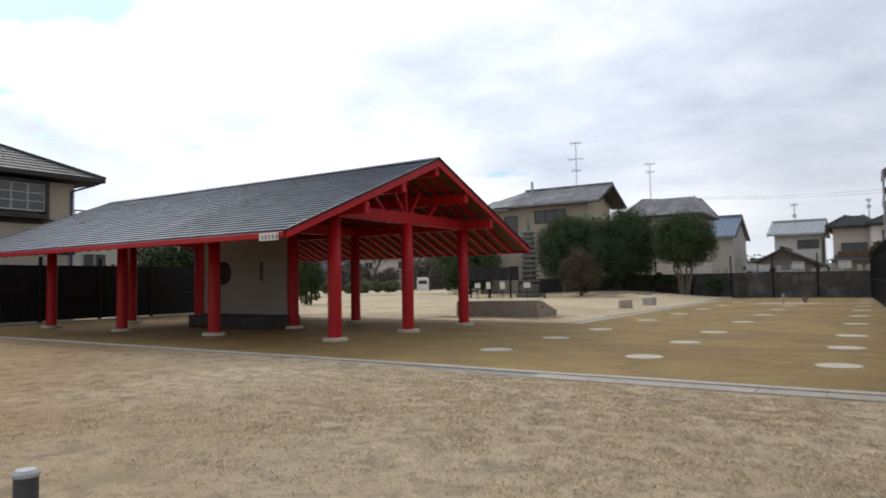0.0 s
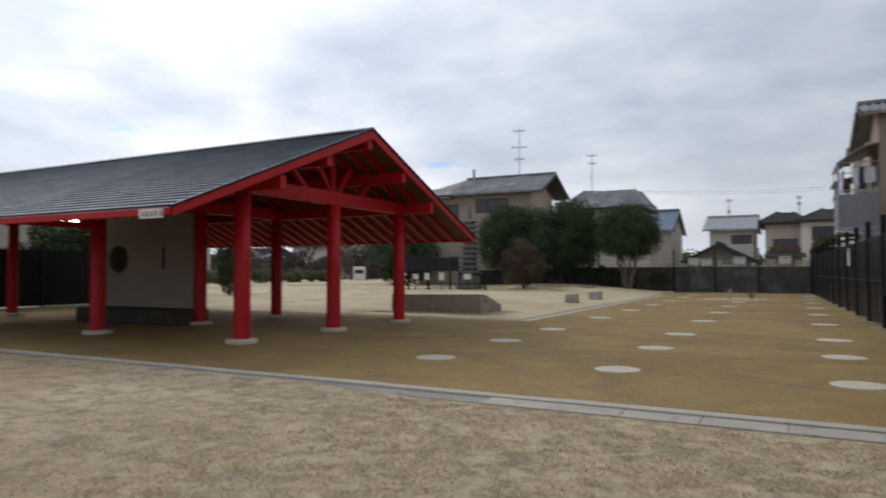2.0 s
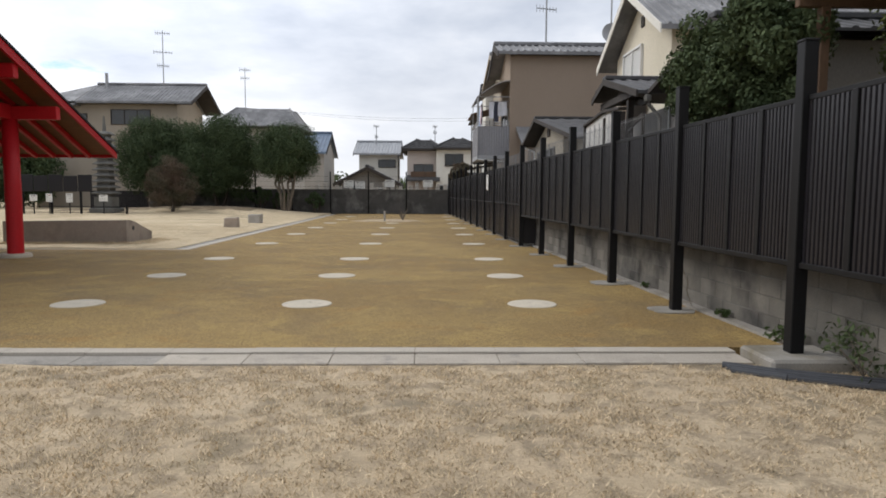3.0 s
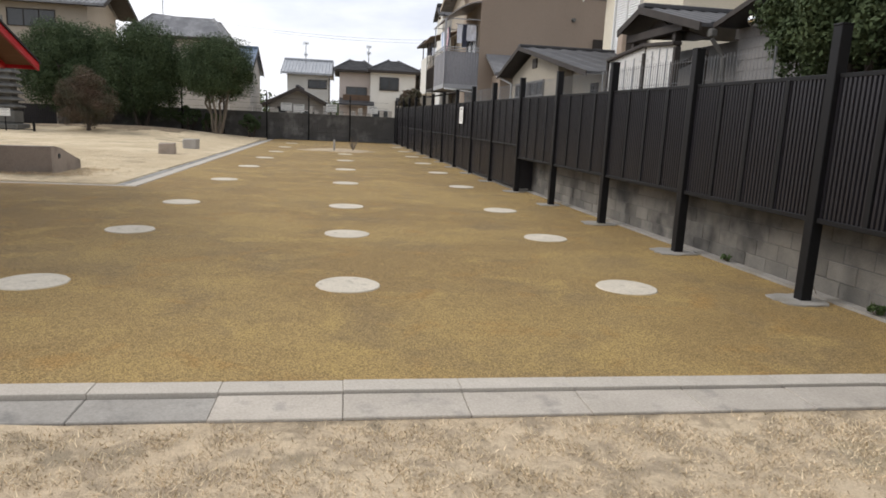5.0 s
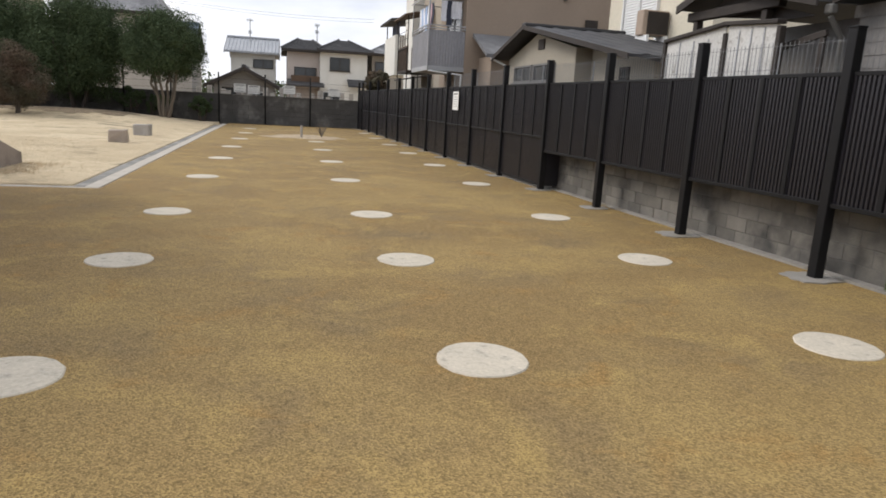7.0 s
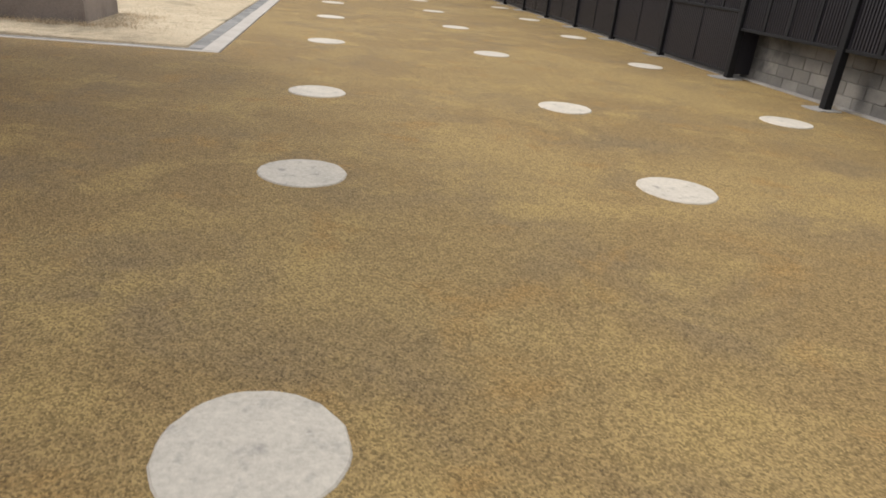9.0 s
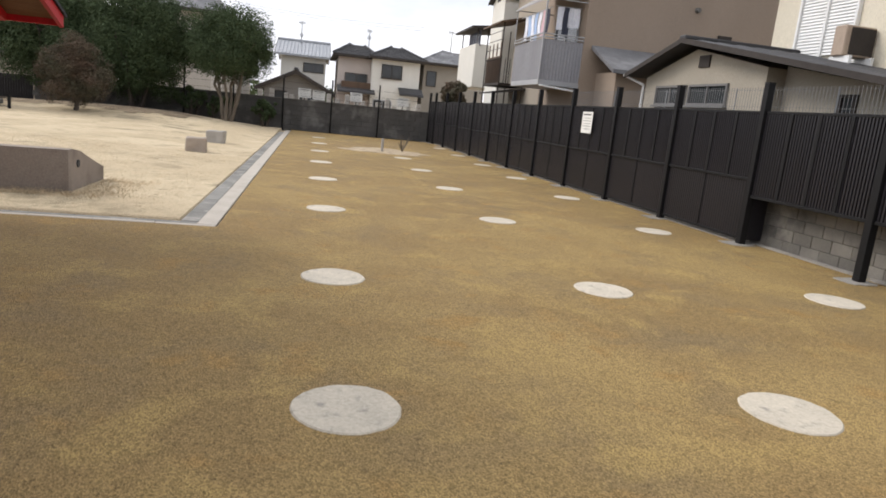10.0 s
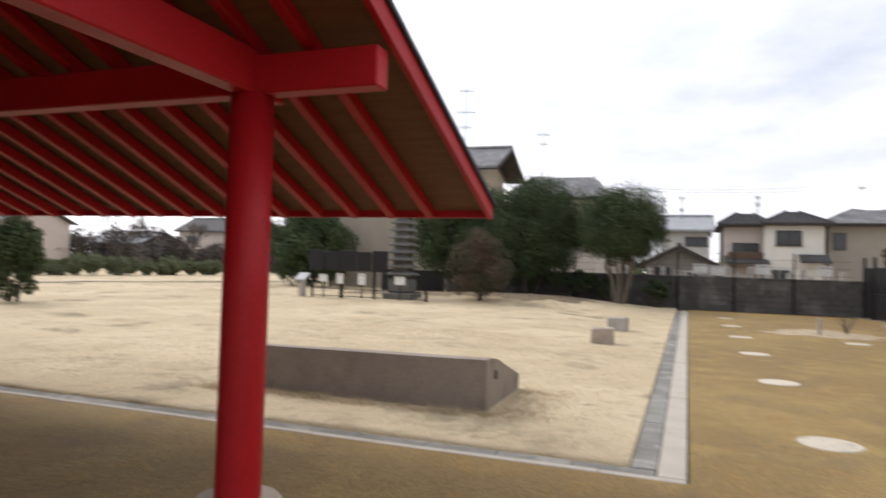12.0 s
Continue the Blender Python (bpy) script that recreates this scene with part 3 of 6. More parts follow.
def hip_roof(parent, x0, x1, y0, y1, z_eave, rx0, rx1, ry0, ry1, z_ridge, mat, thick=0.16, trim="trim", step=0.3):
    """A hipped roof as tile courses stepping up to its ridge, with a boarded soffit."""
    n = 14
    bm = B()
    prev = None
    for i in range(n):
        f, g = i / n, (i + 1) / n
        def ring(q, dz):
            return [(x0 + (rx0 - x0) * q, y0 + (ry0 - y0) * q), (x1 + (rx1 - x1) * q, y0 + (ry0 - y0) * q), (x1 + (rx1 - x1) * q, y1 + (ry1 - y1) * q), (x0 + (rx0 - x0) * q, y1 + (ry1 - y1) * q)], z_eave + (z_ridge - z_eave) * q + dz
        lo, zl = ring(f, 0.035)
        hi, zh = ring(g, 0.0)
        a = [bm.verts.new((x, y, zl)) for x, y in lo]
        b = [bm.verts.new((x, y, zh)) for x, y in hi]
        c = prev or [bm.verts.new((x, y, zl - 0.04)) for x, y in lo]
        prev = b
        for k in range(4):
            l = (k + 1) % 4
            bm.faces.new((a[k], a[l], b[l], b[k]))
            bm.faces.new((c[k], c[l], a[l], a[k]))
    part("roof", bm, mat, parent)
    bm = B()
    box(bm, x0, x1, y0, y1, z_eave - thick, z_eave)
    part("soffit", bm, trim, parent)
    bm = B()
    for p, q in (((x0, y0), (rx0, ry0)), ((x1, y0), (rx1, ry0)), ((x1, y1), (rx1, ry1)), ((x0, y1), (rx0, ry1))):
        rod(bm, (*p, z_eave + 0.05), (*q, z_ridge + 0.02), 0.08, 0.08, 6)
    rod(bm, (rx0, ry0, z_ridge + 0.03), (rx1, ry1, z_ridge + 0.031), 0.1, 0.1, 6)
    part("ridge_tiles", bm, mat, parent)


def antenna(at, height, label="thin roof television aerial on a steel mast", arms=((0.9, 1.1), (0.6, 0.8)), turn=0.3):
    ob = thing("roof_antenna", at, label, "antenna", "roof aerials")
    x, y, z = at
    bm = B()
    rod(bm, (x, y, z - 0.3), (x, y, z + height), 0.045, 0.035, 6)
    part("mast", bm, "steel", ob)
    for f, length in arms:
        bm = B()
        c, s = math.cos(turn), math.sin(turn)
        zz = z + height * f
        rod(bm, (x - c * length / 2, y - s * length / 2, zz), (x + c * length / 2, y + s * length / 2, zz), 0.026, None, 5)
        for k in range(7):
            q = -0.5 + k / 6
            l = 0.34 - 0.02 * k
            rod(bm, (x + c * length * q, y + s * length * q, zz - l / 2), (x + c * length * q, y + s * length * q, zz + l / 2), 0.016, None, 4)
        part("yagi_array", bm, "steel", ob)
    return ob


# ---- ground, paving, kerbs ----
KS = 8.79            # paving's south edge
KX, KY = -7.49, 19.57  # paving's inner corner beside the north lawn


def lawn_height(x, y):
    south = -0.032
    north = 0.0
    if y > KY and x < KX:
        d = min(y - KY, KX - x)
        north = 0.012 * min(d, 6) + 0.17 * max(0.0, min(1.0, (y - 34) / 9)) * max(0.0, min(1.0, (-x - 9) / 4))
        north += 0.30 * math.exp(-(((x + 15.5) / 6.5) ** 2 + ((y - 45.5) / 3.2) ** 2))
        north += 0.02 * noise.noise((x * 0.5, y * 0.5, 0))
        return north
    if y < KS:
        return south + 0.015 * noise.noise((x * 0.6, y * 0.6, 3.0)) * min(1.0, max(0.0, (8.2 - y)))
    return south


def grid_sheet(name, x0, x1, y0, y1, step, height, material, label, kind="structure", parent=None):
    bm = B()
    nx, ny = max(1, round((x1 - x0) / step)), max(1, round((y1 - y0) / step))
    vs = [[bm.verts.new((x0 + (x1 - x0) * i / nx, y0 + (y1 - y0) * j / ny, height(x0 + (x1 - x0) * i / nx, y0 + (y1 - y0) * j / ny))) for j in range(ny + 1)] for i in range(nx + 1)]
    for i in range(nx):
        for j in range(ny):
            bm.faces.new((vs[i][j], vs[i + 1][j], vs[i + 1][j + 1], vs[i][j + 1]))
    ob = part(name, bm, material, parent, smooth=True)
    return tagged(ob, label, "ground", kind=kind)


# one sheet of ground: a fine grid near by, stretched out to the horizon at its rim
def ground_sheet():
    xs = [-1500, -400, -150, -90] + [-60 + i for i in range(0, 66)] + [6, 10, 30, 90, 300, 1500]
    ys = [-1500, -400, -120, -40, -15] + [-8 + 0.8 * i for i in range(0, 21)] + [8.27, 8.3] + [8.8 + i for i in range(0, 11)] + [KY + 0.30, KY + 0.33] + [KY + 0.5 + 0.8 * i for i in range(0, 45)] + [60, 75, 110, 200, 500, 2000]
    xs = sorted(set(round(x, 3) for x in xs + [KX - 0.52, KX - 0.49]))
    ys = sorted(set(round(y, 3) for y in ys))
    bm = B()
    def h(x, y):
        inside = (y > 8.29 and x > KX - 0.505) or (8.29 < y < KY + 0.31)
        if inside:
            return -0.12
        return lawn_height(x, y)
    vs = [[bm.verts.new((x, y, h(x, y))) for y in ys] for x in xs]
    for i in range(len(xs) - 1):
        for j in range(len(ys) - 1):
            f = bm.faces.new((vs[i][j], vs[i + 1][j], vs[i + 1][j + 1], vs[i][j + 1]))
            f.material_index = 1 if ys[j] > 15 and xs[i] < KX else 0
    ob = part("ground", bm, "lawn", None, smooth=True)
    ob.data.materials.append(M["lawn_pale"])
    return tagged(ob, "dry straw-coloured winter lawn, short and patchy", "lawn", kind="structure")


ground_sheet()

# resin-bound gravel paving, an L round the north lawn
bm = B()
prism(bm, [(-26.6, KS), (2.00, KS), (1.45, 20.9), (0.24, 47.5), (0.0, 48.6), (KX + 0.02, 48.6), (KX + 0.02, KY - 0.02), (-26.6, KY - 0.02)], "z", -0.1, 0.0)
tagged(part("pavement", bm, "gravel"), "tan resin-bound gravel paving, blotched and worn", "paving", kind="structure")

# bare patch round the sapling
bm = B()
pts = []
rngp = random.Random(4)
for i in range(28):
    a = 2 * math.pi * i / 28
    r = 1 + 0.22 * rngp.uniform(-1, 1)
    pts.append((-3.4 + 1.7 * r * math.cos(a), 37.6 + 1.5 * r * math.sin(a)))
prism(bm, pts, "z", -0.02, 0.012)
tagged(part("bare_patch", bm, "lawn"), "pale worn patch of dry grass in the paving", "ground", kind="structure")


def kerb_row(name, label, mesh_name, size, bevel, material, slots):
    """A row of kerb stones, one object each on a shared mesh."""
    root = thing(name, (0, 0, 0), label, "kerb", kind="structure")
    bm = B()
    box(bm, -size[0] / 2, size[0] / 2, -size[1] / 2, size[1] / 2, -size[2], 0, bevel)
    me = mesh_of(mesh_name, bm, material)
    for x, y, z, rz in slots:
        piece("kerb_stone", me, root, (x, y, z), rz)
    return root


L = 0.745
rk = random.Random(7)
ks = [(-3.885 + L * (i + 0.5) - 28 * L, 8.70, 0.004 + rk.uniform(-0.003, 0.003), rk.uniform(-0.003, 0.003)) for i in range(0, 35)]
kerb_row("kerb_south", "pale concrete kerb stones along the paving's edge", "kerb_stone", (L - 0.002, 0.170, 0.15), 0.004, "kerb", [k for k in ks if k[0] < 1.35])
gs = [(x, 8.433, -0.012 + rk.uniform(-0.003, 0.003), rk.uniform(-0.003, 0.003)) for x, _, _, _ in ks if x < 1.3]
kerb_row("gutter_south", "pale concrete gutter slabs below the kerb, beside the lawn", "gutter_slab", (L - 0.004, 0.335, 0.12), 0.005, "gutter", [g for g in gs if g[0] > -3.9])
kerb_row("gutter_south_old", "dark dirty gutter slabs below the kerb, beside the lawn", "gutter_slab_old", (L - 0.004, 0.30, 0.12), 0.006, "gutter_old", [(x, y + 0.015, z - 0.012, r) for x, y, z, r in gs if x < -3.9])
kn = [(KX - L * (i + 0.5), KY - 0.045 + 0.05, 0.005 + rk.uniform(-0.003, 0.003), rk.uniform(-0.003, 0.003)) for i in range(0, 25)]
kerb_row("kerb_north", "narrow pale concrete kerb between paving and north lawn", "kerb_stone_narrow", (L - 0.005, 0.11, 0.15), 0.008, "kerb", kn)
gn = [(KX - 0.265 - L * (i + 0.5), KY + 0.19, -0.014 + rk.uniform(-0.004, 0.004), 0) for i in range(0, 24)]
kerb_row("gutter_north", "shallow grey gutter between kerb and lawn", "gutter_slab_narrow", (L - 0.003, 0.24, 0.12), 0.01, "gutter_dark", gn)
kw = [(KX - 0.125, KY + 0.06 + 2.0 * (i + 0.5), 0.006 + rk.uniform(-0.003, 0.003), rk.uniform(-0.003, 0.003)) for i in range(0, 14)]
kerb_row("kerb_west", "broad pale concrete kerb along the north lawn", "kerb_stone_broad", (0.25, 1.998, 0.15), 0.01, "kerb", kw)
gw = [(KX - 0.377, KY + 0.33 + 2.0 * (i + 0.5), -0.012 + rk.uniform(-0.004, 0.004), 0) for i in range(0, 13)]
kerb_row("gutter_west", "grey stained gutter slabs along the broad kerb", "gutter_slab_west", (0.24, 1.997, 0.12), 0.01, "gutter_dark", gw)

# turf creeping over the gutter's western stretch
bm = B()
rim = []
for i in range(220):
    x = -26.5 + 0.1 * i
    grow = min(1.0, max(0.0, (-4.6 - x) / 2.2))
    reach = 8.28 + (0.24 + 0.07 * noise.noise((x * 1.1, 4, 0)) + 0.05 * noise.noise((x * 4.3, 9, 0))) * grow
    rim.append([bm.verts.new((x, y, z)) for y, z in ((8.10, lawn_height(x, 8.10) + 0.002), (0.5 * (8.1 + reach), -0.032 + 0.030 * grow), (reach - 0.03, -0.032 + 0.027 * grow), (reach, -0.038))])
for r, q in zip(rim, rim[1:]):
    for k in range(3):
        bm.faces.new((r[k], q[k], q[k + 1], r[k + 1]))
tagged(part("turf_edge", bm, "lawn", smooth=True), "dry turf creeping over the gutter's edge", "ground", kind="structure")

# pale stone discs that mark lost pillars, set in the paving
rd = random.Random(3)


def disc_mesh(k):
    bm = B()
    n = 40
    rim = []
    for i in range(n):
        a = 2 * math.pi * i / n
        r = 0.322 * (1 + 0.012 * math.sin(3 * a + k) + 0.014 * rd.uniform(-1, 1))
        rim.append((r * math.cos(a), r * math.sin(a)))
    prism(bm, rim, "z", -0.06, 0.010)
    top = [f for f in bm.faces if f.normal.z > 0.9 or f.calc_center_median().z > 0.009]
    bmesh.ops.bevel(bm, geom=[e for f in top for e in f.edges], offset=0.008, segments=1, affect="EDGES")
    return mesh_of("stone_disc", bm, "disc")


disc_kinds = [disc_mesh(k) for k in range(4)]
DISC_Y = [11.273, 14.249, 17.254, 21.671, 26.02, 30.3, 34.6, 38.95, 43.3]
for ix, dx in enumerate((-6.040, -3.097, -0.142)):
    for iy, dy in enumerate(DISC_Y):
        if ix == 1 and iy > 6:
            continue
        ob = new("stone_disc", disc_kinds[(ix * 2 + iy) % 4])
        ob.location = (dx, dy, 0.0)
        ob.rotation_euler = (0, 0, rd.uniform(0, 6.28))
        tagged(ob, "round pale stone disc set flush in tan paving", "stone disc", "pillar discs")


# ---- red open pavilion ----
COLS_X = (-10.54, -14.96, -19.34, -23.55)
COLS_Y = (11.52, 14.50, 17.48)
RIDGE_Y, EAVE_S, EAVE_N = 14.50, 8.90, 20.05
Z_RIDGE, Z_EAVE = 4.69, 2.44
RX0, RX1 = -25.0, -9.48


def roof_z(y):
    return Z_RIDGE - (Z_RIDGE - Z_EAVE) * abs(y - RIDGE_Y) / (RIDGE_Y - EAVE_S if y < RIDGE_Y else EAVE_N - RIDGE_Y)


pav = thing("pavilion", (-17, 14.5, 0), "open vermilion timber pavilion with grey slate gable roof", "pavilion")
bm = B()
rings = []
for z, r in ((0.085, 0.165), (1.5, 0.165), (3.0, 0.155)):
    rings.append([bm.verts.new((r * math.cos(2 * math.pi * i / 28), r * math.sin(2 * math.pi * i / 28), z)) for i in range(28)])
for a, b in zip(rings, rings[1:]):
    for i in range(28):
        f = bm.faces.new((a[i], a[(i + 1) % 28], b[(i + 1) % 28], b[i]))
        f.smooth = True
bm.faces.new(rings[-1])
col_me = mesh_of("column", bm, "red")
bm = B()
prev = None
for z, r in ((-0.05, 0.315), (0.055, 0.315), (0.085, 0.29), (0.09, 0.0)):
    ring = [bm.verts.new((r * math.cos(2 * math.pi * i / 28), r * math.sin(2 * math.pi * i / 28), z)) for i in range(28)] if r else [bm.verts.new((0, 0, z))]
    if prev:
        for i in range(28):
            j = (i + 1) % 28
            bm.faces.new((prev[i], prev[j], ring[j], ring[i]) if r else (prev[i], prev[j], ring[0]))
    prev = ring
base_me = mesh_of("base_stone", bm, "disc")
for x in COLS_X:
    for y in COLS_Y:
        c = piece("column", col_me, pav, (x, y, 0))
        ORIGIN[c] = Vector((x, y, 0))
        s = piece("base_stone", base_me, c, (x, y, 0))
        s["label"] = "low round pale stone base"

Z_TIE = 3.31
for x in COLS_X:
    bm = B()
    beam(bm, (x, COLS_Y[0] - 0.28, Z_TIE), (x, COLS_Y[2] + 0.28, Z_TIE), 0.17, 0.32, 0.012)
    part("tie_beam", bm, "red", pav)
    bm = B()
    beam(bm, (x, RIDGE_Y, 3.29), (x, RIDGE_Y, 4.42), 0.12, 0.12, 0.006, up=(1, 0, 0))
    part("king_post", bm, "red", pav)
    for s in (-1, 1):
        bm = B()
        beam(bm, (x, RIDGE_Y + 0.10 * s, 3.30), (x, RIDGE_Y + 0.62 * s, 3.98), 0.075, 0.09, 0.005)
        part("strut", bm, "red", pav)
        bm = B()
        beam(bm, (x, RIDGE_Y + 1.0 * s, 3.30), (x, RIDGE_Y + 1.52 * s, 3.76), 0.10, 0.10, 0.005)
        part("strut", bm, "red", pav)
for y, top, h, ends in ((COLS_Y[0], 3.27, 0.28, 1.045), (RIDGE_Y - 1.52, roof_z(RIDGE_Y - 1.52) - 0.16, 0.28, 1.045), (RIDGE_Y, Z_RIDGE - 0.17, 0.28, 1.045), (RIDGE_Y + 1.52, roof_z(RIDGE_Y + 1.52) - 0.16, 0.28, 1.045), (COLS_Y[2], 3.27, 0.28, 1.045)):
    bm = B()
    beam(bm, (COLS_X[-1] - ends, y, top), (COLS_X[0] + ends, y, top), 0.17, h, 0.012)
    part("purlin", bm, "red", pav)

# rafters, boards above them, fascias and barge boards
bm = B()
beam(bm, (0, EAVE_S + 0.06, Z_EAVE - 0.055), (0, RIDGE_Y, Z_RIDGE - 0.055), 0.085, 0.105, 0.005)
raf_s = mesh_of("rafter", bm, "red")
bm = B()
beam(bm, (0, EAVE_N - 0.06, Z_EAVE - 0.055), (0, RIDGE_Y, Z_RIDGE - 0.055), 0.085, 0.105, 0.005)
raf_n = mesh_of("rafter", bm, "red")
n = 33
for i in range(n):
    x = RX1 - 0.60 - (RX1 - RX0 - 1.2) * i / (n - 1)
    piece("rafter", raf_s, pav, (x, 0, 0))
    piece("rafter", raf_n, pav, (x, 0, 0))
for e in (EAVE_S, EAVE_N):
    bm = B()
    prism(bm, [(e, Z_EAVE - 0.02), (RIDGE_Y, Z_RIDGE - 0.02), (RIDGE_Y, Z_RIDGE - 0.055), (e, Z_EAVE - 0.055)], "x", RX0 + 0.05, RX1 - 0.05)
    part("roof_boarding", bm, "sheath", pav, "plain tan underside boards")
    bm = B()
    s = -1 if e == EAVE_S else 1
    box(bm, RX0, RX1, min(e, e + 0.045 * s), max(e, e + 0.045 * s), Z_EAVE - 0.132, Z_EAVE - 0.015, 0.006)
    part("eaves_fascia", bm, "red", pav)
    for xa in (RX0, RX1):
        bm = B()
        o = 0.05 if xa == RX1 else -0.05
        prism(bm, [(e, Z_EAVE - 0.01), (RIDGE_Y, Z_RIDGE - 0.01), (RIDGE_Y, Z_RIDGE - 0.20), (e, Z_EAVE - 0.15)], "x", min(xa, xa + o), max(xa, xa + o))
        part("barge_board", bm, "red", pav)
        bm = B()
        prism(bm, [(e - 0.05 * (1 if e == EAVE_S else -1), Z_EAVE + 0.02), (RIDGE_Y, Z_RIDGE + 0.045), (RIDGE_Y, Z_RIDGE - 0.005), (e - 0.05 * (1 if e == EAVE_S else -1), Z_EAVE - 0.025)], "x", min(xa, xa + 1.5 * o), max(xa, xa + 1.5 * o))
        part("verge_flashing", bm, "black", pav, "dark metal verge strip")
bm = B()
prism(bm, [(RIDGE_Y - 0.16, Z_RIDGE - 0.005), (RIDGE_Y, Z_RIDGE + 0.07), (RIDGE_Y + 0.16, Z_RIDGE - 0.005)], "x", RX0 - 0.03, RX1 + 0.06)
part("ridge_cap", bm, "slate", pav)

# slate courses: the stretch nearest the lawn as single slates, the rest joined
SL_W, SL_H = 0.45, 0.205
slope_len = math.hypot(RIDGE_Y - EAVE_S, Z_RIDGE - Z_EAVE)
n_course = int(slope_len / SL_H)
for side in (-1, 1):
    e = EAVE_S if side < 0 else EAVE_N
    run = abs(e - RIDGE_Y)
    ang = math.atan2(Z_RIDGE - Z_EAVE, run)
    uy, uz = -side * math.cos(ang), math.sin(ang)
    ny, nz = side * math.sin(ang), math.cos(ang)
    deck = B()
    prism(deck, [(e + 0.03 * side, Z_EAVE - 0.012), (RIDGE_Y, Z_RIDGE), (RIDGE_Y, Z_RIDGE - 0.02), (e + 0.03 * side, Z_EAVE - 0.032)], "x", RX0, RX1)
    slope = part("roof_slope", deck, "slate", pav, "grey slate roof slope in straight courses")
    bm = B()
    def slate_corners(x0, x1, d):
        out = []
        for dd, off in ((d - 0.012, 0.034), (d + SL_H + 0.02, 0.006)):
            for off2 in (off, off - 0.026):
                for x in (x0, x1):
                    out.append((x, e + uy * dd + ny * off2, Z_EAVE + uz * dd + nz * off2))
        return out
    me = None
    joined = B()
    rs = random.Random(11 + side)
    singles = 0
    for c in range(n_course):
        d = 0.02 + c * (slope_len - 0.06) / n_course
        x = RX1 - 0.02 + (SL_W / 2 if c % 2 else 0)
        while x > RX0 + 0.05:
            x1, x0 = min(x, RX1 - 0.01), max(x - SL_W + 0.006, RX0 + 0.01)
            x -= SL_W
            if x1 - x0 < 0.1:
                continue
            full = x1 - x0 > SL_W - 0.03
            v = slate_corners(x0, x1, d + rs.uniform(-0.004, 0.004))
            faces = ((0, 1, 5, 4), (2, 3, 1, 0), (0, 4, 6, 2), (1, 3, 7, 5))
            if side < 0 and full and x0 > -14.6 and singles < 300:
                if me is None:
                    bs = B()
                    o = Vector(((x0 + x1) / 2, e + uy * d, Z_EAVE + uz * d))
                    vs = [bs.verts.new(Vector(p) - o) for p in slate_corners(x0, x1, d)]
                    for q in faces:
                        bs.faces.new([vs[i] for i in q])
                    bmesh.ops.recalc_face_normals(bs, faces=bs.faces)
                    me = mesh_of("slate", bs, "slate")
                jitter = rs.uniform(-0.004, 0.004)
                piece("slate", me, slope, ((x0 + x1) / 2, e + uy * (d + jitter), Z_EAVE + uz * (d + jitter)))
                singles += 1
            else:
                vs = [joined.verts.new(p) for p in v]
                for q in faces:
                    joined.faces.new([vs[i] for i in q])
    bmesh.ops.recalc_face_normals(joined, faces=joined.faces)
    tagged(part("slate_field", joined, "slate", slope), "", kind="stuff")

# nameboard on the eaves, with unreadable dark characters
sign = thing("eaves_sign", (-9.85, 8.83, 2.30), "small white sign with dark characters on the eaves", "sign")
bm = B()
box(bm, -10.13, -9.60, 8.815, 8.852, 2.255, 2.405, 0.006)
board = part("board", bm, "paper", sign)
bm = B()
for i in range(5):
    x = -10.06 + i * 0.10
    box(bm, x, x + 0.06, 8.810, 8.816, 2.30, 2.315)
    box(bm, x, x + 0.06, 8.810, 8.816, 2.34, 2.352)
    box(bm, x + 0.024, x + 0.036, 8.810, 8.816, 2.28, 2.38)
part("characters", bm, "ink", sign)

# plastered screen wall with a round hole and a slot, on a stone plinth, under the pavilion
wall = thing("screen_wall", (-17.0, 14.5, 0), "cream plastered screen wall with round dark window and slot", "wall")
bm = B()
ring = [(-18.15 + 0.36 * math.cos(2 * math.pi * i / 32), 1.78 + 0.36 * math.sin(2 * math.pi * i / 32)) for i in range(32)]
for x0, x1, z0, z1 in ((-19.15, -18.6, 0.42, 3.0), (-17.7, -16.36, 0.42, 3.0), (-16.22, -15.12, 0.42, 3.0), (-16.36, -16.22, 0.42, 1.48), (-16.36, -16.22, 2.1, 3.0)):
    box(bm, x0, x1, 14.40, 14.60, z0, z1)
for q in range(4):
    corner = [(-17.7, 2.23), (-18.6, 2.23), (-18.6, 1.33), (-17.7, 1.33)][q]
    arc = ring[q * 8:q * 8 + 9] if q < 3 else ring[24:] + ring[:1]
    prism(bm, [corner] + arc[::-1], "y", 14.40, 14.60)
    nxt = [(-18.6, 2.23), (-18.6, 1.33), (-17.7, 1.33), (-17.7, 2.23)][q]
    prism(bm, [corner, arc[-1], nxt], "y", 14.40, 14.60)
box(bm, -18.6, -17.7, 14.40, 14.60, 2.23, 3.0)
box(bm, -18.6, -17.7, 14.40, 14.60, 0.42, 1.33)
part("plaster_panel", bm, "plaster", wall)
bm = B()
for i in range(32):
    a, b = 2 * math.pi * i / 32, 2 * math.pi * (i + 1) / 32
    rod(bm, (-18.15 + 0.36 * math.cos(a), 14.385, 1.78 + 0.36 * math.sin(a)), (-18.15 + 0.36 * math.cos(b), 14.385, 1.78 + 0.36 * math.sin(b)), 0.03, None, 6)
part("round_frame", bm, "trim", wall, "dark round window frame")
bm = B()
prism(bm, [(-18.15 + 0.35 * math.cos(2 * math.pi * i / 32), 1.78 + 0.35 * math.sin(2 * math.pi * i / 32)) for i in range(32)], "y", 14.53, 14.56)
box(bm, -16.36, -16.22, 14.53, 14.56, 1.48, 2.1)
part("inner_board", bm, "trim", wall, "dark boards behind the openings")
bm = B()
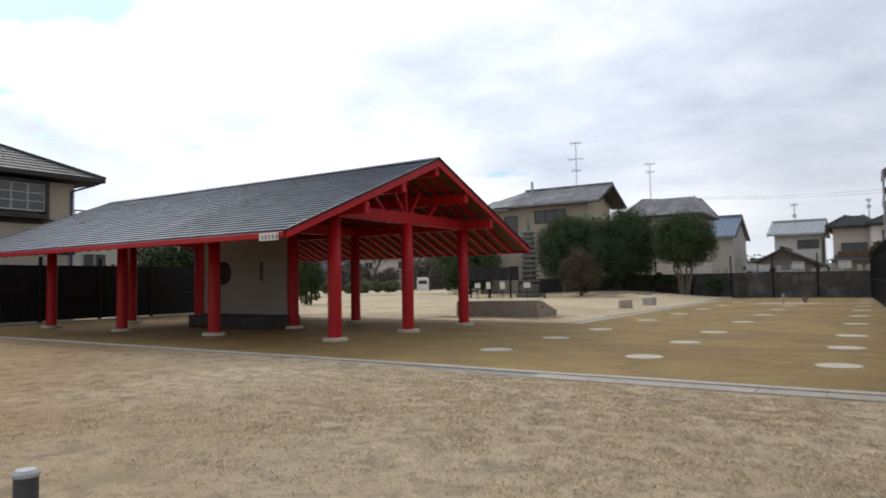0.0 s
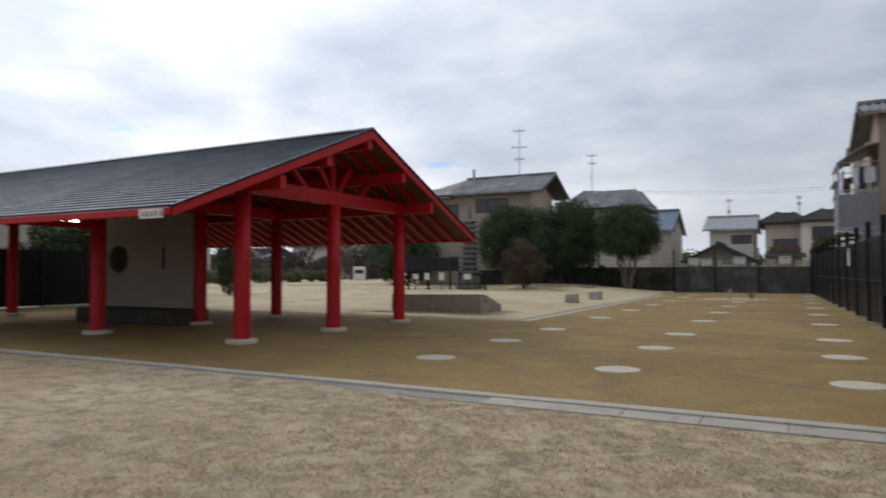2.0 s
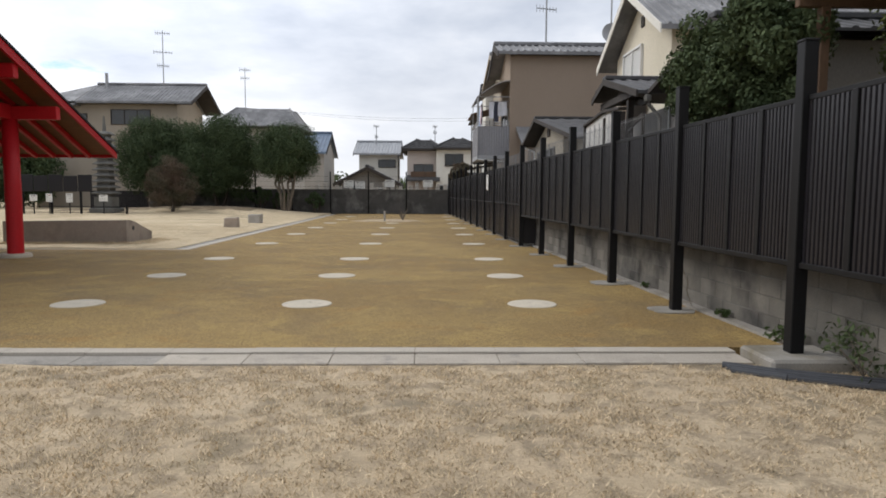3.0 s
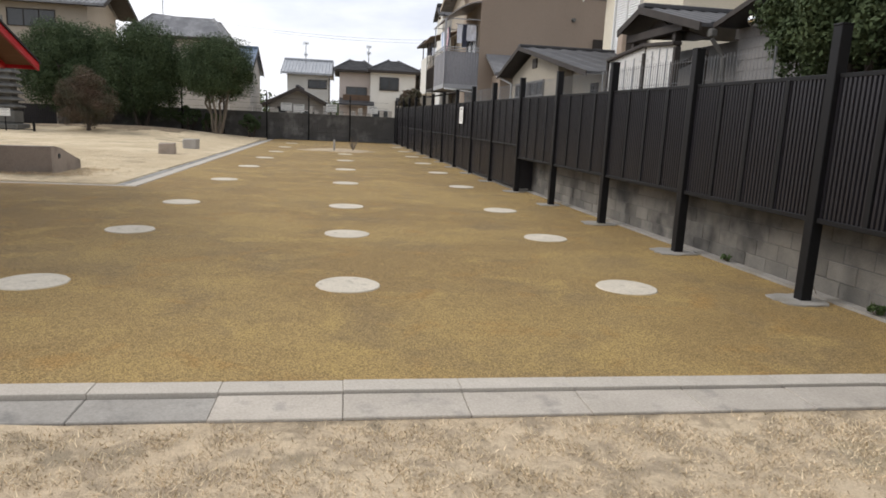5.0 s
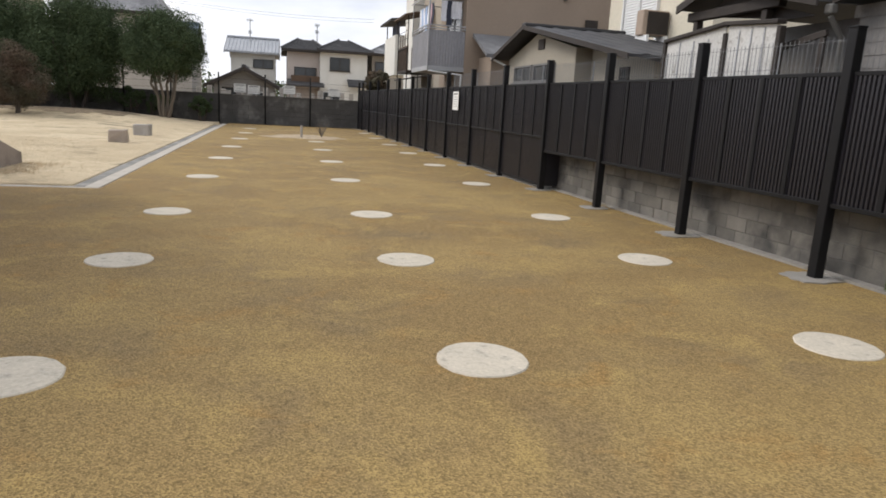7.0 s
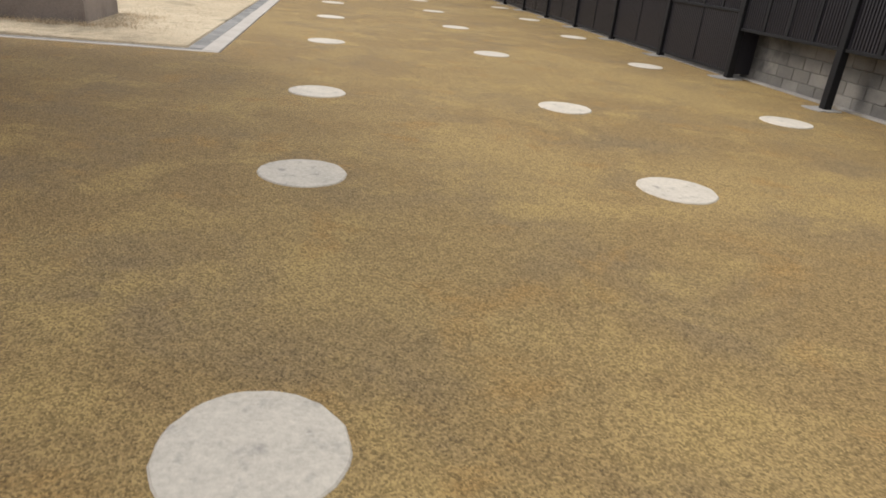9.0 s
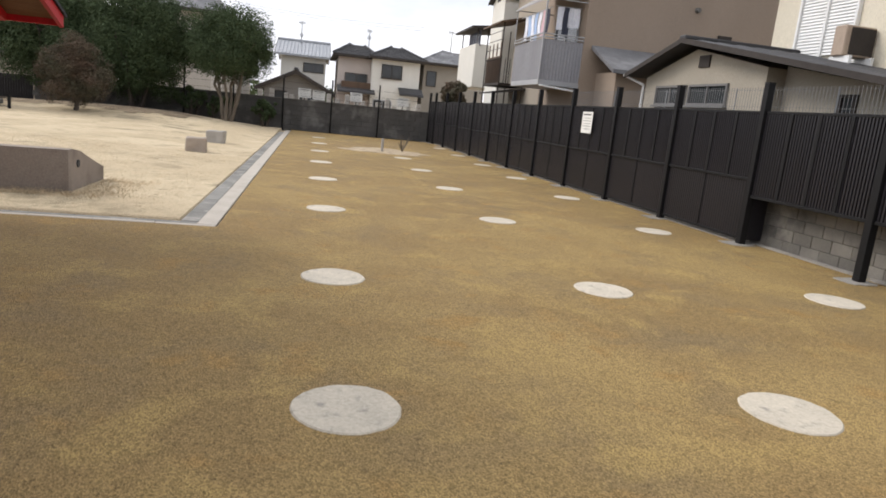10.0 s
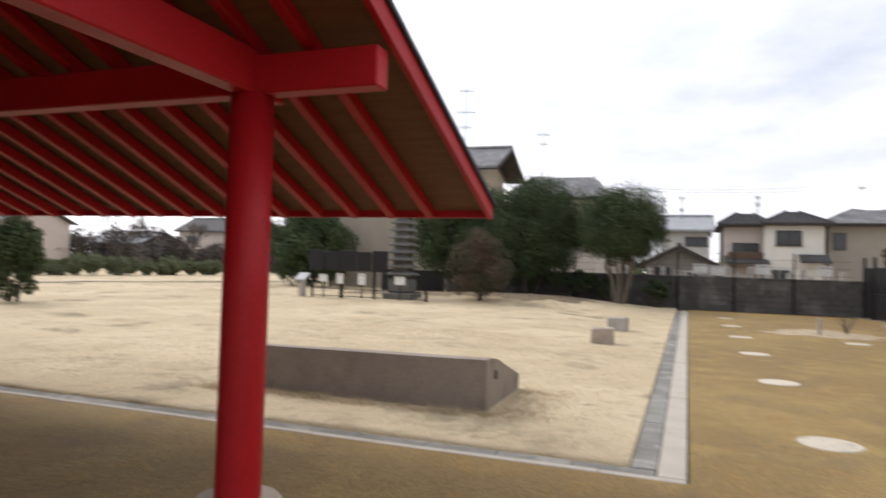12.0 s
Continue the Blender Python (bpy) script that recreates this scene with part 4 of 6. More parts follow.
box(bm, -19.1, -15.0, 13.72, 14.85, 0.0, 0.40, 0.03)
part("plinth", bm, "plinth_stone", wall, "dark stone plinth")

for y in (13.1, 13.55):
    lamp = thing("ceiling_light", (-19.05, y, 3.2), "lit fluorescent tube under the pavilion roof", "lamp", "pavilion lights")
    bm = B()
    box(bm, -19.10, -19.00, y - 0.19, y + 0.19, 2.90, 2.95, 0.008)
    part("housing", bm, "white", lamp)
    bm = B()
    rod(bm, (-19.05, y - 0.17, 2.87), (-19.05, y + 0.17, 2.87), 0.028, None, 8)
    part("tube", bm, "lamp", lamp)
    bm = B()
    rod(bm, (-19.05, y, 2.95), (-19.05, y, 3.45), 0.01, None, 6)
    part("hanger", bm, "white", lamp)


# ---- east fence, block wall, footings ----
def fence_x(y):
    return float(np.interp(y, (0.0, 8.28, 10.8, 13.37, 15.89, 18.375, 20.91, 49.1), (1.93, 1.68, 1.589, 1.493, 1.364, 1.226, 1.106, 0.14)))


POSTS = [8.28 + 2.526 * i for i in range(-3, 6)]
POSTS += [20.91 + 2.66 * i for i in range(1, 11)] + [49.05]


def ribbed(bm, p, q, z0, z1, pitch=0.058, depth=0.024):
    """A steel sheet with upright ribs from p to q (plan points)."""
    p, q = Vector((*p, 0)), Vector((*q, 0))
    d = (q - p)
    length = d.length
    d.normalize()
    nrm = Vector((-d.y, d.x, 0))
    n = int(length / pitch)
    prof = []
    for i in range(n):
        s = i * length / n
        w = length / n
        prof += [(s, 0), (s + w * 0.30, 0), (s + w * 0.44, depth), (s + w * 0.86, depth)]
    prof.append((length, 0))
    lo = [bm.verts.new(p + d * s + nrm * o + Vector((0, 0, z0))) for s, o in prof]
    hi = [bm.verts.new(p + d * s + nrm * o + Vector((0, 0, z1))) for s, o in prof]
    for i in range(len(prof) - 1):
        bm.faces.new((lo[i], lo[i + 1], hi[i + 1], hi[i]))
    bm.normal_update()
    bmesh.ops.solidify(bm, geom=bm.faces[:], thickness=0.004)


fence = thing("steel_fence", (1.2, 20, 0), "tall dark brown ribbed steel fence with black posts", "fence")
for i, y in enumerate(POSTS):
    x = fence_x(y)
    bm = B()
    base = 0.075 if abs(y - 8.28) < 0.1 else 0.0
    box(bm, x - 0.062, x + 0.062, y - 0.062, y + 0.062, base, 2.745, 0.006)
    post = part("post", bm, "black", fence)
    bm = B()
    box(bm, x - 0.066, x + 0.066, y - 0.066, y + 0.066, 2.745, 2.765, 0.004)
    part("cap", bm, "black", post)
for y0, y1 in zip(POSTS, POSTS[1:]):
    low = y0 > 20.5
    p, q = (fence_x(y0) + 0.02, y0 + 0.066), (fence_x(y1) + 0.02, y1 - 0.066)
    bm = B()
    ribbed(bm, p, q, 1.15 if low else 0.86, 2.27)
    panel = part("panel", bm, "panel", fence, "ribbed dark brown steel panel")
    def along(s):
        return p[0] + (q[0] - p[0]) * s, p[1] + (q[1] - p[1]) * s
    def rail(name, z, w, h):
        bm = B()
        beam(bm, (*along(0), z), (*along(1), z), w, h, 0.004)
        part(name, bm, "black", panel)
    rail("top_rail", 2.295, 0.07, 0.045)
    rail("bottom_rail", 1.16 if low else 0.875, 0.10, 0.05)
    for s in (0.25, 0.5, 0.75):
        bm = B()
        x, y = along(s)
        box(bm, x - 0.045, x - 0.004, y - 0.036, y + 0.036, (1.16 if low else 0.87), 2.26, 0.004)
        part("batten", bm, "black", panel)
    if low:
        bm = B()
        ribbed(bm, p, q, 0.12, 1.115, 0.066, 0.012)
        kick = part("lower_panel", bm, "panel", fence, "flat dark lower panel")
        bm = B()
        beam(bm, (*along(0), 0.13), (*along(1), 0.13), 0.06, 0.05, 0.004)
        part("bottom_rail", bm, "black", kick)
        for s in (0.5,):
            bm = B()
            x, y = along(s)
            box(bm, x - 0.03, x - 0.004, y - 0.018, y + 0.018, 0.13, 1.12, 0.003)
            part("batten", bm, "black", kick)
# closed end where the fence steps down to the ground
bm = B()
box(bm, fence_x(20.91) - 0.02, fence_x(20.91) + 0.62, 20.93, 20.96, 0.08, 0.86)
part("end_panel", bm, "panel", fence)

# pads and footing
root = thing("post_footings", (0, 0, 0), "rough grey concrete pads under the fence posts", "footing", kind="structure")
rf = random.Random(9)
for y in POSTS:
    bm = B()
    x = fence_x(y)
    if abs(y - 8.28) < 0.1:
        box(bm, x - 0.34, x + 0.36, y - 0.30, y + 0.30, -0.08, 0.075, 0.025)
    elif y > 8:
        w = rf.uniform(0.20, 0.27)
        rim = []
        for k in range(26):
            a = 2 * math.pi * k / 26
            squared = 1 / max(abs(math.cos(a)), abs(math.sin(a))) ** 0.75
            r = w * squared * (1 + rf.uniform(-0.10, 0.10))
            rim.append((min(x - 0.05 + 1.15 * r * math.cos(a), x + 0.28), y + r * math.sin(a)))
        prism(bm, rim, "z", -0.05, 0.014)
    else:
        box(bm, x - 0.3, x + 0.3, y - 0.3, y + 0.3, -0.15, 0.0, 0.02)
    part("footing_pad", bm, "concrete", root)
bm = B()
prism(bm, [(fence_x(8.6) + 0.27, 8.6), (fence_x(8.6) + 0.5, 8.6), (fence_x(20.9) + 0.62, 20.9), (fence_x(20.9) + 0.30, 20.9)], "z", -0.05, 0.030)
part("footing_strip", bm, "concrete", root)
bm = B()
prism(bm, [(fence_x(20.9) + 0.06, 20.9), (fence_x(20.9) + 0.5, 20.9), (fence_x(47.5) + 0.3, 47.5), (fence_x(47.5) + 0.06, 47.5)], "z", -0.05, 0.016)
part("footing_strip", bm, "concrete", root)

# block wall behind the fence: blocks as pieces on a mortar core
def wall_x(y):
    return fence_x(y) + 0.40


east_wall = thing("wall_east", (0, 0, 0), "old grey concrete block wall with mottled stains", "wall", kind="structure")
bm = B()
prism(bm, [(wall_x(0) + 0.006, 0.0), (wall_x(8.28) + 0.006, 8.28), (wall_x(13.37) + 0.006, 13.37), (wall_x(21.2) + 0.006, 21.2), (wall_x(21.2) + 0.13, 21.2), (wall_x(13.37) + 0.13, 13.37), (wall_x(8.28) + 0.13, 8.28), (wall_x(0) + 0.13, 0.0)], "z", -0.1, 1.19)
part("mortar_core", bm, "mortar", east_wall)
bm = B()
box(bm, -0.075, 0.075, -0.197, 0.197, -0.097, 0.097, 0.006)
block_me = mesh_of("block", bm, "block")
for course in range(6):
    y = 4.2 + (0.2 if course % 2 else 0)
    while y < 21.0:
        piece("block", block_me, east_wall, (wall_x(y) + 0.075 + rf.uniform(-0.004, 0.004), y, 0.095 + 0.2 * course), math.atan2(wall_x(y - 0.3) - wall_x(y + 0.3), 0.6) + rf.uniform(-0.003, 0.003))
        y += 0.4

# white notice on the fence
def notice(at, w, h, label, lines=3, face="W", red=False, post=None):
    """A framed notice plate with bars in place of its unreadable print."""
    x, y, z = at
    ob = thing("notice_board", at, label, "sign", "notices")
    def bx(bm, u0, u1, d0, d1, z0, z1, bev=0.0):
        if face == "W":
            box(bm, x - d1, x - d0, y + u0, y + u1, z0, z1, bev)
        else:
            box(bm, x + u0, x + u1, y - d1, y - d0, z0, z1, bev)
    bm = B()
    bx(bm, -w / 2, w / 2, 0.0, 0.012, z - h / 2, z + h / 2, 0.003)
    part("plate", bm, "paper", ob)
    bm = B()
    bx(bm, -w * 0.36, w * 0.36, 0.012, 0.015, z + h * 0.34, z + h * 0.40)
    part("heading", bm, "red_ink" if red else "ink", ob)
    bm = B()
    for i in range(lines):
        zz = z + h * (0.2 - 0.5 * i / max(1, lines - 1))
        bx(bm, -w * 0.36, w * (0.36 if i % 2 else 0.22), 0.012, 0.014, zz - h * 0.010, zz + h * 0.010)
    part("print", bm, "ink", ob, "thin grey unreadable print")
    if post:
        bm = B()
        bx(bm, -0.02, 0.02, -0.045, -0.001, post, z + h / 2 - 0.03)
        part("stake", bm, "black", ob)
    return ob


notice((fence_x(27.65) - 0.07, 27.70, 1.86), 0.68, 0.56, "white framed notice with grey print on dark fence", 5, "W")


# ---- north lawn: stone block, small stones, pagoda, notices ----
mon = thing("retaining_wall", (-11.4, 21.4, 0), "low brown-grey stone retaining wall with sloping wing", "retaining wall")


def worn(bm, amount=0.014):
    bmesh.ops.recalc_face_normals(bm, faces=bm.faces)
    bmesh.ops.subdivide_edges(bm, edges=bm.edges[:], cuts=4, use_grid_fill=True)
    for v in bm.verts:
        v.co += Vector((noise.noise(v.co * 1.7), noise.noise(v.co * 1.7 + Vector((5, 0, 0))), noise.noise(v.co * 1.9 + Vector((0, 7, 0))))) * amount
    return bm


bm = B()
prism(bm, [(-13.16, -0.08), (-9.80, -0.08), (-9.80, 0.665), (-13.16, 0.615)], "y", 21.28, 21.50)
part("front_slab", worn(bm), "monument", mon)
bm = B()
prism(bm, [(21.505, -0.08), (21.505, 0.66), (21.9, 0.60), (23.05, 0.25), (23.05, -0.08)], "x", -10.0, -9.82)
part("wing_slab", worn(bm), "monument", mon)
bm = B()
rod(bm, (-9.815, 21.75, 0.42), (-9.80, 21.75, 0.42), 0.06, None, 12)
part("weep_hole", bm, "ink", mon, "dark round weep hole")


def bank_height(x, y):
    rise = max(0.0, min(1.0, (23.35 - y) / 1.75)) * max(0.0, min(1.0, (x + 13.12) / 1.0))
    return lawn_height(x, y) - 0.02 + 0.57 * rise ** 1.1


grid_sheet("grass_bank", -13.12, -9.9, 21.49, 23.6, 0.15, bank_height, "lawn_pale", "dry grassed bank behind the stone retaining wall")
# dark leaf-strewn soil under the trees
bm = B()
cells = {}
def soil_v(i, j):
    if (i, j) not in cells:
        x, y = -24 + 0.5 * i, 43 + 0.5 * j
        cells[i, j] = bm.verts.new((x, y, lawn_height(x, y) + 0.012))
    return cells[i, j]
for i in range(30):
    for j in range(-6, 12):
        x, y = -24 + 0.5 * i, 43 + 0.5 * j
        if y > 42.9 + 1.1 * noise.noise((x * 0.45, 0, 2)) + 0.5 * noise.noise((x * 1.6, y * 1.6, 2)) and x < -12.2 + 1.2 * noise.noise((y * 0.6, 0, 1)):
            bm.faces.new((soil_v(i, j), soil_v(i + 1, j), soil_v(i + 1, j + 1), soil_v(i, j + 1)))
tagged(part("soil_bed", bm, "soil", smooth=True), "dark leaf-strewn soil under the evergreens", "soil", kind="structure")


def rough_stone(at, sx, sy, sz, turn, label, mat="granite"):
    bm = B()
    box(bm, -sx / 2, sx / 2, -sy / 2, sy / 2, -0.08, sz, 0.03)
    bmesh.ops.subdivide_edges(bm, edges=bm.edges[:], cuts=2, use_grid_fill=True)
    for v in bm.verts:
        v.co += Vector((noise.noise(v.co * 4 + Vector(at)), noise.noise(v.co * 4 + Vector((3, 0, 1))), noise.noise(v.co * 4))) * 0.025
    bmesh.ops.rotate(bm, verts=bm.verts, matrix=Matrix.Rotation(turn, 3, "Z"))
    ob = part("rough_stone", bm, mat)
    ob.location = at
    return tagged(ob, label, "stone", "marker stones")


rough_stone((-9.45, 30.2, 0.03), 0.55, 0.5, 0.38, 0.1, "squared brownish granite marker stone on dry grass", "granite_warm")
rough_stone((-9.45, 34.1, 0.06), 0.55, 0.5, 0.36, -0.1, "pale squared granite marker stone on dry grass")

pag = thing("stone_pagoda", (-19.8, 41.6, 0.15), "dark weathered stone pagoda of many tiers", "stone pagoda")
bm = B()
box(bm, -20.5, -19.1, 40.9, 42.3, 0.05, 0.5, 0.04)
box(bm, -20.3, -19.3, 41.1, 42.1, 0.5, 1.15, 0.04)
part("base", bm, "darkstone", pag)
for i in range(11):
    z = 1.15 + i * 0.335
    w = 0.60 - 0.018 * i
    bm = B()
    prev = None
    for dz, ww in ((0.0, w * 0.62), (0.14, w * 0.62), (0.15, w * 0.98), (0.205, w * 1.0), (0.335, w * 0.62)):
        ring = [bm.verts.new((-19.8 + sx * ww, 41.6 + sy * ww, z + dz)) for sx, sy in ((-1, -1), (1, -1), (1, 1), (-1, 1))]
        if prev:
            for k in range(4):
                bm.faces.new((prev[k], prev[(k + 1) % 4], ring[(k + 1) % 4], ring[k]))
        prev = ring
    bm.faces.new(prev)
    part("tier", bm, "darkstone", pag)
bm = B()
rod(bm, (-19.8, 41.6, 4.8), (-19.8, 41.6, 5.7), 0.12, 0.05, 8)
part("finial", bm, "darkstone", pag)

# black display boards and small notices by the pagoda
disp = thing("display_frame", (-22.0, 40.3, 0.1), "black steel display frame with slatted upper boards", "display board")
for x in (-23.75, -20.6, -22.2, -18.1):
    bm = B()
    top = 2.32 if x < -19 else 0.75
    box(bm, x - 0.05, x + 0.05, 40.25, 40.35, 0.0, top, 0.006)
    part("post", bm, "black", disp)
for k in range(5):
    bm = B()
    x0 = -23.9 + k * 0.80
    box(bm, x0, x0 + 0.76, 40.22, 40.26, 1.42 + 0.01 * (k % 2), 2.3 + 0.06 * ((k + 1) % 2), 0.006)
    part("board", bm, "panel", disp)
for z in (0.30, 0.62):
    bm = B()
    beam(bm, (-23.75, 40.3, z), (-18.1, 40.3, z), 0.03, 0.03, 0.003)
    part("rail", bm, "black", disp)
for x, w, h, red in ((-23.1, 0.42, 0.34, False), (-22.25, 0.34, 0.46, True), (-21.15, 0.36, 0.50, False), (-19.3, 0.48, 0.36, False)):
    notice((x, 40.15, 1.08), w, h, "small white notice plate with print on a black stake", 3, "S", red, post=0.05)
ped = thing("information_pedestal", (-24.2, 40.2, 0.1), "grey stone pedestal with slanted plate", "pedestal")
bm = B()
box(bm, -24.35, -24.1, 40.05, 40.35, 0.0, 0.95, 0.02)
part("shaft", bm, "granite", ped)
bm = B()
prism(bm, [(39.92, 0.92), (40.42, 1.22), (40.42, 1.28), (39.92, 0.98)], "x", -24.5, -23.95)
part("plate", bm, "alu", ped)

# bollard at the start of the walk
bol = thing("steel_bollard", (-2.59, 0.88, -0.05), "short dark post with a pale metal cap on lawn", "bollard")
BOL = (-2.605, 0.87)
bm = B()
rod(bm, (*BOL, -0.1), (*BOL, 0.59), 0.047, None, 20)
part("tube", bm, "pipe", bol, smooth=False)
bm = B()
rod(bm, (*BOL, 0.59), (*BOL, 0.605), 0.052, None, 20)
rod(bm, (*BOL, 0.605), (*BOL, 0.617), 0.052, 0.038, 20)
part("cap", bm, "alu", bol, "pale metal cap")

# sapling and stakes in the paving
sap = thing("sapling", (-2.7, 38.0, 0), "bare young shrub tied to short stakes", "shrub")
bm = B()
rng = random.Random(5)
for i in range(20):
    a = rng.uniform(0, 6.28)
    p = Vector((-2.7, 38.0, 0))
    q = p + Vector((0.16 * math.cos(a), 0.16 * math.sin(a), rng.uniform(0.25, 0.45)))
    r = q + Vector((0.13 * math.cos(a + 0.8), 0.13 * math.sin(a + 0.8), rng.uniform(0.1, 0.3)))
    rod(bm, p, q, 0.014, 0.010, 5)
    rod(bm, q, r, 0.010, 0.003, 5)
part("stems", bm, "bark", sap)
stk = thing("marker_stake", (-3.6, 37.2, 0), "short pale marker stake in the ground", "stake")
bm = B()
box(bm, -3.66, -3.56, 37.15, 37.25, -0.05, 0.52, 0.015)
part("stake", bm, "granite", stk)

# ---- far end wall and its posts ----
far = thing("wall_north", (0, 0, 0), "long dark grey concrete block wall with capping", "wall", kind="structure")
bm = B()
box(bm, -20.4, 0.9, 49.12, 49.22, -0.1, 1.60)
part("mortar_core", bm, "mortar", far)
bm = B()
box(bm, -0.295, 0.295, -0.06, 0.06, -0.129, 0.129, 0.006)
far_block = mesh_of("block", bm, "wall_dark")
for course in range(6):
    x = -20.2 + (0.3 if course % 2 else 0)
    while x < 0.7:
        piece("block", far_block, far, (x, 49.11, 0.13 + 0.268 * course))
        x += 0.602
bm = B()
box(bm, -20.4, 0.9, 49.02, 49.25, 1.60, 1.68, 0.01)
part("coping", bm, "wall_dark", far)
mesh_fence = thing("wire_fence", (-5, 48.8, 0), "thin black posts with wire lines in front of block wall", "fence")
for x in (-18.3, -15.7, -13.1, -10.6, -8.0, -5.4, -2.8):
    bm = B()
    rod(bm, (x, 48.8, -0.05), (x, 48.8, 2.88), 0.045, None, 8)
    part("post", bm, "black", mesh_fence)
for z in (1.85, 2.2, 2.55):
    bm = B()
    rod(bm, (-18.3, 48.8, z), (-0.4, 48.8, z), 0.008, None, 4)
    part("wire", bm, "black", mesh_fence)

# dark low fence behind the trees
bm = B()
ribbed(bm, (-24.5, 49.3), (-20.5, 49.2), 0.0, 1.5, 0.12)
tagged(part("dark_fence", bm, "panel"), "dark steel boundary fence behind trees", "fence")

# ---- trees of the north lawn ----
tree("evergreen_tree", (-10.6, 46.5, 0.15), 6, (-10.55, 46.6, 3.95), (2.6, 2.1, 2.0), 190, 120000, 0.045, "leaf", "bark", "rounded evergreen tree with several pale stems", seed=2, group="row of evergreens")
tree("evergreen_tree", (-15.2, 47.6, 0.3), 3, (-15.1, 47.6, 3.80), (3.6, 2.4, 3.0), 270, 170000, 0.050, "leaf", "bark_dark", "broad dense evergreen tree reaching the ground", seed=3, group="row of evergreens")
tree("evergreen_tree", (-19.2, 48.0, 0.3), 3, (-19.2, 48.0, 3.65), (3.4, 2.2, 2.9), 240, 130000, 0.052, "leaf", "bark_dark", "dense dark evergreen tree beside stone pagoda", seed=4, group="row of evergreens")
tree("russet_tree", (-16.2, 41.9, 0.3), 1, (-16.2, 41.9, 1.90), (1.60, 1.3, 1.75), 120, 48000, 0.034, "leaf_russet", "bark_dark", "small russet-tinged tree with thin trunk", seed=5, taper=0.62)
tree("evergreen_tree", (-30.2, 50.5, 0.1), 3, (-30.2, 50.5, 2.9), (3.4, 2.2, 2.8), 130, 36000, 0.10, "leaf", "bark_dark", "dark evergreen tree behind display frame", seed=6, group="row of evergreens")
for k, (x, hh) in enumerate(((-12.6, 0.9), (-11.4, 0.75), (-8.9, 0.7))):
    tree("shrub", (x, 48.2, 0.1), 3, (x, 48.2, 0.25 + hh), (1.1, 0.5, hh), 26, 9000, 0.045, "leaf", "bark_dark", "low dark shrub at the foot of the end wall", "shrub", "low shrubs", seed=90 + k)
tree("shrub", (-29.6, 30.2, 0.0), 4, (-29.6, 30.2, 1.75), (1.0, 1.0, 1.7), 50, 14000, 0.065, "leaf_light", "bark_dark", "leafy green shrub at the lawn's edge", "shrub", seed=7)


def hedge_ball(x, y, rx, ry, h, seed, mat="leaf_clipped"):
    rng = np.random.default_rng(seed)
    ob = thing("clipped_shrub", (x, y, 0), "rounded clipped green shrub in a row", "shrub", "clipped shrubs")
    cs, rs = shrubby(rng, (x, y, 0.2 + h * 0.42), (rx, ry, h * 0.52), 34, 0.62)
    raw_mesh("foliage", leaf_quads(rng, cs, rs, 7000, 0.075), 4, mat, ob)
    bm = B()
    for k in range(4):
        rod(bm, (x, y, -0.05), cs[k], 0.04, 0.015, 5)
    part("stems", bm, "bark_dark", ob)


for i in range(15):
    hedge_ball(-50.8 + i * 0.12 + 0.4 * math.sin(i * 2.1), 42.5 + 1.62 * i, 1.2, 1.25, 1.95 + 0.25 * math.sin(i * 1.3), 40 + i)
# trodden grey path across the far lawn
bm = B()
rim = []
for i in range(41):
    y = 30 + 0.75 * i
    x = -44.5 + 0.36 * (y - 30) + 0.35 * math.sin(y * 0.3)
    rim.append([bm.verts.new((x + d, y, lawn_height(x + d, y) + 0.02)) for d in (-0.55, 0.0, 0.55)])
for r, s in zip(rim, rim[1:]):
    for k in range(2):
        bm.faces.new((r[k], r[k + 1], s[k + 1], s[k]))
bmesh.ops.solidify(bm, geom=bm.faces[:], thickness=0.05)
tagged(part("footpath", bm, "concrete"), "narrow grey path across the dry lawn", "path", kind="structure")


def bare_tree(at, height, seed, spread=0.5):
    rng = random.Random(seed)
    ob = thing("bare_tree", at, "leafless winter tree with spreading fine branches", "tree", "bare trees")
    bm = B()
    def grow(p, d, length, r, depth):
        q = p + d * length
        rod(bm, p, q, r, r * 0.68, 5 if depth > 2 else 4, cap=False)
        if depth == 0:
            return
        for _ in range(3 if depth > 1 else 2):
            nd = (d + Vector((rng.uniform(-1, 1), rng.uniform(-1, 1), rng.uniform(-0.15, 0.6))) * spread).normalized()
            grow(q, nd, length * rng.uniform(0.62, 0.85), r * 0.62, depth - 1)
    grow(Vector(at) - Vector((0, 0, 0.1)), Vector((0, 0, 1)), height * 0.28, 0.13, 5)
    part("bare_crown", bm, "bark_dark", ob)


for k, (x, y, hh) in enumerate(((-60, 64, 7.5), (-58, 72, 7.0), (-54, 76, 7.5), (-66, 58, 7.0), (-50, 74, 7.0), (-46, 72, 6.5))):
    bare_tree((x, y, 0), hh, 60 + k, 0.75)

# paved path line across the far lawn
bm = B()
prism(bm, [(-70, 43.0), (-24.0, 52.5), (-24.0, 53.2), (-70, 43.7)], "z", -0.05, 0.075)
tagged(part("path", bm, "concrete"), "narrow pale path across the lawn", "path", kind="structure")

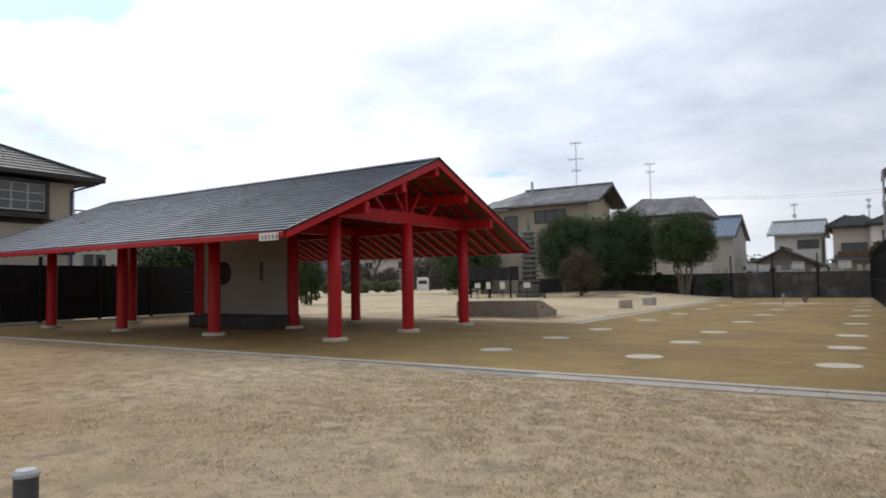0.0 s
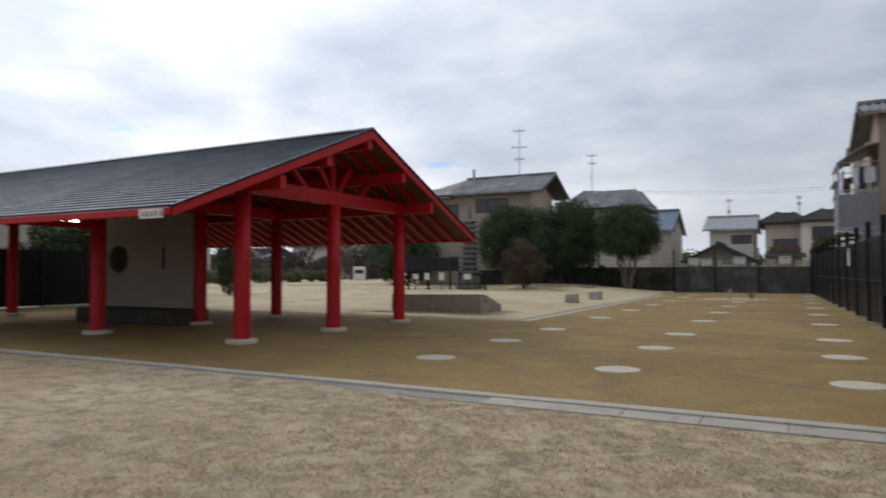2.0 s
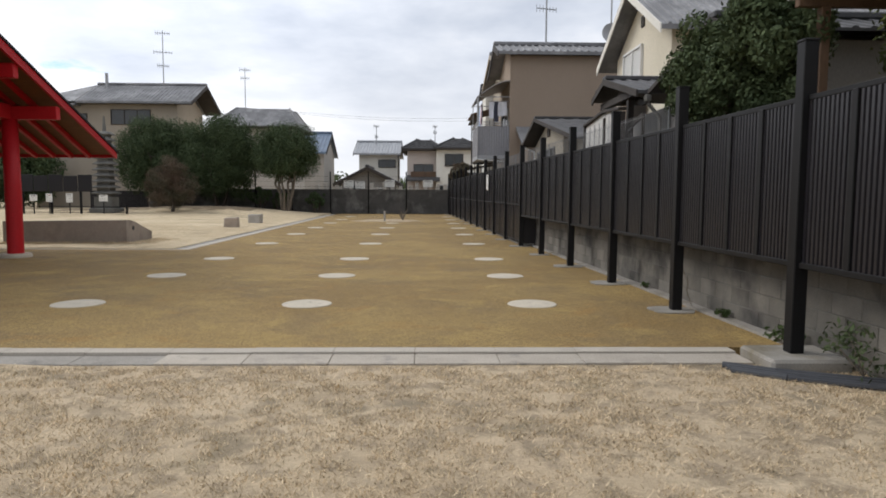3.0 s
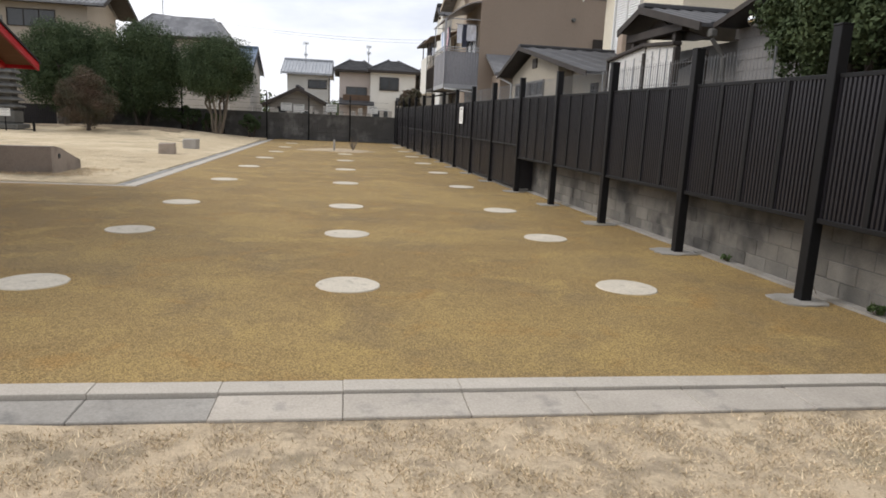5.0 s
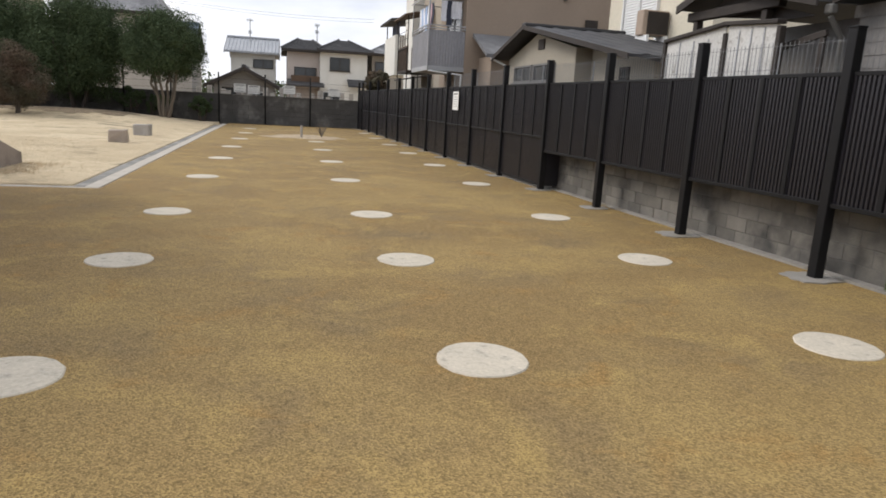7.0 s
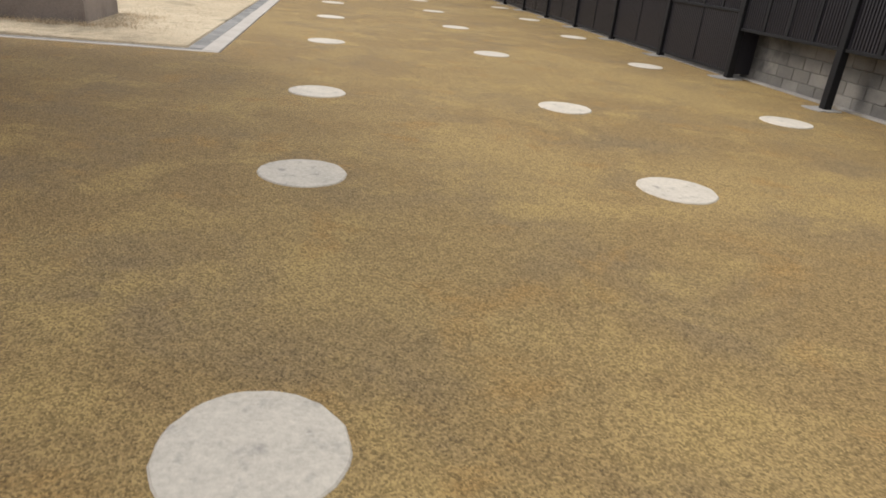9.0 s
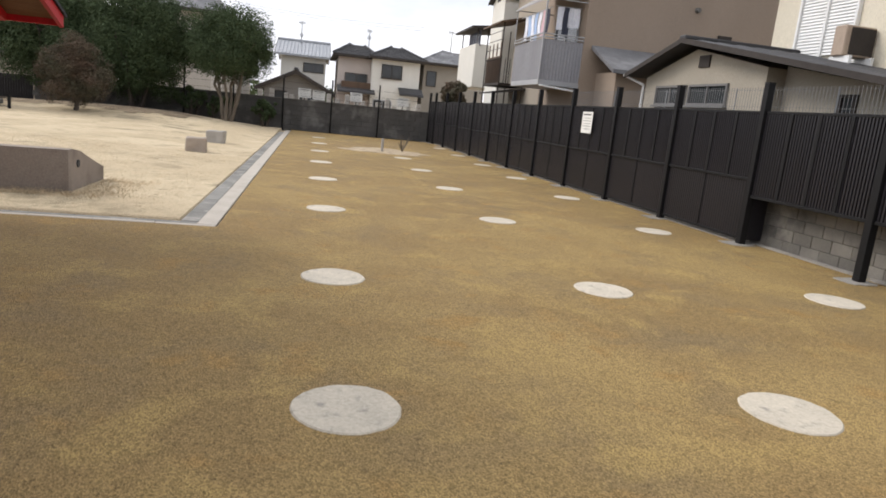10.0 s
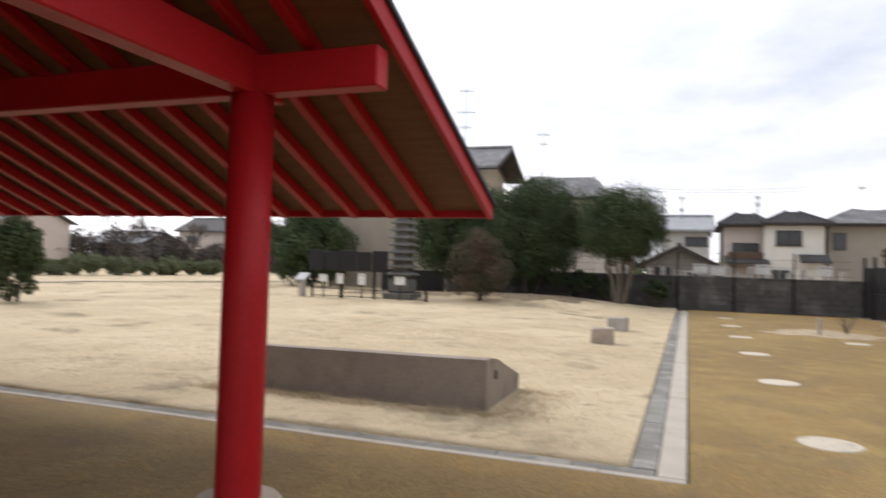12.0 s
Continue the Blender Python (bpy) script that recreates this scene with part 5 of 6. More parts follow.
# ---- west: dark fence and the cream house ----
wf = thing("west_fence", (-27, 14, 0), "dark steel boundary fence with black posts", "fence")
for i in range(10):
    y = 3.3 + 2.38 * i
    bm = B()
    box(bm, -27.06, -26.94, y - 0.05, y + 0.05, -0.1, 2.60, 0.006)
    part("post", bm, "black", wf)
    if i < 9:
        bm = B()
        ribbed(bm, (-27.0, y + 0.06), (-27.0, y + 2.32), 0.10, 2.27, 0.11)
        part("panel", bm, "black", wf)
        bm = B()
        beam(bm, (-26.97, y + 0.06, 1.1), (-26.97, y + 2.32, 1.1), 0.05, 0.05, 0.004)
        part("rail", bm, "black", wf)
bm = B()
box(bm, -27.2, -26.7, 2.0, 25.0, -0.1, 0.04, 0.01)
tagged(part("footing", bm, "concrete"), "concrete strip under the west fence", "footing", kind="structure")

hw = thing("house", (-33, 11, 0), "cream rendered house with dark bands and hipped roof", "house", "houses")
bm = B()
box(bm, -39.5, -30.0, 3.0, 15.7, -0.1, 6.05)
part("wall", bm, "plaster_aged", hw)
hip_roof(hw, -40.6, -29.2, 1.9, 16.7, 6.30, -34.3, -34.1, 8.6, 11.2, 8.75, "tile_dark")
for z0, z1 in ((4.15, 4.38), (2.85, 3.05)):
    bm = B()
    box(bm, -30.05, -29.94, 2.95, 15.75, z0, z1, 0.01)
    part("band", bm, "trim", hw)
bm = B()
box(bm, -30.02, -29.55, 12.05, 14.40, 4.35, 4.55, 0.01)
box(bm, -30.02, -29.55, 12.05, 12.2, 4.55, 5.95, 0.01)
box(bm, -30.02, -29.55, 14.25, 14.40, 4.55, 5.95, 0.01)
box(bm, -30.02, -29.55, 12.05, 14.40, 5.85, 6.0, 0.01)
part("bay_frame", bm, "trim", hw, "dark timber bay window surround")
window(hw, "E", -29.70, 12.25, 14.2, 4.72, 5.80, "alu", 2, False, "pale barred bay window")
bm = B()
for z in (5.08, 5.44):
    box(bm, -29.69, -29.66, 12.25, 14.2, z - 0.02, z + 0.02)
part("glazing_bars", bm, "alu", hw)
bm = B()
box(bm, -34.7, -33.7, 10.5, 11.5, 8.55, 9.2, 0.02)
box(bm, -34.85, -33.55, 10.35, 11.65, 9.2, 9.3, 0.03)
prism(bm, [(-34.9, 9.32), (-33.5, 9.32), (-33.9, 9.6), (-34.5, 9.6)], "y", 10.4, 11.6)
part("chimney", bm, "tile_dark", hw)
bm = B()
rod(bm, (-29.93, 15.55, 0.0), (-29.93, 15.55, 5.7), 0.045, None, 8)
rod(bm, (-29.93, 15.55, 5.7), (-29.4, 16.5, 6.1), 0.045, None, 8)
part("downpipe", bm, "blue_pipe", hw)
bm = B()
for i in range(8):
    box(bm, -33.0 + 0.03, -32.97 + 0.03, 15.8 + 0.3 * i, 15.83 + 0.3 * i, 4.4, 5.2)
box(bm, -33.02, -32.92, 15.7, 18.2, 5.2, 5.26)
box(bm, -39, -32.92, 15.7, 18.2, 4.2, 4.4)
part("balcony", bm, "trim", hw)
antenna((-34.2, 11.0, 9.55), 2.0, turn=1.2, arms=((0.95, 1.1), (0.4, 1.5)))
tree("evergreen_tree", (-29.6, 21.0, 0), 4, (-29.6, 21.5, 2.1), (1.5, 5.5, 1.8), 150, 36000, 0.08, "leaf_light", "bark_dark", "green garden trees beyond the dark west fence", seed=12)

# ---- north houses ----
def house(at, label):
    return thing("house", at, label, "house", "houses")


hb = house((-24, 58, 0), "tan two-storey house with grey tiled roof")
bm = B()
prism(bm, [(56.0, -0.1), (56.0, 8.15), (58.8, 9.3), (61.6, 8.15), (61.6, -0.1)], "x", -30.0, -19.5)
part("wall", bm, "tan_wall", hb)
gable_roof(hb, "x", 55.2, 62.4, 58.8, 8.25, 8.25, 9.95, -26.5, -18.2, "tile", ribs=0.28)
# low grey house farther west
lw = thing("house", (-43, 23, 0), "low grey house behind the garden trees", "house", "houses")
bm = B()
prism(bm, [(19.6, -0.1), (19.6, 4.0), (23.3, 5.0), (27.0, 4.0), (27.0, -0.1)], "x", -46.0, -40.0)
part("wall", bm, "grey_wall", lw)
gable_roof(lw, "x", 19.1, 27.5, 23.3, 3.95, 3.95, 5.2, -46.4, -39.6, "tile", ribs=0.4)
window(lw, "E", -40.0, 21.6, 23.0, 2.4, 3.4, "alu", 1, False)

# dark boarded soffit under the eastern overhang
bm = B()
prism(bm, [(55.25, 8.08), (58.8, 9.78), (62.35, 8.08), (62.35, 8.04), (58.8, 9.74), (55.25, 8.04)], "x", -19.48, -18.25)
part("gable_soffit", bm, "trim", hb)
# hipped western end
bm = B()
for pts_ in (((-26.5, 55.2, 8.25), (-26.5, 58.8, 9.95), (-30.8, 55.2, 8.1)), ((-26.5, 62.4, 8.25), (-30.8, 62.4, 8.1), (-26.5, 58.8, 9.95)), ((-30.8, 55.2, 8.1), (-26.5, 58.8, 9.95), (-30.8, 62.4, 8.1))):
    bm.faces.new([bm.verts.new(p) for p in pts_])
box(bm, -30.8, -26.5, 55.2, 62.4, 7.95, 8.09)
part("hipped_end", bm, "tile", hb)
window(hb, "S", 56.0, -27.3, -26.1, 5.6, 7.4, "trim", 0, False)
window(hb, "S", 56.0, -24.3, -21.5, 6.7, 7.7, "trim", 2, False)
bm = B()
box(bm, -25.65, -25.48, 58.1, 58.3, 9.3, 10.75, 0.02)
part("chimney_pipe", bm, "alu", hb)
hb_aerial = antenna((-21.5, 58.8, 10.0), 4.1, arms=((0.95, 1.0), (0.6, 1.3), (0.35, 0.8)))

h2 = house((-16, 64, 0), "grey house with mottled tiled roof behind trees")
bm = B()
box(bm, -19.5, -13.8, 62.6, 68.5, -0.1, 7.0)
part("wall", bm, "grey_wall", h2)
hip_roof(h2, -20.4, -13.1, 61.8, 69.3, 7.1, -18.9, -14.2, 64.0, 67.0, 8.8, "tile")
h2_aerial = antenna((-18.2, 64.5, 8.8), 3.6, arms=((0.95, 0.9), (0.75, 0.7)))

h3 = house((-10, 61, 0), "small grey house with blue-grey tiled roof")
bm = B()
prism(bm, [(60.0, -0.1), (60.0, 4.75), (63.0, 6.3), (66.0, 4.75), (66.0, -0.1)], "x", -16.0, -11.5)
part("wall", bm, "grey_wall", h3)
gable_roof(h3, "x", 59.5, 66.5, 63.0, 4.75, 4.75, 6.5, -16.4, -11.25, "tile_blue", ribs=0.3)

hc = house((-7.6, 66, 0), "white two-storey house with pale tiled roof")
bm = B()
box(bm, -9.3, -5.9, 66.0, 72.0, -0.1, 5.0)
part("wall", bm, "plaster_white", hc)
gable_roof(hc, "x", 65.4, 72.6, 69.0, 5.02, 5.02, 6.25, -9.75, -5.6, "tile_light", ribs=0.26)
window(hc, "S", 66.0, -7.55, -6.1, 3.85, 4.45, "trim", 1, False)
street_aerials = [antenna((-7.9, 68.0, 6.0), 1.7, arms=((0.95, 0.5), (0.4, 0.3)))]

hl = house((-8.2, 58, 0), "low grey house with dark gable roof")
bm = B()
prism(bm, [(-9.9, -0.1), (-9.9, 2.3), (-7.9, 3.4), (-5.9, 2.3), (-5.9, -0.1)], "y", 58.2, 63.5)
part("wall", bm, "siding", hl)
gable_roof(hl, "y", -10.5, -5.3, -7.9, 2.25, 2.25, 3.55, 57.6, 63.8, "tile_dark", ribs=0.3)
window(hl, "S", 58.2, -9.3, -8.5, 0.9, 2.1, "trim", 0, False)
window(hl, "S", 58.2, -7.6, -6.6, 0.9, 1.9, "white", 1, False)

hd = house((-2, 66, 0), "beige two-storey house with dark hipped roof and recessed balcony")
bm = B()
box(bm, -5.0, -2.5, 64.4, 71.5, -0.1, 5.25)
part("wall", bm, "pink_wall", hd)
bm = B()
box(bm, -2.5, 1.15, 63.6, 71.5, -0.1, 5.3)
part("wall", bm, "plaster_white", hd)
hip_roof(hd, -5.45, -1.9, 63.7, 72.0, 5.35, -4.2, -3.0, 66.0, 70.0, 6.25, "tile_dark")
hip_roof(hd, -2.75, 1.55, 63.0, 72.0, 5.4, -1.0, -0.2, 65.4, 70.0, 6.35, "tile_dark")
window(hd, "S", 63.6, -1.72, -0.25, 3.95, 4.85, "trim", 1, True)
window(hd, "S", 64.4, -4.4, -2.8, 3.3, 4.0, "trim", 1, False, "shaded recessed balcony window")
bm = B()
box(bm, -4.7, -2.5, 63.7, 64.4, 2.6, 3.4, 0.02)
part("balcony", bm, "wood", hd)
bm = B()
prism(bm, [(62.6, 2.55), (64.4, 3.0), (64.4, 3.12), (62.6, 2.67)], "x", -5.0, -2.2)
part("porch_roof", bm, "tile_dark", hd)
bm = B()
prism(bm, [(62.3, 2.7), (63.6, 3.2), (63.6, 3.32), (62.3, 2.82)], "x", -0.4, 1.4)
part("porch_roof", bm, "tile_dark", hd)
window(hd, "S", 63.6, -2.2, -0.9, 0.9, 2.2, "alu", 1, False)
street_aerials.append(antenna((-2.55, 68.0, 6.2), 1.5, arms=((0.95, 0.4), (0.6, 0.3))))

he = house((3.6, 68, 0), "cream house with grey hipped roof beyond")
bm = B()
box(bm, 1.9, 7.0, 66.5, 73.0, -0.1, 5.5)
part("wall", bm, "plaster", he)
hip_roof(he, 1.45, 7.6, 65.8, 73.6, 5.6, 3.6, 5.6, 68.5, 71.0, 6.75, "tile")
window(he, "S", 66.5, 2.2, 2.9, 3.8, 4.9, "trim", 0, False)
street_aerials.append(antenna((4.4, 69.0, 6.5), 2.0, arms=((0.95, 0.6),)))

# the houses of the next street stand well behind the graveyard
VIEW = Vector((-7.1, 12.7, 1.8))


def set_back(ob, k):
    ob.location = VIEW + (ob.location - VIEW) * k
    ob.scale = (k, k, k)


for ob in (h3, hc, hl, hd, he, *street_aerials):
    set_back(ob, 1.55)
for ob in (h2, h2_aerial):
    set_back(ob, 1.17)
for ob in (hb, hb_aerial):
    ob.location += Vector((-0.25, -3.0, -0.30))

# graveyard clutter over the far wall
rg = random.Random(21)
for i in range(16):
    x = -9.4 + i * 0.62 + rg.uniform(-0.2, 0.2)
    y = 51.2 + rg.uniform(0, 2.5)
    hgt = rg.uniform(1.7, 2.25)
    bm = B()
    box(bm, x - 0.30, x + 0.30, y - 0.3, y + 0.3, -0.1, 0.9, 0.02)
    box(bm, x - 0.14, x + 0.14, y - 0.14, y + 0.14, 0.9, hgt, 0.02)
    tagged(part("gravestone", bm, "granite"), "grey upright stone marker behind wall", "gravestone", "stones beyond the wall")
for x, z in ((-6.9, 2.05), (-4.0, 2.1), (-1.3, 2.1), (-6.1, 2.0)):
    notice((x, 50.2, z), 0.7, 0.5, "white notice board seen over the end wall", 3, "S", post=-0.05)

# parked van and distant western houses
van = thing("parked_van", (-54.3, 78.5, 0), "white box van parked beyond the shrubs", "van")
bm = B()
prism(bm, [(76.6, 0.35), (76.6, 2.75), (79.3, 2.75), (79.5, 1.9), (80.0, 1.2), (80.9, 1.05), (80.9, 0.35)], "x", -55.2, -53.4)
bmesh.ops.bevel(bm, geom=bm.edges[:], offset=0.06, segments=1, affect="EDGES")
part("body", bm, "white", van)
bm = B()
box(bm, -54.95, -53.65, 76.585, 76.65, 1.5, 2.15, 0.01)
part("rear_window", bm, "glass", van)
for x, y in ((-55.2, 77.4), (-53.6, 77.4), (-55.2, 80.0), (-53.6, 80.0)):
    bm = B()
    rod(bm, (x, y, 0.33), (x + 0.2, y, 0.33), 0.33, None, 16)
    part("wheel", bm, "black", van)
for k, (x0, x1, y0, ze, zr, mt, rm) in enumerate(((-86, -77, 66, 5.4, 7.2, "pink_wall", "tile"), (-78, -70, 77, 3.4, 4.9, "grey_wall", "tile_light"), (-76, -64, 90, 5.6, 7.6, "pink_wall", "tile_dark"), (-62, -52, 94, 3.6, 5.4, "grey_wall", "tile_light"), (-50, -40, 97, 5.6, 7.4, "grey_wall", "tile"), (-98, -89, 54, 5.4, 7.2, "tan_wall", "tile"))):
    hh = house((x0, y0, 0), "distant house with tiled gable roof beyond the park")
    bm = B()
    prism(bm, [(y0, -0.1), (y0, ze), (y0 + 3.5, zr - 0.3), (y0 + 7, ze), (y0 + 7, -0.1)], "x", x0, x1)
    part("wall", bm, mt, hh)
    gable_roof(hh, "x", y0 - 0.6, y0 + 7.6, y0 + 3.5, ze, ze, zr, x0 - 0.5, x1 + 0.5, rm, ribs=0.6, rib_r=0.06)
    window(hh, "S", y0, x0 + 1.5, x0 + 3.2, ze - 1.8, ze - 0.7, "alu", 1, False)
    window(hh, "S", y0, x1 - 3.2, x1 - 1.5, ze - 1.8, ze - 0.7, "alu", 1, False)

van.rotation_euler = (0, 0, 0.6)
van.scale = (0.92, 0.92, 0.76)

# dark garden shrubbery beyond the clipped row
rt = np.random.default_rng(78)
cs, rs = [], []
for i in range(230):
    f = rt.random()
    cs.append((-98 + 58 * f + rt.normal() * 1.2, 62 + 34 * f + rt.normal() * 1.2, rt.uniform(0.4, 4.0) + 0.9 * math.sin(f * 19)))
    rs.append(rt.uniform(0.9, 1.7))
tagged(raw_mesh("shrubbery", leaf_quads(rt, cs, rs, 70000, 0.16), 4, "twig"), "dark bare shrubbery along the park's far edge", "shrubbery", kind="stuff")

# distant wooded ridge, closing the horizon
rt = np.random.default_rng(77)
cs, rs = [], []
for i in range(240):
    a = math.radians(-20 + 190 * i / 240) + rt.uniform(-0.02, 0.02)
    r = rt.uniform(125, 150)
    cs.append((r * math.cos(a) * 1.0 - 10, r * math.sin(a) + 10, rt.uniform(0.5, 3.4)))
    rs.append(rt.uniform(2.0, 3.6))
tagged(raw_mesh("far_woods", leaf_quads(rt, cs, rs, 70000, 0.42), 4, "leaf_hedge"), "dark line of far trees on the horizon", "woods", kind="stuff")


# ---- east houses beyond the fence ----
br = thing("house", (5, 36, 0), "brown rendered two-storey house with balcony", "house", "houses")
bm = B()
prism(bm, [(32.16, -0.1), (32.16, 7.45), (33.8, 7.95), (36.2, 7.08), (36.2, -0.1)], "x", 2.17, 13.0)
part("wall", bm, "brown_wall", br)
gable_roof(br, "x", 31.75, 36.35, 33.75, 7.55, 7.22, 8.2, 1.60, 13.5, "tile", ribs=0.3)
bm = B()
box(bm, 0.77, 2.17, 32.15, 35.3, 2.95, 3.12, 0.01)
slab = part("balcony_floor", bm, "alu", br)
bm = B()
ribbed(bm, (0.77, 35.3), (0.77, 32.15), 3.12, 4.40, 0.10, 0.012)
part("balcony_panel", bm, "panel_grey", br, "grey ribbed balcony panel")
bm = B()
ribbed(bm, (0.77, 32.15), (2.15, 32.15), 3.12, 4.40, 0.10, 0.012)
part("balcony_panel", bm, "panel_grey", br, "grey ribbed balcony panel")
bm = B()
for z in (4.48, 4.58):
    beam(bm, (0.75, 35.3, z), (0.75, 32.13, z), 0.05, 0.035, 0.004)
    beam(bm, (0.75, 32.13, z), (2.16, 32.13, z), 0.05, 0.035, 0.004)
for y in (32.13, 33.3, 34.3, 35.3):
    rod(bm, (0.75, y, 4.38), (0.75, y, 4.58), 0.018, None, 6)
part("balcony_rail", bm, "alu", br)
# arched canopy over the balcony
bm = B()
arc_pts = [(0.72 + 1.45 * i / 12, 5.65 + 0.72 * math.sin(math.pi / 2 * i / 12)) for i in range(13)]
prism(bm, arc_pts + [(x, z - 0.05) for x, z in arc_pts[::-1]], "y", 32.1, 35.6)
part("canopy", bm, "smoky_sheet", br, "smoky curved balcony canopy")
bm = B()
rod(bm, (0.76, 32.12, 3.0), (0.76, 32.12, 5.66), 0.03, None, 8)
part("corner_post", bm, "alu", br)
for y in (32.2, 35.5):
    bm = B()
    rod(bm, (0.80, y, 4.5), (0.80, y, 5.68), 0.02, None, 6)
    rod(bm, (0.80, y, 5.66), (2.17, y, 5.66), 0.018, None, 6)
    part("canopy_frame", bm, "alu", br)
window(br, "W", 2.17, 32.8, 34.9, 3.3, 5.2, "alu", 1, False, "balcony door with dark glass")
bm = B()
rod(bm, (0.80, 32.10, 2.93), (2.06, 32.10, 2.84), 0.032, None, 8)
rod(bm, (2.06, 32.10, 2.86), (2.06, 32.10, 0), 0.032, None, 8)
part("downpipe", bm, "white", br)
bm = B()
box(bm, 6.9, 7.4, 32.08, 32.17, 4.0, 5.2, 0.01)
part("wall_panel", bm, "trim", br, "dark narrow wall window")
bm = B()
rod(bm, (6.0, 32.02, 5.9), (6.0, 32.16, 5.9), 0.07, 0.09, 10)
part("wall_vent", bm, "darkstone", br)
# lean-to on the brown house
bm = B()
box(bm, 2.75, 6.5, 30.6, 32.16, -0.1, 3.5)
part("lean_to_wall", bm, "brown_wall", br)
bm = B()
prism(bm, [(30.2, 3.42), (32.14, 4.25), (32.14, 4.37), (30.2, 3.54)], "x", 2.45, 6.8)
part("lean_to_roof", bm, "tile", br)
rc = random.Random(31)
for k in range(7):
    y = 32.6 + 0.38 * k
    bm = B()
    w, hgt = rc.uniform(0.28, 0.36), rc.uniform(0.7, 0.95)
    vs = []
    for j in range(5):
        for i in range(4):
            vs.append(bm.verts.new((0.98 + 0.025 * math.sin(i * 2.2 + j + k), y - w / 2 + w * i / 3, 5.38 - hgt * j / 4)))
    for j in range(4):
        for i in range(3):
            bm.faces.new((vs[j * 4 + i], vs[j * 4 + i + 1], vs[j * 4 + i + 5], vs[j * 4 + i + 4]))
    bm.normal_update()
    bmesh.ops.solidify(bm, geom=bm.faces[:], thickness=0.012)
    tagged(part("hanging_laundry", bm, ("cloth_dark", "cloth_pink", "cloth", "cloth_blue", "cloth", "cloth_blue", "cloth")[k]), "washed garment hanging on a balcony pole", "laundry", "laundry")
for k, x in enumerate((1.42, 1.62, 1.8, 1.98)):
    bm = B()
    hgt = rc.uniform(0.6, 0.9)
    vs = []
    for j in range(5):
        for i in range(4):
            vs.append(bm.verts.new((x - 0.11 + 0.22 * i / 3, 32.62 + 0.025 * math.sin(i * 2.0 + j + k), 5.5 - hgt * j / 4)))
    for j in range(4):
        for i in range(3):
            bm.faces.new((vs[j * 4 + i], vs[j * 4 + i + 1], vs[j * 4 + i + 5], vs[j * 4 + i + 4]))
    bm.normal_update()
    bmesh.ops.solidify(bm, geom=bm.faces[:], thickness=0.012)
    tagged(part("hanging_laundry", bm, "cloth_dark" if k == 1 else "cloth"), "washed garment hanging on a balcony pole", "laundry", "laundry")
bm = B()
rod(bm, (1.25, 32.62, 5.52), (2.16, 32.62, 5.52), 0.014, None, 6)
tagged(part("drying_pole", bm, "alu"), "thin metal drying pole under canopy", "pole")
bm = B()
rod(bm, (0.98, 32.25, 5.4), (0.98, 35.5, 5.4), 0.016, None, 6)
tagged(part("drying_pole", bm, "alu"), "thin metal drying pole under canopy", "pole")
antenna((4.0, 33.8, 8.2), 3.7, arms=((0.97, 0.8), (0.8, 0.6), (0.45, 1.0)))
dish_mast = antenna((7.0, 33.8, 8.2), 3.6, arms=((0.97, 0.8), (0.8, 0.7)))
dish = thing("satellite_dish", (6.9, 33.5, 8.6), "round pale satellite dish on a roof mast", "satellite dish")
bm = B()
prev = None
for k in range(6):
    r = 0.42 * k / 5
    ring = [bm.verts.new((6.9 + r * math.cos(2 * math.pi * i / 20), 33.5 + 0.25 * (r / 0.42) ** 2 * -0.5, 8.75 + r * math.sin(2 * math.pi * i / 20))) for i in range(20)] if k else [bm.verts.new((6.9, 33.5, 8.75))]
    if prev:
        for i in range(20):
            j = (i + 1) % 20
            bm.faces.new((prev[0], ring[i], ring[j]) if len(prev) == 1 else (prev[i], ring[i], ring[j], prev[j]))
    prev = ring
bm.normal_update()
bmesh.ops.solidify(bm, geom=bm.faces[:], thickness=0.015)
part("reflector", bm, "alu", dish)
bm = B()
rod(bm, (6.9, 33.5, 8.75), (7.0, 33.8, 8.6), 0.02, None, 6)
part("bracket", bm, "steel", dish)

# further houses along the lane, with white and iron balconies
b2 = thing("house", (3.5, 44, 0), "tan gabled house with iron balcony and awning", "house", "houses")
bm = B()
prism(bm, [(36.45, -0.1), (36.45, 7.95), (37.2, 8.2), (40.8, 7.2), (40.8, -0.1)], "x", 2.3, 9.0)
part("wall", bm, "tan_wall", b2)
gable_roof(b2, "x", 36.4, 41.1, 37.2, 8.2, 7.38, 8.45, 1.75, 9.4, "tile", ribs=0.3, trim="tan_wall", board=0.06)
bm = B()
box(bm, 1.1, 2.2, 38.4, 41.0, 3.1, 3.2)
for k in range(3):
    rod(bm, (1.12, 38.4, 4.6 + 0.35 * k), (1.12, 41.0, 4.6 + 0.35 * k), 0.014, None, 5)
for i in range(6):
    rod(bm, (1.12 + 0.2 * i, 38.4, 3.2), (1.12 + 0.2 * i, 38.4, 4.2), 0.014, None, 5)
for i in range(13):
    rod(bm, (1.12, 38.4 + 0.215 * i, 3.2), (1.12, 38.4 + 0.215 * i, 4.2), 0.014, None, 5)
for x in (1.12, 2.15):
    for y in (38.4, 41.0):
        rod(bm, (x, y, 2.2), (x, y, 5.6), 0.025, None, 6)
rod(bm, (1.12, 38.4, 4.2), (1.12, 41.0, 4.2), 0.025, None, 6)
part("iron_balcony", bm, "trim", b2)
for i in range(12):
    y = 38.45 + 0.21 * i
    bm = B()
    box(bm, 1.15, 1.18, y, y + 0.12, 3.2, 4.3 + 0.55 * (i % 3 == 1), 0.003)
    part("balcony_slat", bm, "wood", b2)
bm = B()
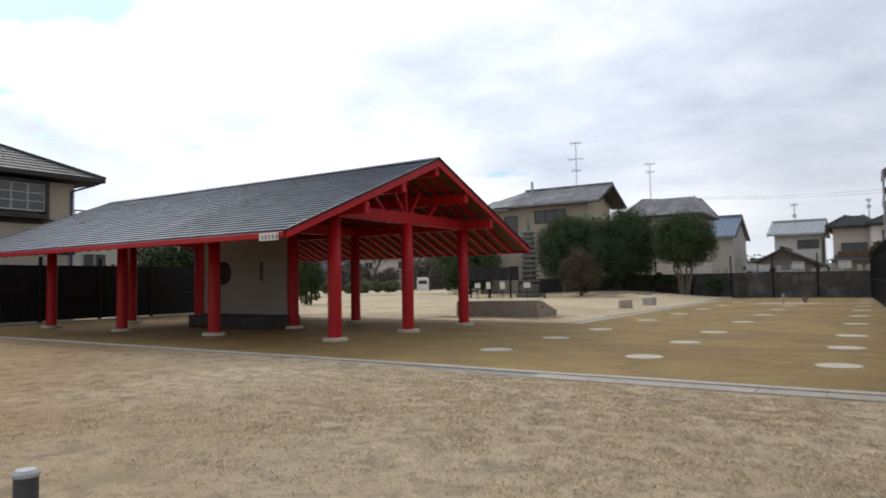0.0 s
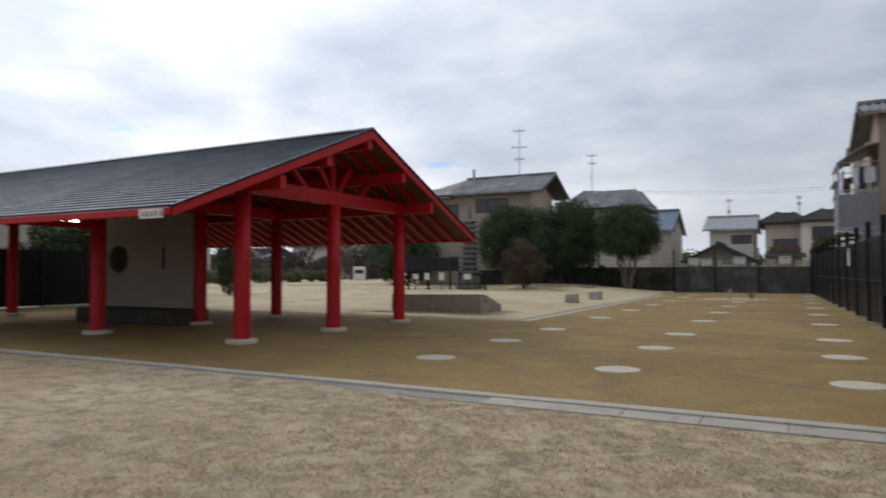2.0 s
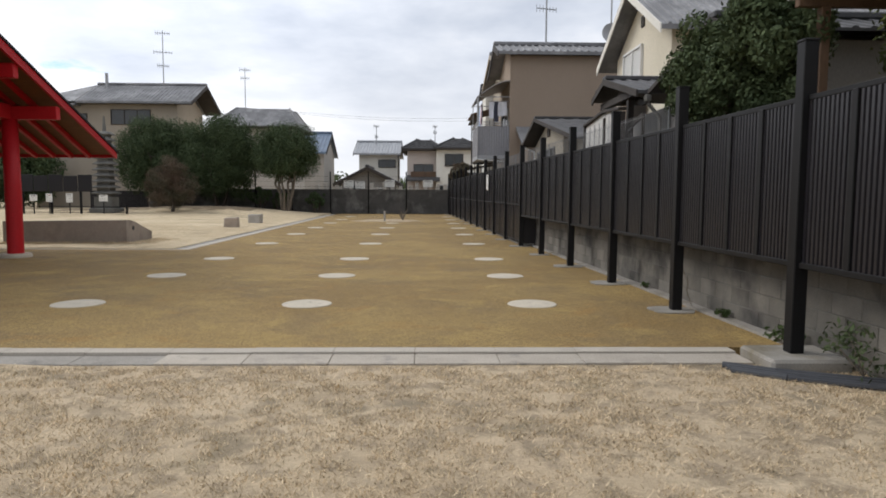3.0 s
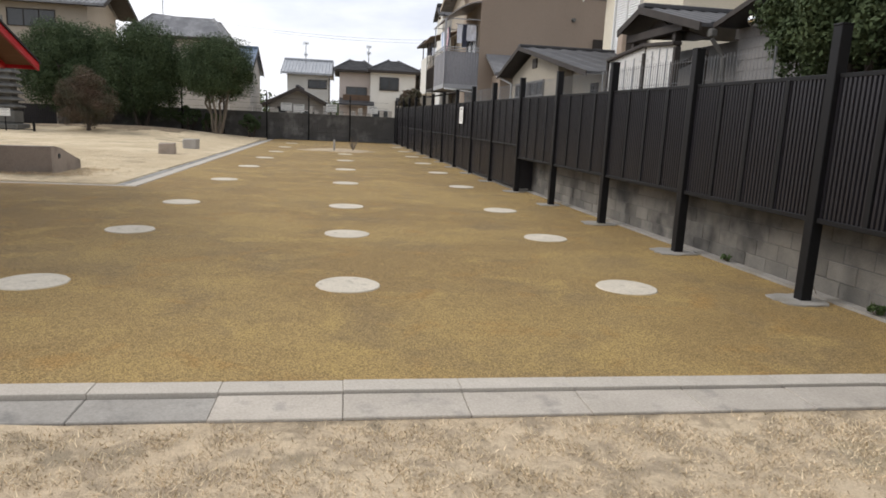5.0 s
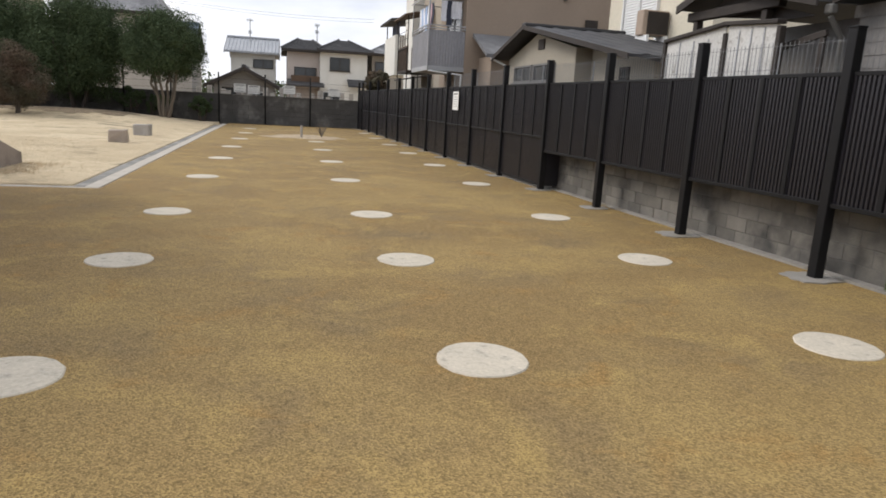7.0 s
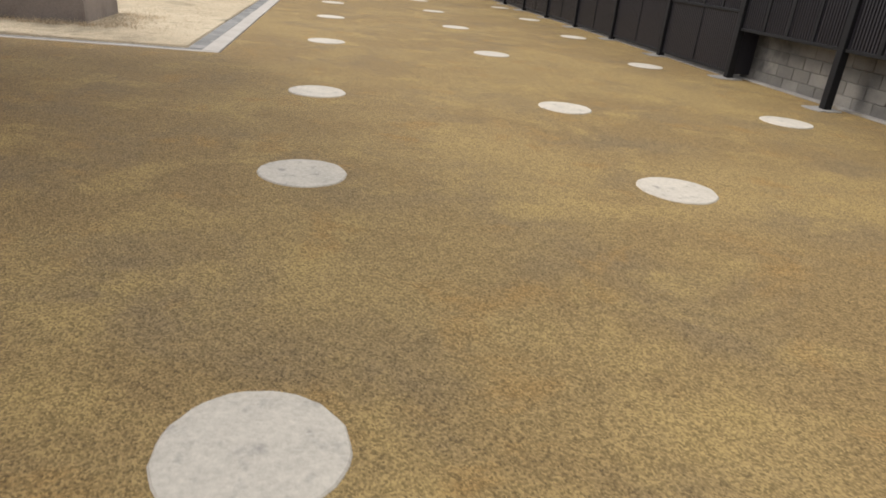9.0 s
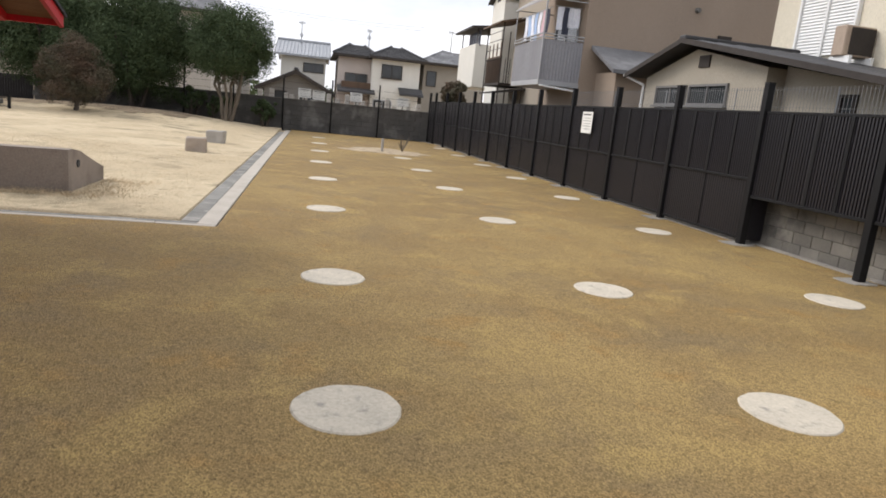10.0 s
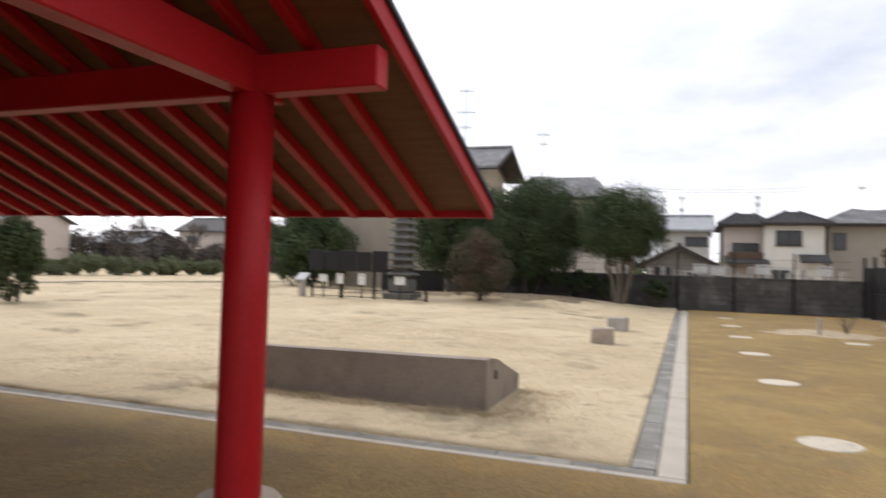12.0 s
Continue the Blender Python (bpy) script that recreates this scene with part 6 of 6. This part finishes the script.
prism(bm, [(1.0, 2.75), (2.3, 3.0), (2.3, 3.06), (1.0, 2.81)], "y", 38.3, 41.1)
part("lower_awning", bm, "trim", b2, "dark awning under the balcony")
bm = B()
prism(bm, [(0.9, 5.55), (2.25, 5.9), (2.25, 5.97), (0.9, 5.62)], "y", 38.2, 41.2)
part("awning", bm, "wood", b2)
b4 = thing("house", (3, 43, 0), "narrow white gabled house with dark roof", "house", "houses")
bm = B()
prism(bm, [(42.0, -0.1), (42.0, 7.15), (43.1, 7.65), (44.2, 7.15), (44.2, -0.1)], "x", 2.0, 8.0)
part("wall", bm, "plaster_white", b4)
gable_roof(b4, "x", 41.85, 44.35, 43.1, 7.2, 7.2, 7.8, 1.8, 8.3, "tile_dark", thick=0.06, ribs=0.3, board=0.04)
for y in (42.95, 43.25):
    bm = B()
    rod(bm, (1.95, y, 7.2), (2.01, y, 7.2), 0.07, None, 10)
    part("gable_vent", bm, "trim", b4)
b3 = thing("house", (3, 50, 0), "white rendered house with parapet terrace and dark canopy", "house", "houses")
bm = B()
box(bm, 1.85, 4.2, 46.6, 50.6, 3.25, 5.5, 0.02)
part("terrace_parapet", bm, "plaster_white", b3)
bm = B()
prism(bm, [(46.9, -0.1), (46.9, 6.0), (49.4, 7.5), (52.0, 6.0), (52.0, -0.1)], "x", 4.2, 9.0)
part("wall", bm, "plaster_white", b3)
gable_roof(b3, "x", 46.4, 52.5, 49.4, 5.95, 5.95, 7.2, 4.0, 9.4, "tile_dark", ribs=0.3)
bm = B()
prism(bm, [(1.55, 6.25), (4.2, 6.55), (4.2, 6.66), (1.55, 6.36)], "y", 46.4, 50.8)
for x, y in ((1.95, 46.7), (1.95, 50.4), (2.85, 46.7)):
    rod(bm, (x, y, 5.3), (x, y, 6.37), 0.035, None, 6)
part("canopy", bm, "trim", b3, "dark flat terrace canopy")
bm = B()
for k in range(5):
    box(bm, 2.05 + 0.02 * k, 2.08 + 0.02 * k, 46.5 + 0.65 * k, 46.9 + 0.65 * k, 5.4, 6.2)
part("drying_clothes", bm, "cloth_dark", b3)
tree("shrub", (0.9, 45.4, 0.0), 3, (0.75, 45.4, 2.6), (0.75, 1.0, 0.95), 20, 3500, 0.08, "leaf_russet", "bark_dark", "dark russet shrub rising behind the fence", "shrub", seed=15)

# low annexe with gable towards the paving
an = thing("house", (5, 26, 0), "low cream annexe with dark metal gable roof", "house", "houses")
bm = B()
prism(bm, [(23.3, -0.1), (23.3, 3.3), (26.1, 3.85), (28.5, 3.25), (28.5, -0.1)], "x", 2.72, 5.88)
part("wall", bm, "plaster_aged", an)
gable_roof(an, "x", 19.75, 29.0, 26.1, 2.92, 3.32, 4.06, 2.28, 5.86, "tile_dark", thick=0.06, ribs=0.45, rib_r=0.015, cap=0.07, board=0.05)
window(an, "W", 2.72, 26.35, 27.75, 2.56, 2.95, "alu_dark", 1, True)
window(an, "W", 2.72, 24.6, 26.1, 2.56, 2.95, "alu_dark", 1, True)
bm = B()
box(bm, 2.68, 2.74, 25.45, 25.9, 3.40, 3.68, 0.005)
part("gable_vent", bm, "trim", an)
bm = B()
prism(bm, [(20.2, -0.1), (20.2, 2.84), (23.29, 3.36), (23.29, -0.1)], "x", 3.15, 5.88)
part("side_wall", bm, "plaster_aged", an)
window(an, "W", 3.15, 21.3, 21.6, 2.45, 2.72, "trim", 0, False)
bm = B()
rod(bm, (2.25, 29.0, 3.3), (2.7, 28.6, 3.05), 0.035, None, 8)
rod(bm, (2.7, 28.6, 3.05), (2.7, 28.6, 0.0), 0.035, None, 8)
part("downpipe", bm, "white", an)

# tall cream house with white louvred shutter, behind the annexe
wh = thing("house", (9, 24.5, 0), "tall cream house with gable and white louvred shutters", "house", "houses")
bm = B()
prism(bm, [(21.8, -0.1), (21.8, 6.25), (24.5, 7.75), (27.2, 6.25), (27.2, -0.1)], "x", 5.9, 13.0)
part("wall", bm, "cream_wall", wh)
gable_roof(wh, "x", 21.1, 27.9, 24.5, 6.1, 6.1, 8.0, 5.35, 13.5, "tile", ribs=0.3, trim="plaster_white")
shut = B()
for y0, y1 in ((24.35, 25.21), (25.28, 26.14)):
    prof = []
    for i in range(30):
        z = 3.95 + 0.075 * i
        prof += [(5.84, z), (5.87, z + 0.068)]
    rows = [[shut.verts.new((x, y, z)) for x, z in prof] for y in (y0, y1)]
    for i in range(len(prof) - 1):
        shut.faces.new((rows[0][i], rows[0][i + 1], rows[1][i + 1], rows[1][i]))
part("shutter", shut, "white", wh, "white louvred shutter")
bm = B()
for y in (24.31, 25.245, 26.18):
    box(bm, 5.80, 5.9, y - 0.035, y + 0.035, 3.9, 6.25)
box(bm, 5.80, 5.9, 24.31, 26.18, 6.2, 6.27)
part("shutter_frame", bm, "white", wh)
bm = B()
for z in (7.0, ):
    box(bm, 5.86, 5.9, 24.2, 24.5, z - 0.2, z + 0.15)
part("gable_vent", bm, "trim", wh)

wh.location.x -= 0.45

ac = thing("air_conditioner", (5.0, 23.8, 3.5), "beige outdoor air conditioner unit on a low roof", "air conditioner")
bm = B()
box(bm, 4.66, 5.41, 23.67, 24.02, 3.78, 4.42, 0.02)
part("casing", bm, "ac_case", ac)
bm = B()
box(bm, 4.79, 5.39, 23.65, 23.68, 3.82, 4.38, 0.005)
part("fan_grille", bm, "trim", ac, "dark fan grille")
for x in (4.76, 5.31):
    bm = B()
    box(bm, x - 0.04, x + 0.04, 23.52, 24.12, 3.42, 3.78, 0.01)
    part("foot", bm, "white", ac)

# roofed gate, its white screen, and the grey house whose roof meets it in a valley
gt = thing("roofed_gate", (3.4, 17, 0), "dark tiled gable roof over a porch with grey wall", "gate")
for y in (16.25, 18.0):
    bm = B()
    box(bm, 2.55, 2.67, y - 0.06, y + 0.06, -0.1, 3.42, 0.006)
    part("post", bm, "trim", gt)
bm = B()
beam(bm, (2.58, 15.9, 3.52), (2.58, 18.2, 3.52), 0.14, 0.15, 0.008)
part("tie_beam", bm, "trim", gt)
bm = B()
prism(bm, [(15.4, 3.2), (16.9, 3.6), (17.27, 3.76), (17.9, 3.52), (17.9, 3.44), (15.9, 3.2)], "x", 2.72, 2.78)
part("gable_board", bm, "trim", gt)
bm = B()
box(bm, 3.3, 3.45, 14.95, 18.2, -0.1, 3.2)
part("porch_wall", bm, "siding", gt)
gable_roof(gt, "x", 14.95, 18.28, 17.27, 3.36, 3.62, 3.93, 2.35, 6.0, "tile_dark", thick=0.06, ribs=0.25, rib_r=0.018, cap=0.07, board=0.06)
bm = B()
beam(bm, (2.42, 16.0, 2.74), (2.42, 14.8, 2.94), 0.05, 0.09, 0.006)
for y, z in ((15.95, 2.66), (14.85, 2.86)):
    box(bm, 2.40, 2.45, y - 0.03, y + 0.03, -0.1, z)
part("sloping_rail", bm, "trim", gt, "dark sloping handrail")

gh = thing("house", (5, 13, 0), "grey sided house with dark gable roof behind fence", "house", "houses")
bm = B()
prism(bm, [(11.7, -0.1), (11.7, 3.55), (12.3, 3.75), (14.85, 3.16), (14.85, -0.1)], "x", 2.95, 9.0)
part("wall", bm, "siding", gh)
for k in range(15):
    z = 1.15 + 0.165 * k
    ya = 14.83 if z < 3.1 else 14.85 - (z - 3.16) / 0.59 * 2.55
    bm = B()
    prism(bm, [(2.952, z), (2.938, z), (2.947, z + 0.160), (2.952, z + 0.160)], "y", 11.72, ya - 0.03)
    part("siding_board", bm, "siding", gh)
gable_roof(gh, "x", 11.3, 14.9, 12.3, 3.62, 3.34, 3.98, 2.55, 9.4, "tile_dark", thick=0.04, ribs=0.25, rib_r=0.018, cap=0.08, board=0.03)
bm = B()
box(bm, 2.46, 2.58, 14.84, 14.97, 3.14, 3.27, 0.02)
part("rain_hopper", bm, "darkstone", gh)
bm = B()
rod(bm, (2.52, 14.9, 3.12), (2.75, 14.9, 2.85), 0.035, None, 8)
rod(bm, (2.75, 14.9, 2.85), (2.88, 14.9, 0.0), 0.035, None, 8)
part("downpipe", bm, "darkstone", gh)
lamp = thing("globe_lamp", (2.72, 14.1, 3.3), "round chrome globe lamp on the grey wall", "lamp")
bm = B()
bmesh.ops.create_uvsphere(bm, u_segments=20, v_segments=12, radius=0.095)
bmesh.ops.translate(bm, verts=bm.verts, vec=(2.70, 14.1, 3.31))
part("globe", bm, "chrome", lamp, smooth=True)
bm = B()
rod(bm, (2.72, 14.1, 3.31), (2.95, 14.1, 3.31), 0.03, None, 10)
rod(bm, (2.90, 14.1, 3.31), (2.93, 14.1, 3.31), 0.07, None, 14)
part("bracket", bm, "alu", lamp)

scr = thing("gate_screen", (2.2, 17, 0), "grimy white sheet screen with dark posts and coping", "screen")
for y0, y1, z0, z1 in ((18.2, 16.6, 2.99, 3.13), (16.52, 15.42, 3.13, 3.05)):
    bm = B()
    prism(bm, [(y0, 1.0), (y1, 1.0), (y1, z1), (y0, z0)], "x", 2.19, 2.21)
    sheet = part("sheet", bm, "dirty_white", scr)
    for k in range(1, 4):
        y = y0 + (y1 - y0) * k / 4
        bm = B()
        box(bm, 2.176, 2.189, y - 0.012, y + 0.012, 1.0, min(z0, z1) - 0.02)
        part("seam", bm, "alu", sheet)
    bm = B()
    beam(bm, (2.2, y0 + 0.04, z0 + 0.06), (2.2, y1 - 0.04, z1 + 0.06), 0.16, 0.06, 0.008)
    part("coping", bm, "trim", scr)
for y in (15.38, 16.56, 18.25):
    bm = B()
    box(bm, 2.15, 2.25, y - 0.04, y + 0.04, -0.1, 3.02, 0.005)
    part("post", bm, "trim", scr)

# pale wire mesh above the block wall
wm = thing("mesh_fence", (2.3, 17, 1.2), "pale welded wire mesh along the block wall", "fence")
bm = B()
y = 12.5
while y < 30:
    x = wall_x(y) + 0.10
    rod(bm, (x, y, 1.19), (x, y, 2.75), 0.0045, None, 3, cap=False)
    y += 0.075
tagged(part("wire_mesh", bm, "mesh_wire", wm), "", kind="stuff")
for z in (1.5, 1.95, 2.4, 2.70):
    bm = B()
    rod(bm, (wall_x(12.5) + 0.10, 12.5, z), (wall_x(21) + 0.10, 21.0, z), 0.004, None, 4)
    rod(bm, (wall_x(21) + 0.10, 21.0, z), (wall_x(30) + 0.10, 30.0, z), 0.004, None, 4)
    part("line_wire", bm, "mesh_wire", wm)
for y in np.arange(12.5, 30.1, 2.5):
    bm = B()
    rod(bm, (wall_x(y) + 0.12, y, 1.0), (wall_x(y) + 0.12, y, 2.74), 0.012, None, 6)
    part("post", bm, "steel", wm)

# garden shrubs and pergola over the fence
tree("camellia", (2.5, 11.4, 0), 5, (2.6, 11.55, 3.1), (0.75, 2.3, 1.15), 180, 72000, 0.036, "leaf_light", "bark_dark", "dense camellia shrub leaning over the dark fence", "shrub", seed=21)
tree("broadleaf_shrub", (4.6, 9.2, 0), 3, (4.6, 9.2, 3.6), (1.6, 2.2, 1.3), 110, 30000, 0.05, "leaf_yellow", "bark_dark", "yellow-green broadleaf shrub behind the fence", "shrub", seed=22)
tree("camellia", (3.4, 6.6, 0), 3, (3.4, 6.6, 2.6), (1.0, 1.6, 0.9), 60, 16000, 0.045, "leaf_light", "bark_dark", "dark camellia shrub behind the fence", "shrub", seed=23)
pg = thing("pergola", (3, 8, 0), "brown timber pergola with pale sheet roof", "pergola")
for x, y in ((2.70, 9.80), (4.8, 9.80), (2.70, 7.0), (4.8, 7.0)):
    bm = B()
    box(bm, x - 0.05, x + 0.05, y - 0.05, y + 0.05, -0.1, 3.45, 0.006)
    part("post", bm, "wood", pg)
for y in (7.0, 9.80):
    bm = B()
    beam(bm, (2.4, y, 3.57), (5.2, y, 3.57), 0.08, 0.12, 0.006)
    part("beam", bm, "wood", pg)
bm = B()
box(bm, 2.4, 5.2, 6.7, 10.0, 3.575, 3.61)
part("roof_sheet", bm, "white", pg)

# black pipes by the corner post, weeds at the wall's foot
for k in range(3):
    bm = B()
    pts_ = [Vector((1.02 + 0.0 * k, 8.2 - 0.085 * k, -0.02)), Vector((1.35, 7.95 - 0.09 * k, -0.015)), Vector((1.9, 7.68 - 0.095 * k, -0.01)), Vector((2.6, 7.35 - 0.1 * k, -0.01))]
    for p, q in zip(pts_, pts_[1:]):
        rod(bm, p, q, 0.035, None, 10)
    tagged(part("drain_pipe", bm, "pipe"), "black corrugated pipe lying along concrete footing", "pipe", "black pipes")


def weed(at, size, leaves, seed, mat="weed", label="small green weed at the foot of the wall"):
    rng = np.random.default_rng(seed)
    ob = thing("weed", at, label, "weed", "weeds")
    c = np.array(at)
    cs = [c + np.array((rng.uniform(-1, 1) * size, rng.uniform(-1, 1) * size, size * rng.uniform(0.3, 1.3))) for _ in range(9)]
    raw_mesh("leaves", leaf_quads(rng, cs, [size * 0.42] * 9, leaves, 0.028), 4, mat, ob)
    bm = B()
    for q in cs:
        rod(bm, at, q, 0.005, 0.002, 4)
    part("stems", bm, "bark", ob)


weed((1.87, 8.75, 0.02), 0.13, 150, 1)
weed((1.96, 7.75, 0.0), 0.30, 190, 2, "leaf_light", "sparse leggy weed with small leaves by the wall")
weed((1.9, 10.2, 0.03), 0.07, 90, 3)
weed((1.80, 12.6, 0.03), 0.05, 60, 4)
rb = random.Random(8)
bm = B()
p = Vector((1.86, 10.95, 0.03))
for k in range(5):
    q = p + Vector((rb.uniform(-0.05, 0.05), rb.uniform(-0.06, 0.06), 0.1))
    rod(bm, p, q, 0.006, 0.005, 4)
    rod(bm, q, q + Vector((rb.uniform(-0.08, 0.08), rb.uniform(-0.08, 0.08), 0.08)), 0.003, 0.001, 3)
    p = q
tagged(part("dry_twig", bm, "bark"), "dry bare weed stem against the block wall", "weed", "weeds")

# overhead wires far off
bm = B()
for k, (z0, z1) in enumerate(((15.3, 14.6), (15.0, 14.1))):
    prev = None
    for i in range(25):
        f = i / 24
        p = Vector((-24 + 34 * f, 120, z0 + (z1 - z0) * f - 1.2 * 4 * f * (1 - f) * 0.5))
        if prev:
            rod(bm, prev, p, 0.02, None, 4, cap=False)
        prev = p
tagged(part("overhead_wires", bm, "black"), "thin overhead wires against the sky", "wires", kind="structure")

# ---- dry grass blades on the near lawn ----
rgb = np.random.default_rng(5)


def blades(count, x0, x1, y0, y1, height, name, keep=None, mat="blade", rim=(3.5, 0.3, 2.5, 0.15)):
    x, y = rgb.uniform(x0, x1, count), rgb.uniform(y0, y1, count)
    if keep is not None:
        k = keep(x, y)
        x, y = x[k], y[k]
    # growing in tufts, and thinning out towards the rim
    tuft = np.array([noise.noise((a * 5.5, b * 5.5, 0)) + 0.6 * noise.noise((a * 1.6, b * 1.6, 5)) for a, b in zip(x, y)])
    k = rgb.random(len(x)) < np.clip(0.55 + 1.1 * tuft, 0.06, 1)
    x, y = x[k], y[k]
    edge = np.minimum.reduce([(x - x0) / rim[0], (x1 - x) / rim[1], (y - y0) / rim[2], (y1 - y) / rim[3]])
    k = rgb.random(len(x)) < np.clip(edge, 0, 1)
    x, y = x[k], y[k]
    n = len(x)
    z = np.array([lawn_height(a, b) for a, b in zip(x, y)]) - 0.004
    h = height * rgb.uniform(0.4, 1.2, n)
    a = rgb.uniform(0, 2 * np.pi, n)
    w = 0.0035 * rgb.uniform(0.7, 1.5, n)
    lx, ly = rgb.normal(0, 0.9, n) * h, rgb.normal(0, 0.9, n) * h
    p0 = np.stack([x - np.cos(a) * w, y - np.sin(a) * w, z], 1)
    p1 = np.stack([x + np.cos(a) * w, y + np.sin(a) * w, z], 1)
    p2 = np.stack([x + lx, y + ly, z + h], 1)
    return tagged(raw_mesh(name, np.stack([p0, p1, p2], 1), 3, mat), "short dry straw-coloured grass blades", "grass", kind="stuff")


blades(150000, -11.5, 2.3, 0.4, 8.26, 0.02, "grass_blades")
blades(260000, -7.5, 2.3, 2.6, 8.27, 0.030, "grass_blades")
blades(12000, -14.0, -9.3, 20.85, 21.27, 0.075, "grass_tufts", None, "blade_pale", (0.5, 0.4, 0.35, 0.02))
blades(5000, -9.75, -8.9, 21.1, 23.3, 0.06, "grass_tufts", None, "blade_pale", (0.02, 0.6, 0.3, 0.4))
blades(7000, -24.0, -6.2, 8.22, 8.56, 0.03, "grass_blades", None, "blade", (0.5, 0.8, 0.02, 0.08))
blades(60000, -20.0, -8.1, 19.95, 31.0, 0.03, "grass_blades", lambda x, y: ~((x > -13.2) & (x < -9.75) & (y > 21.2) & (y < 23.4)), "blade_pale")
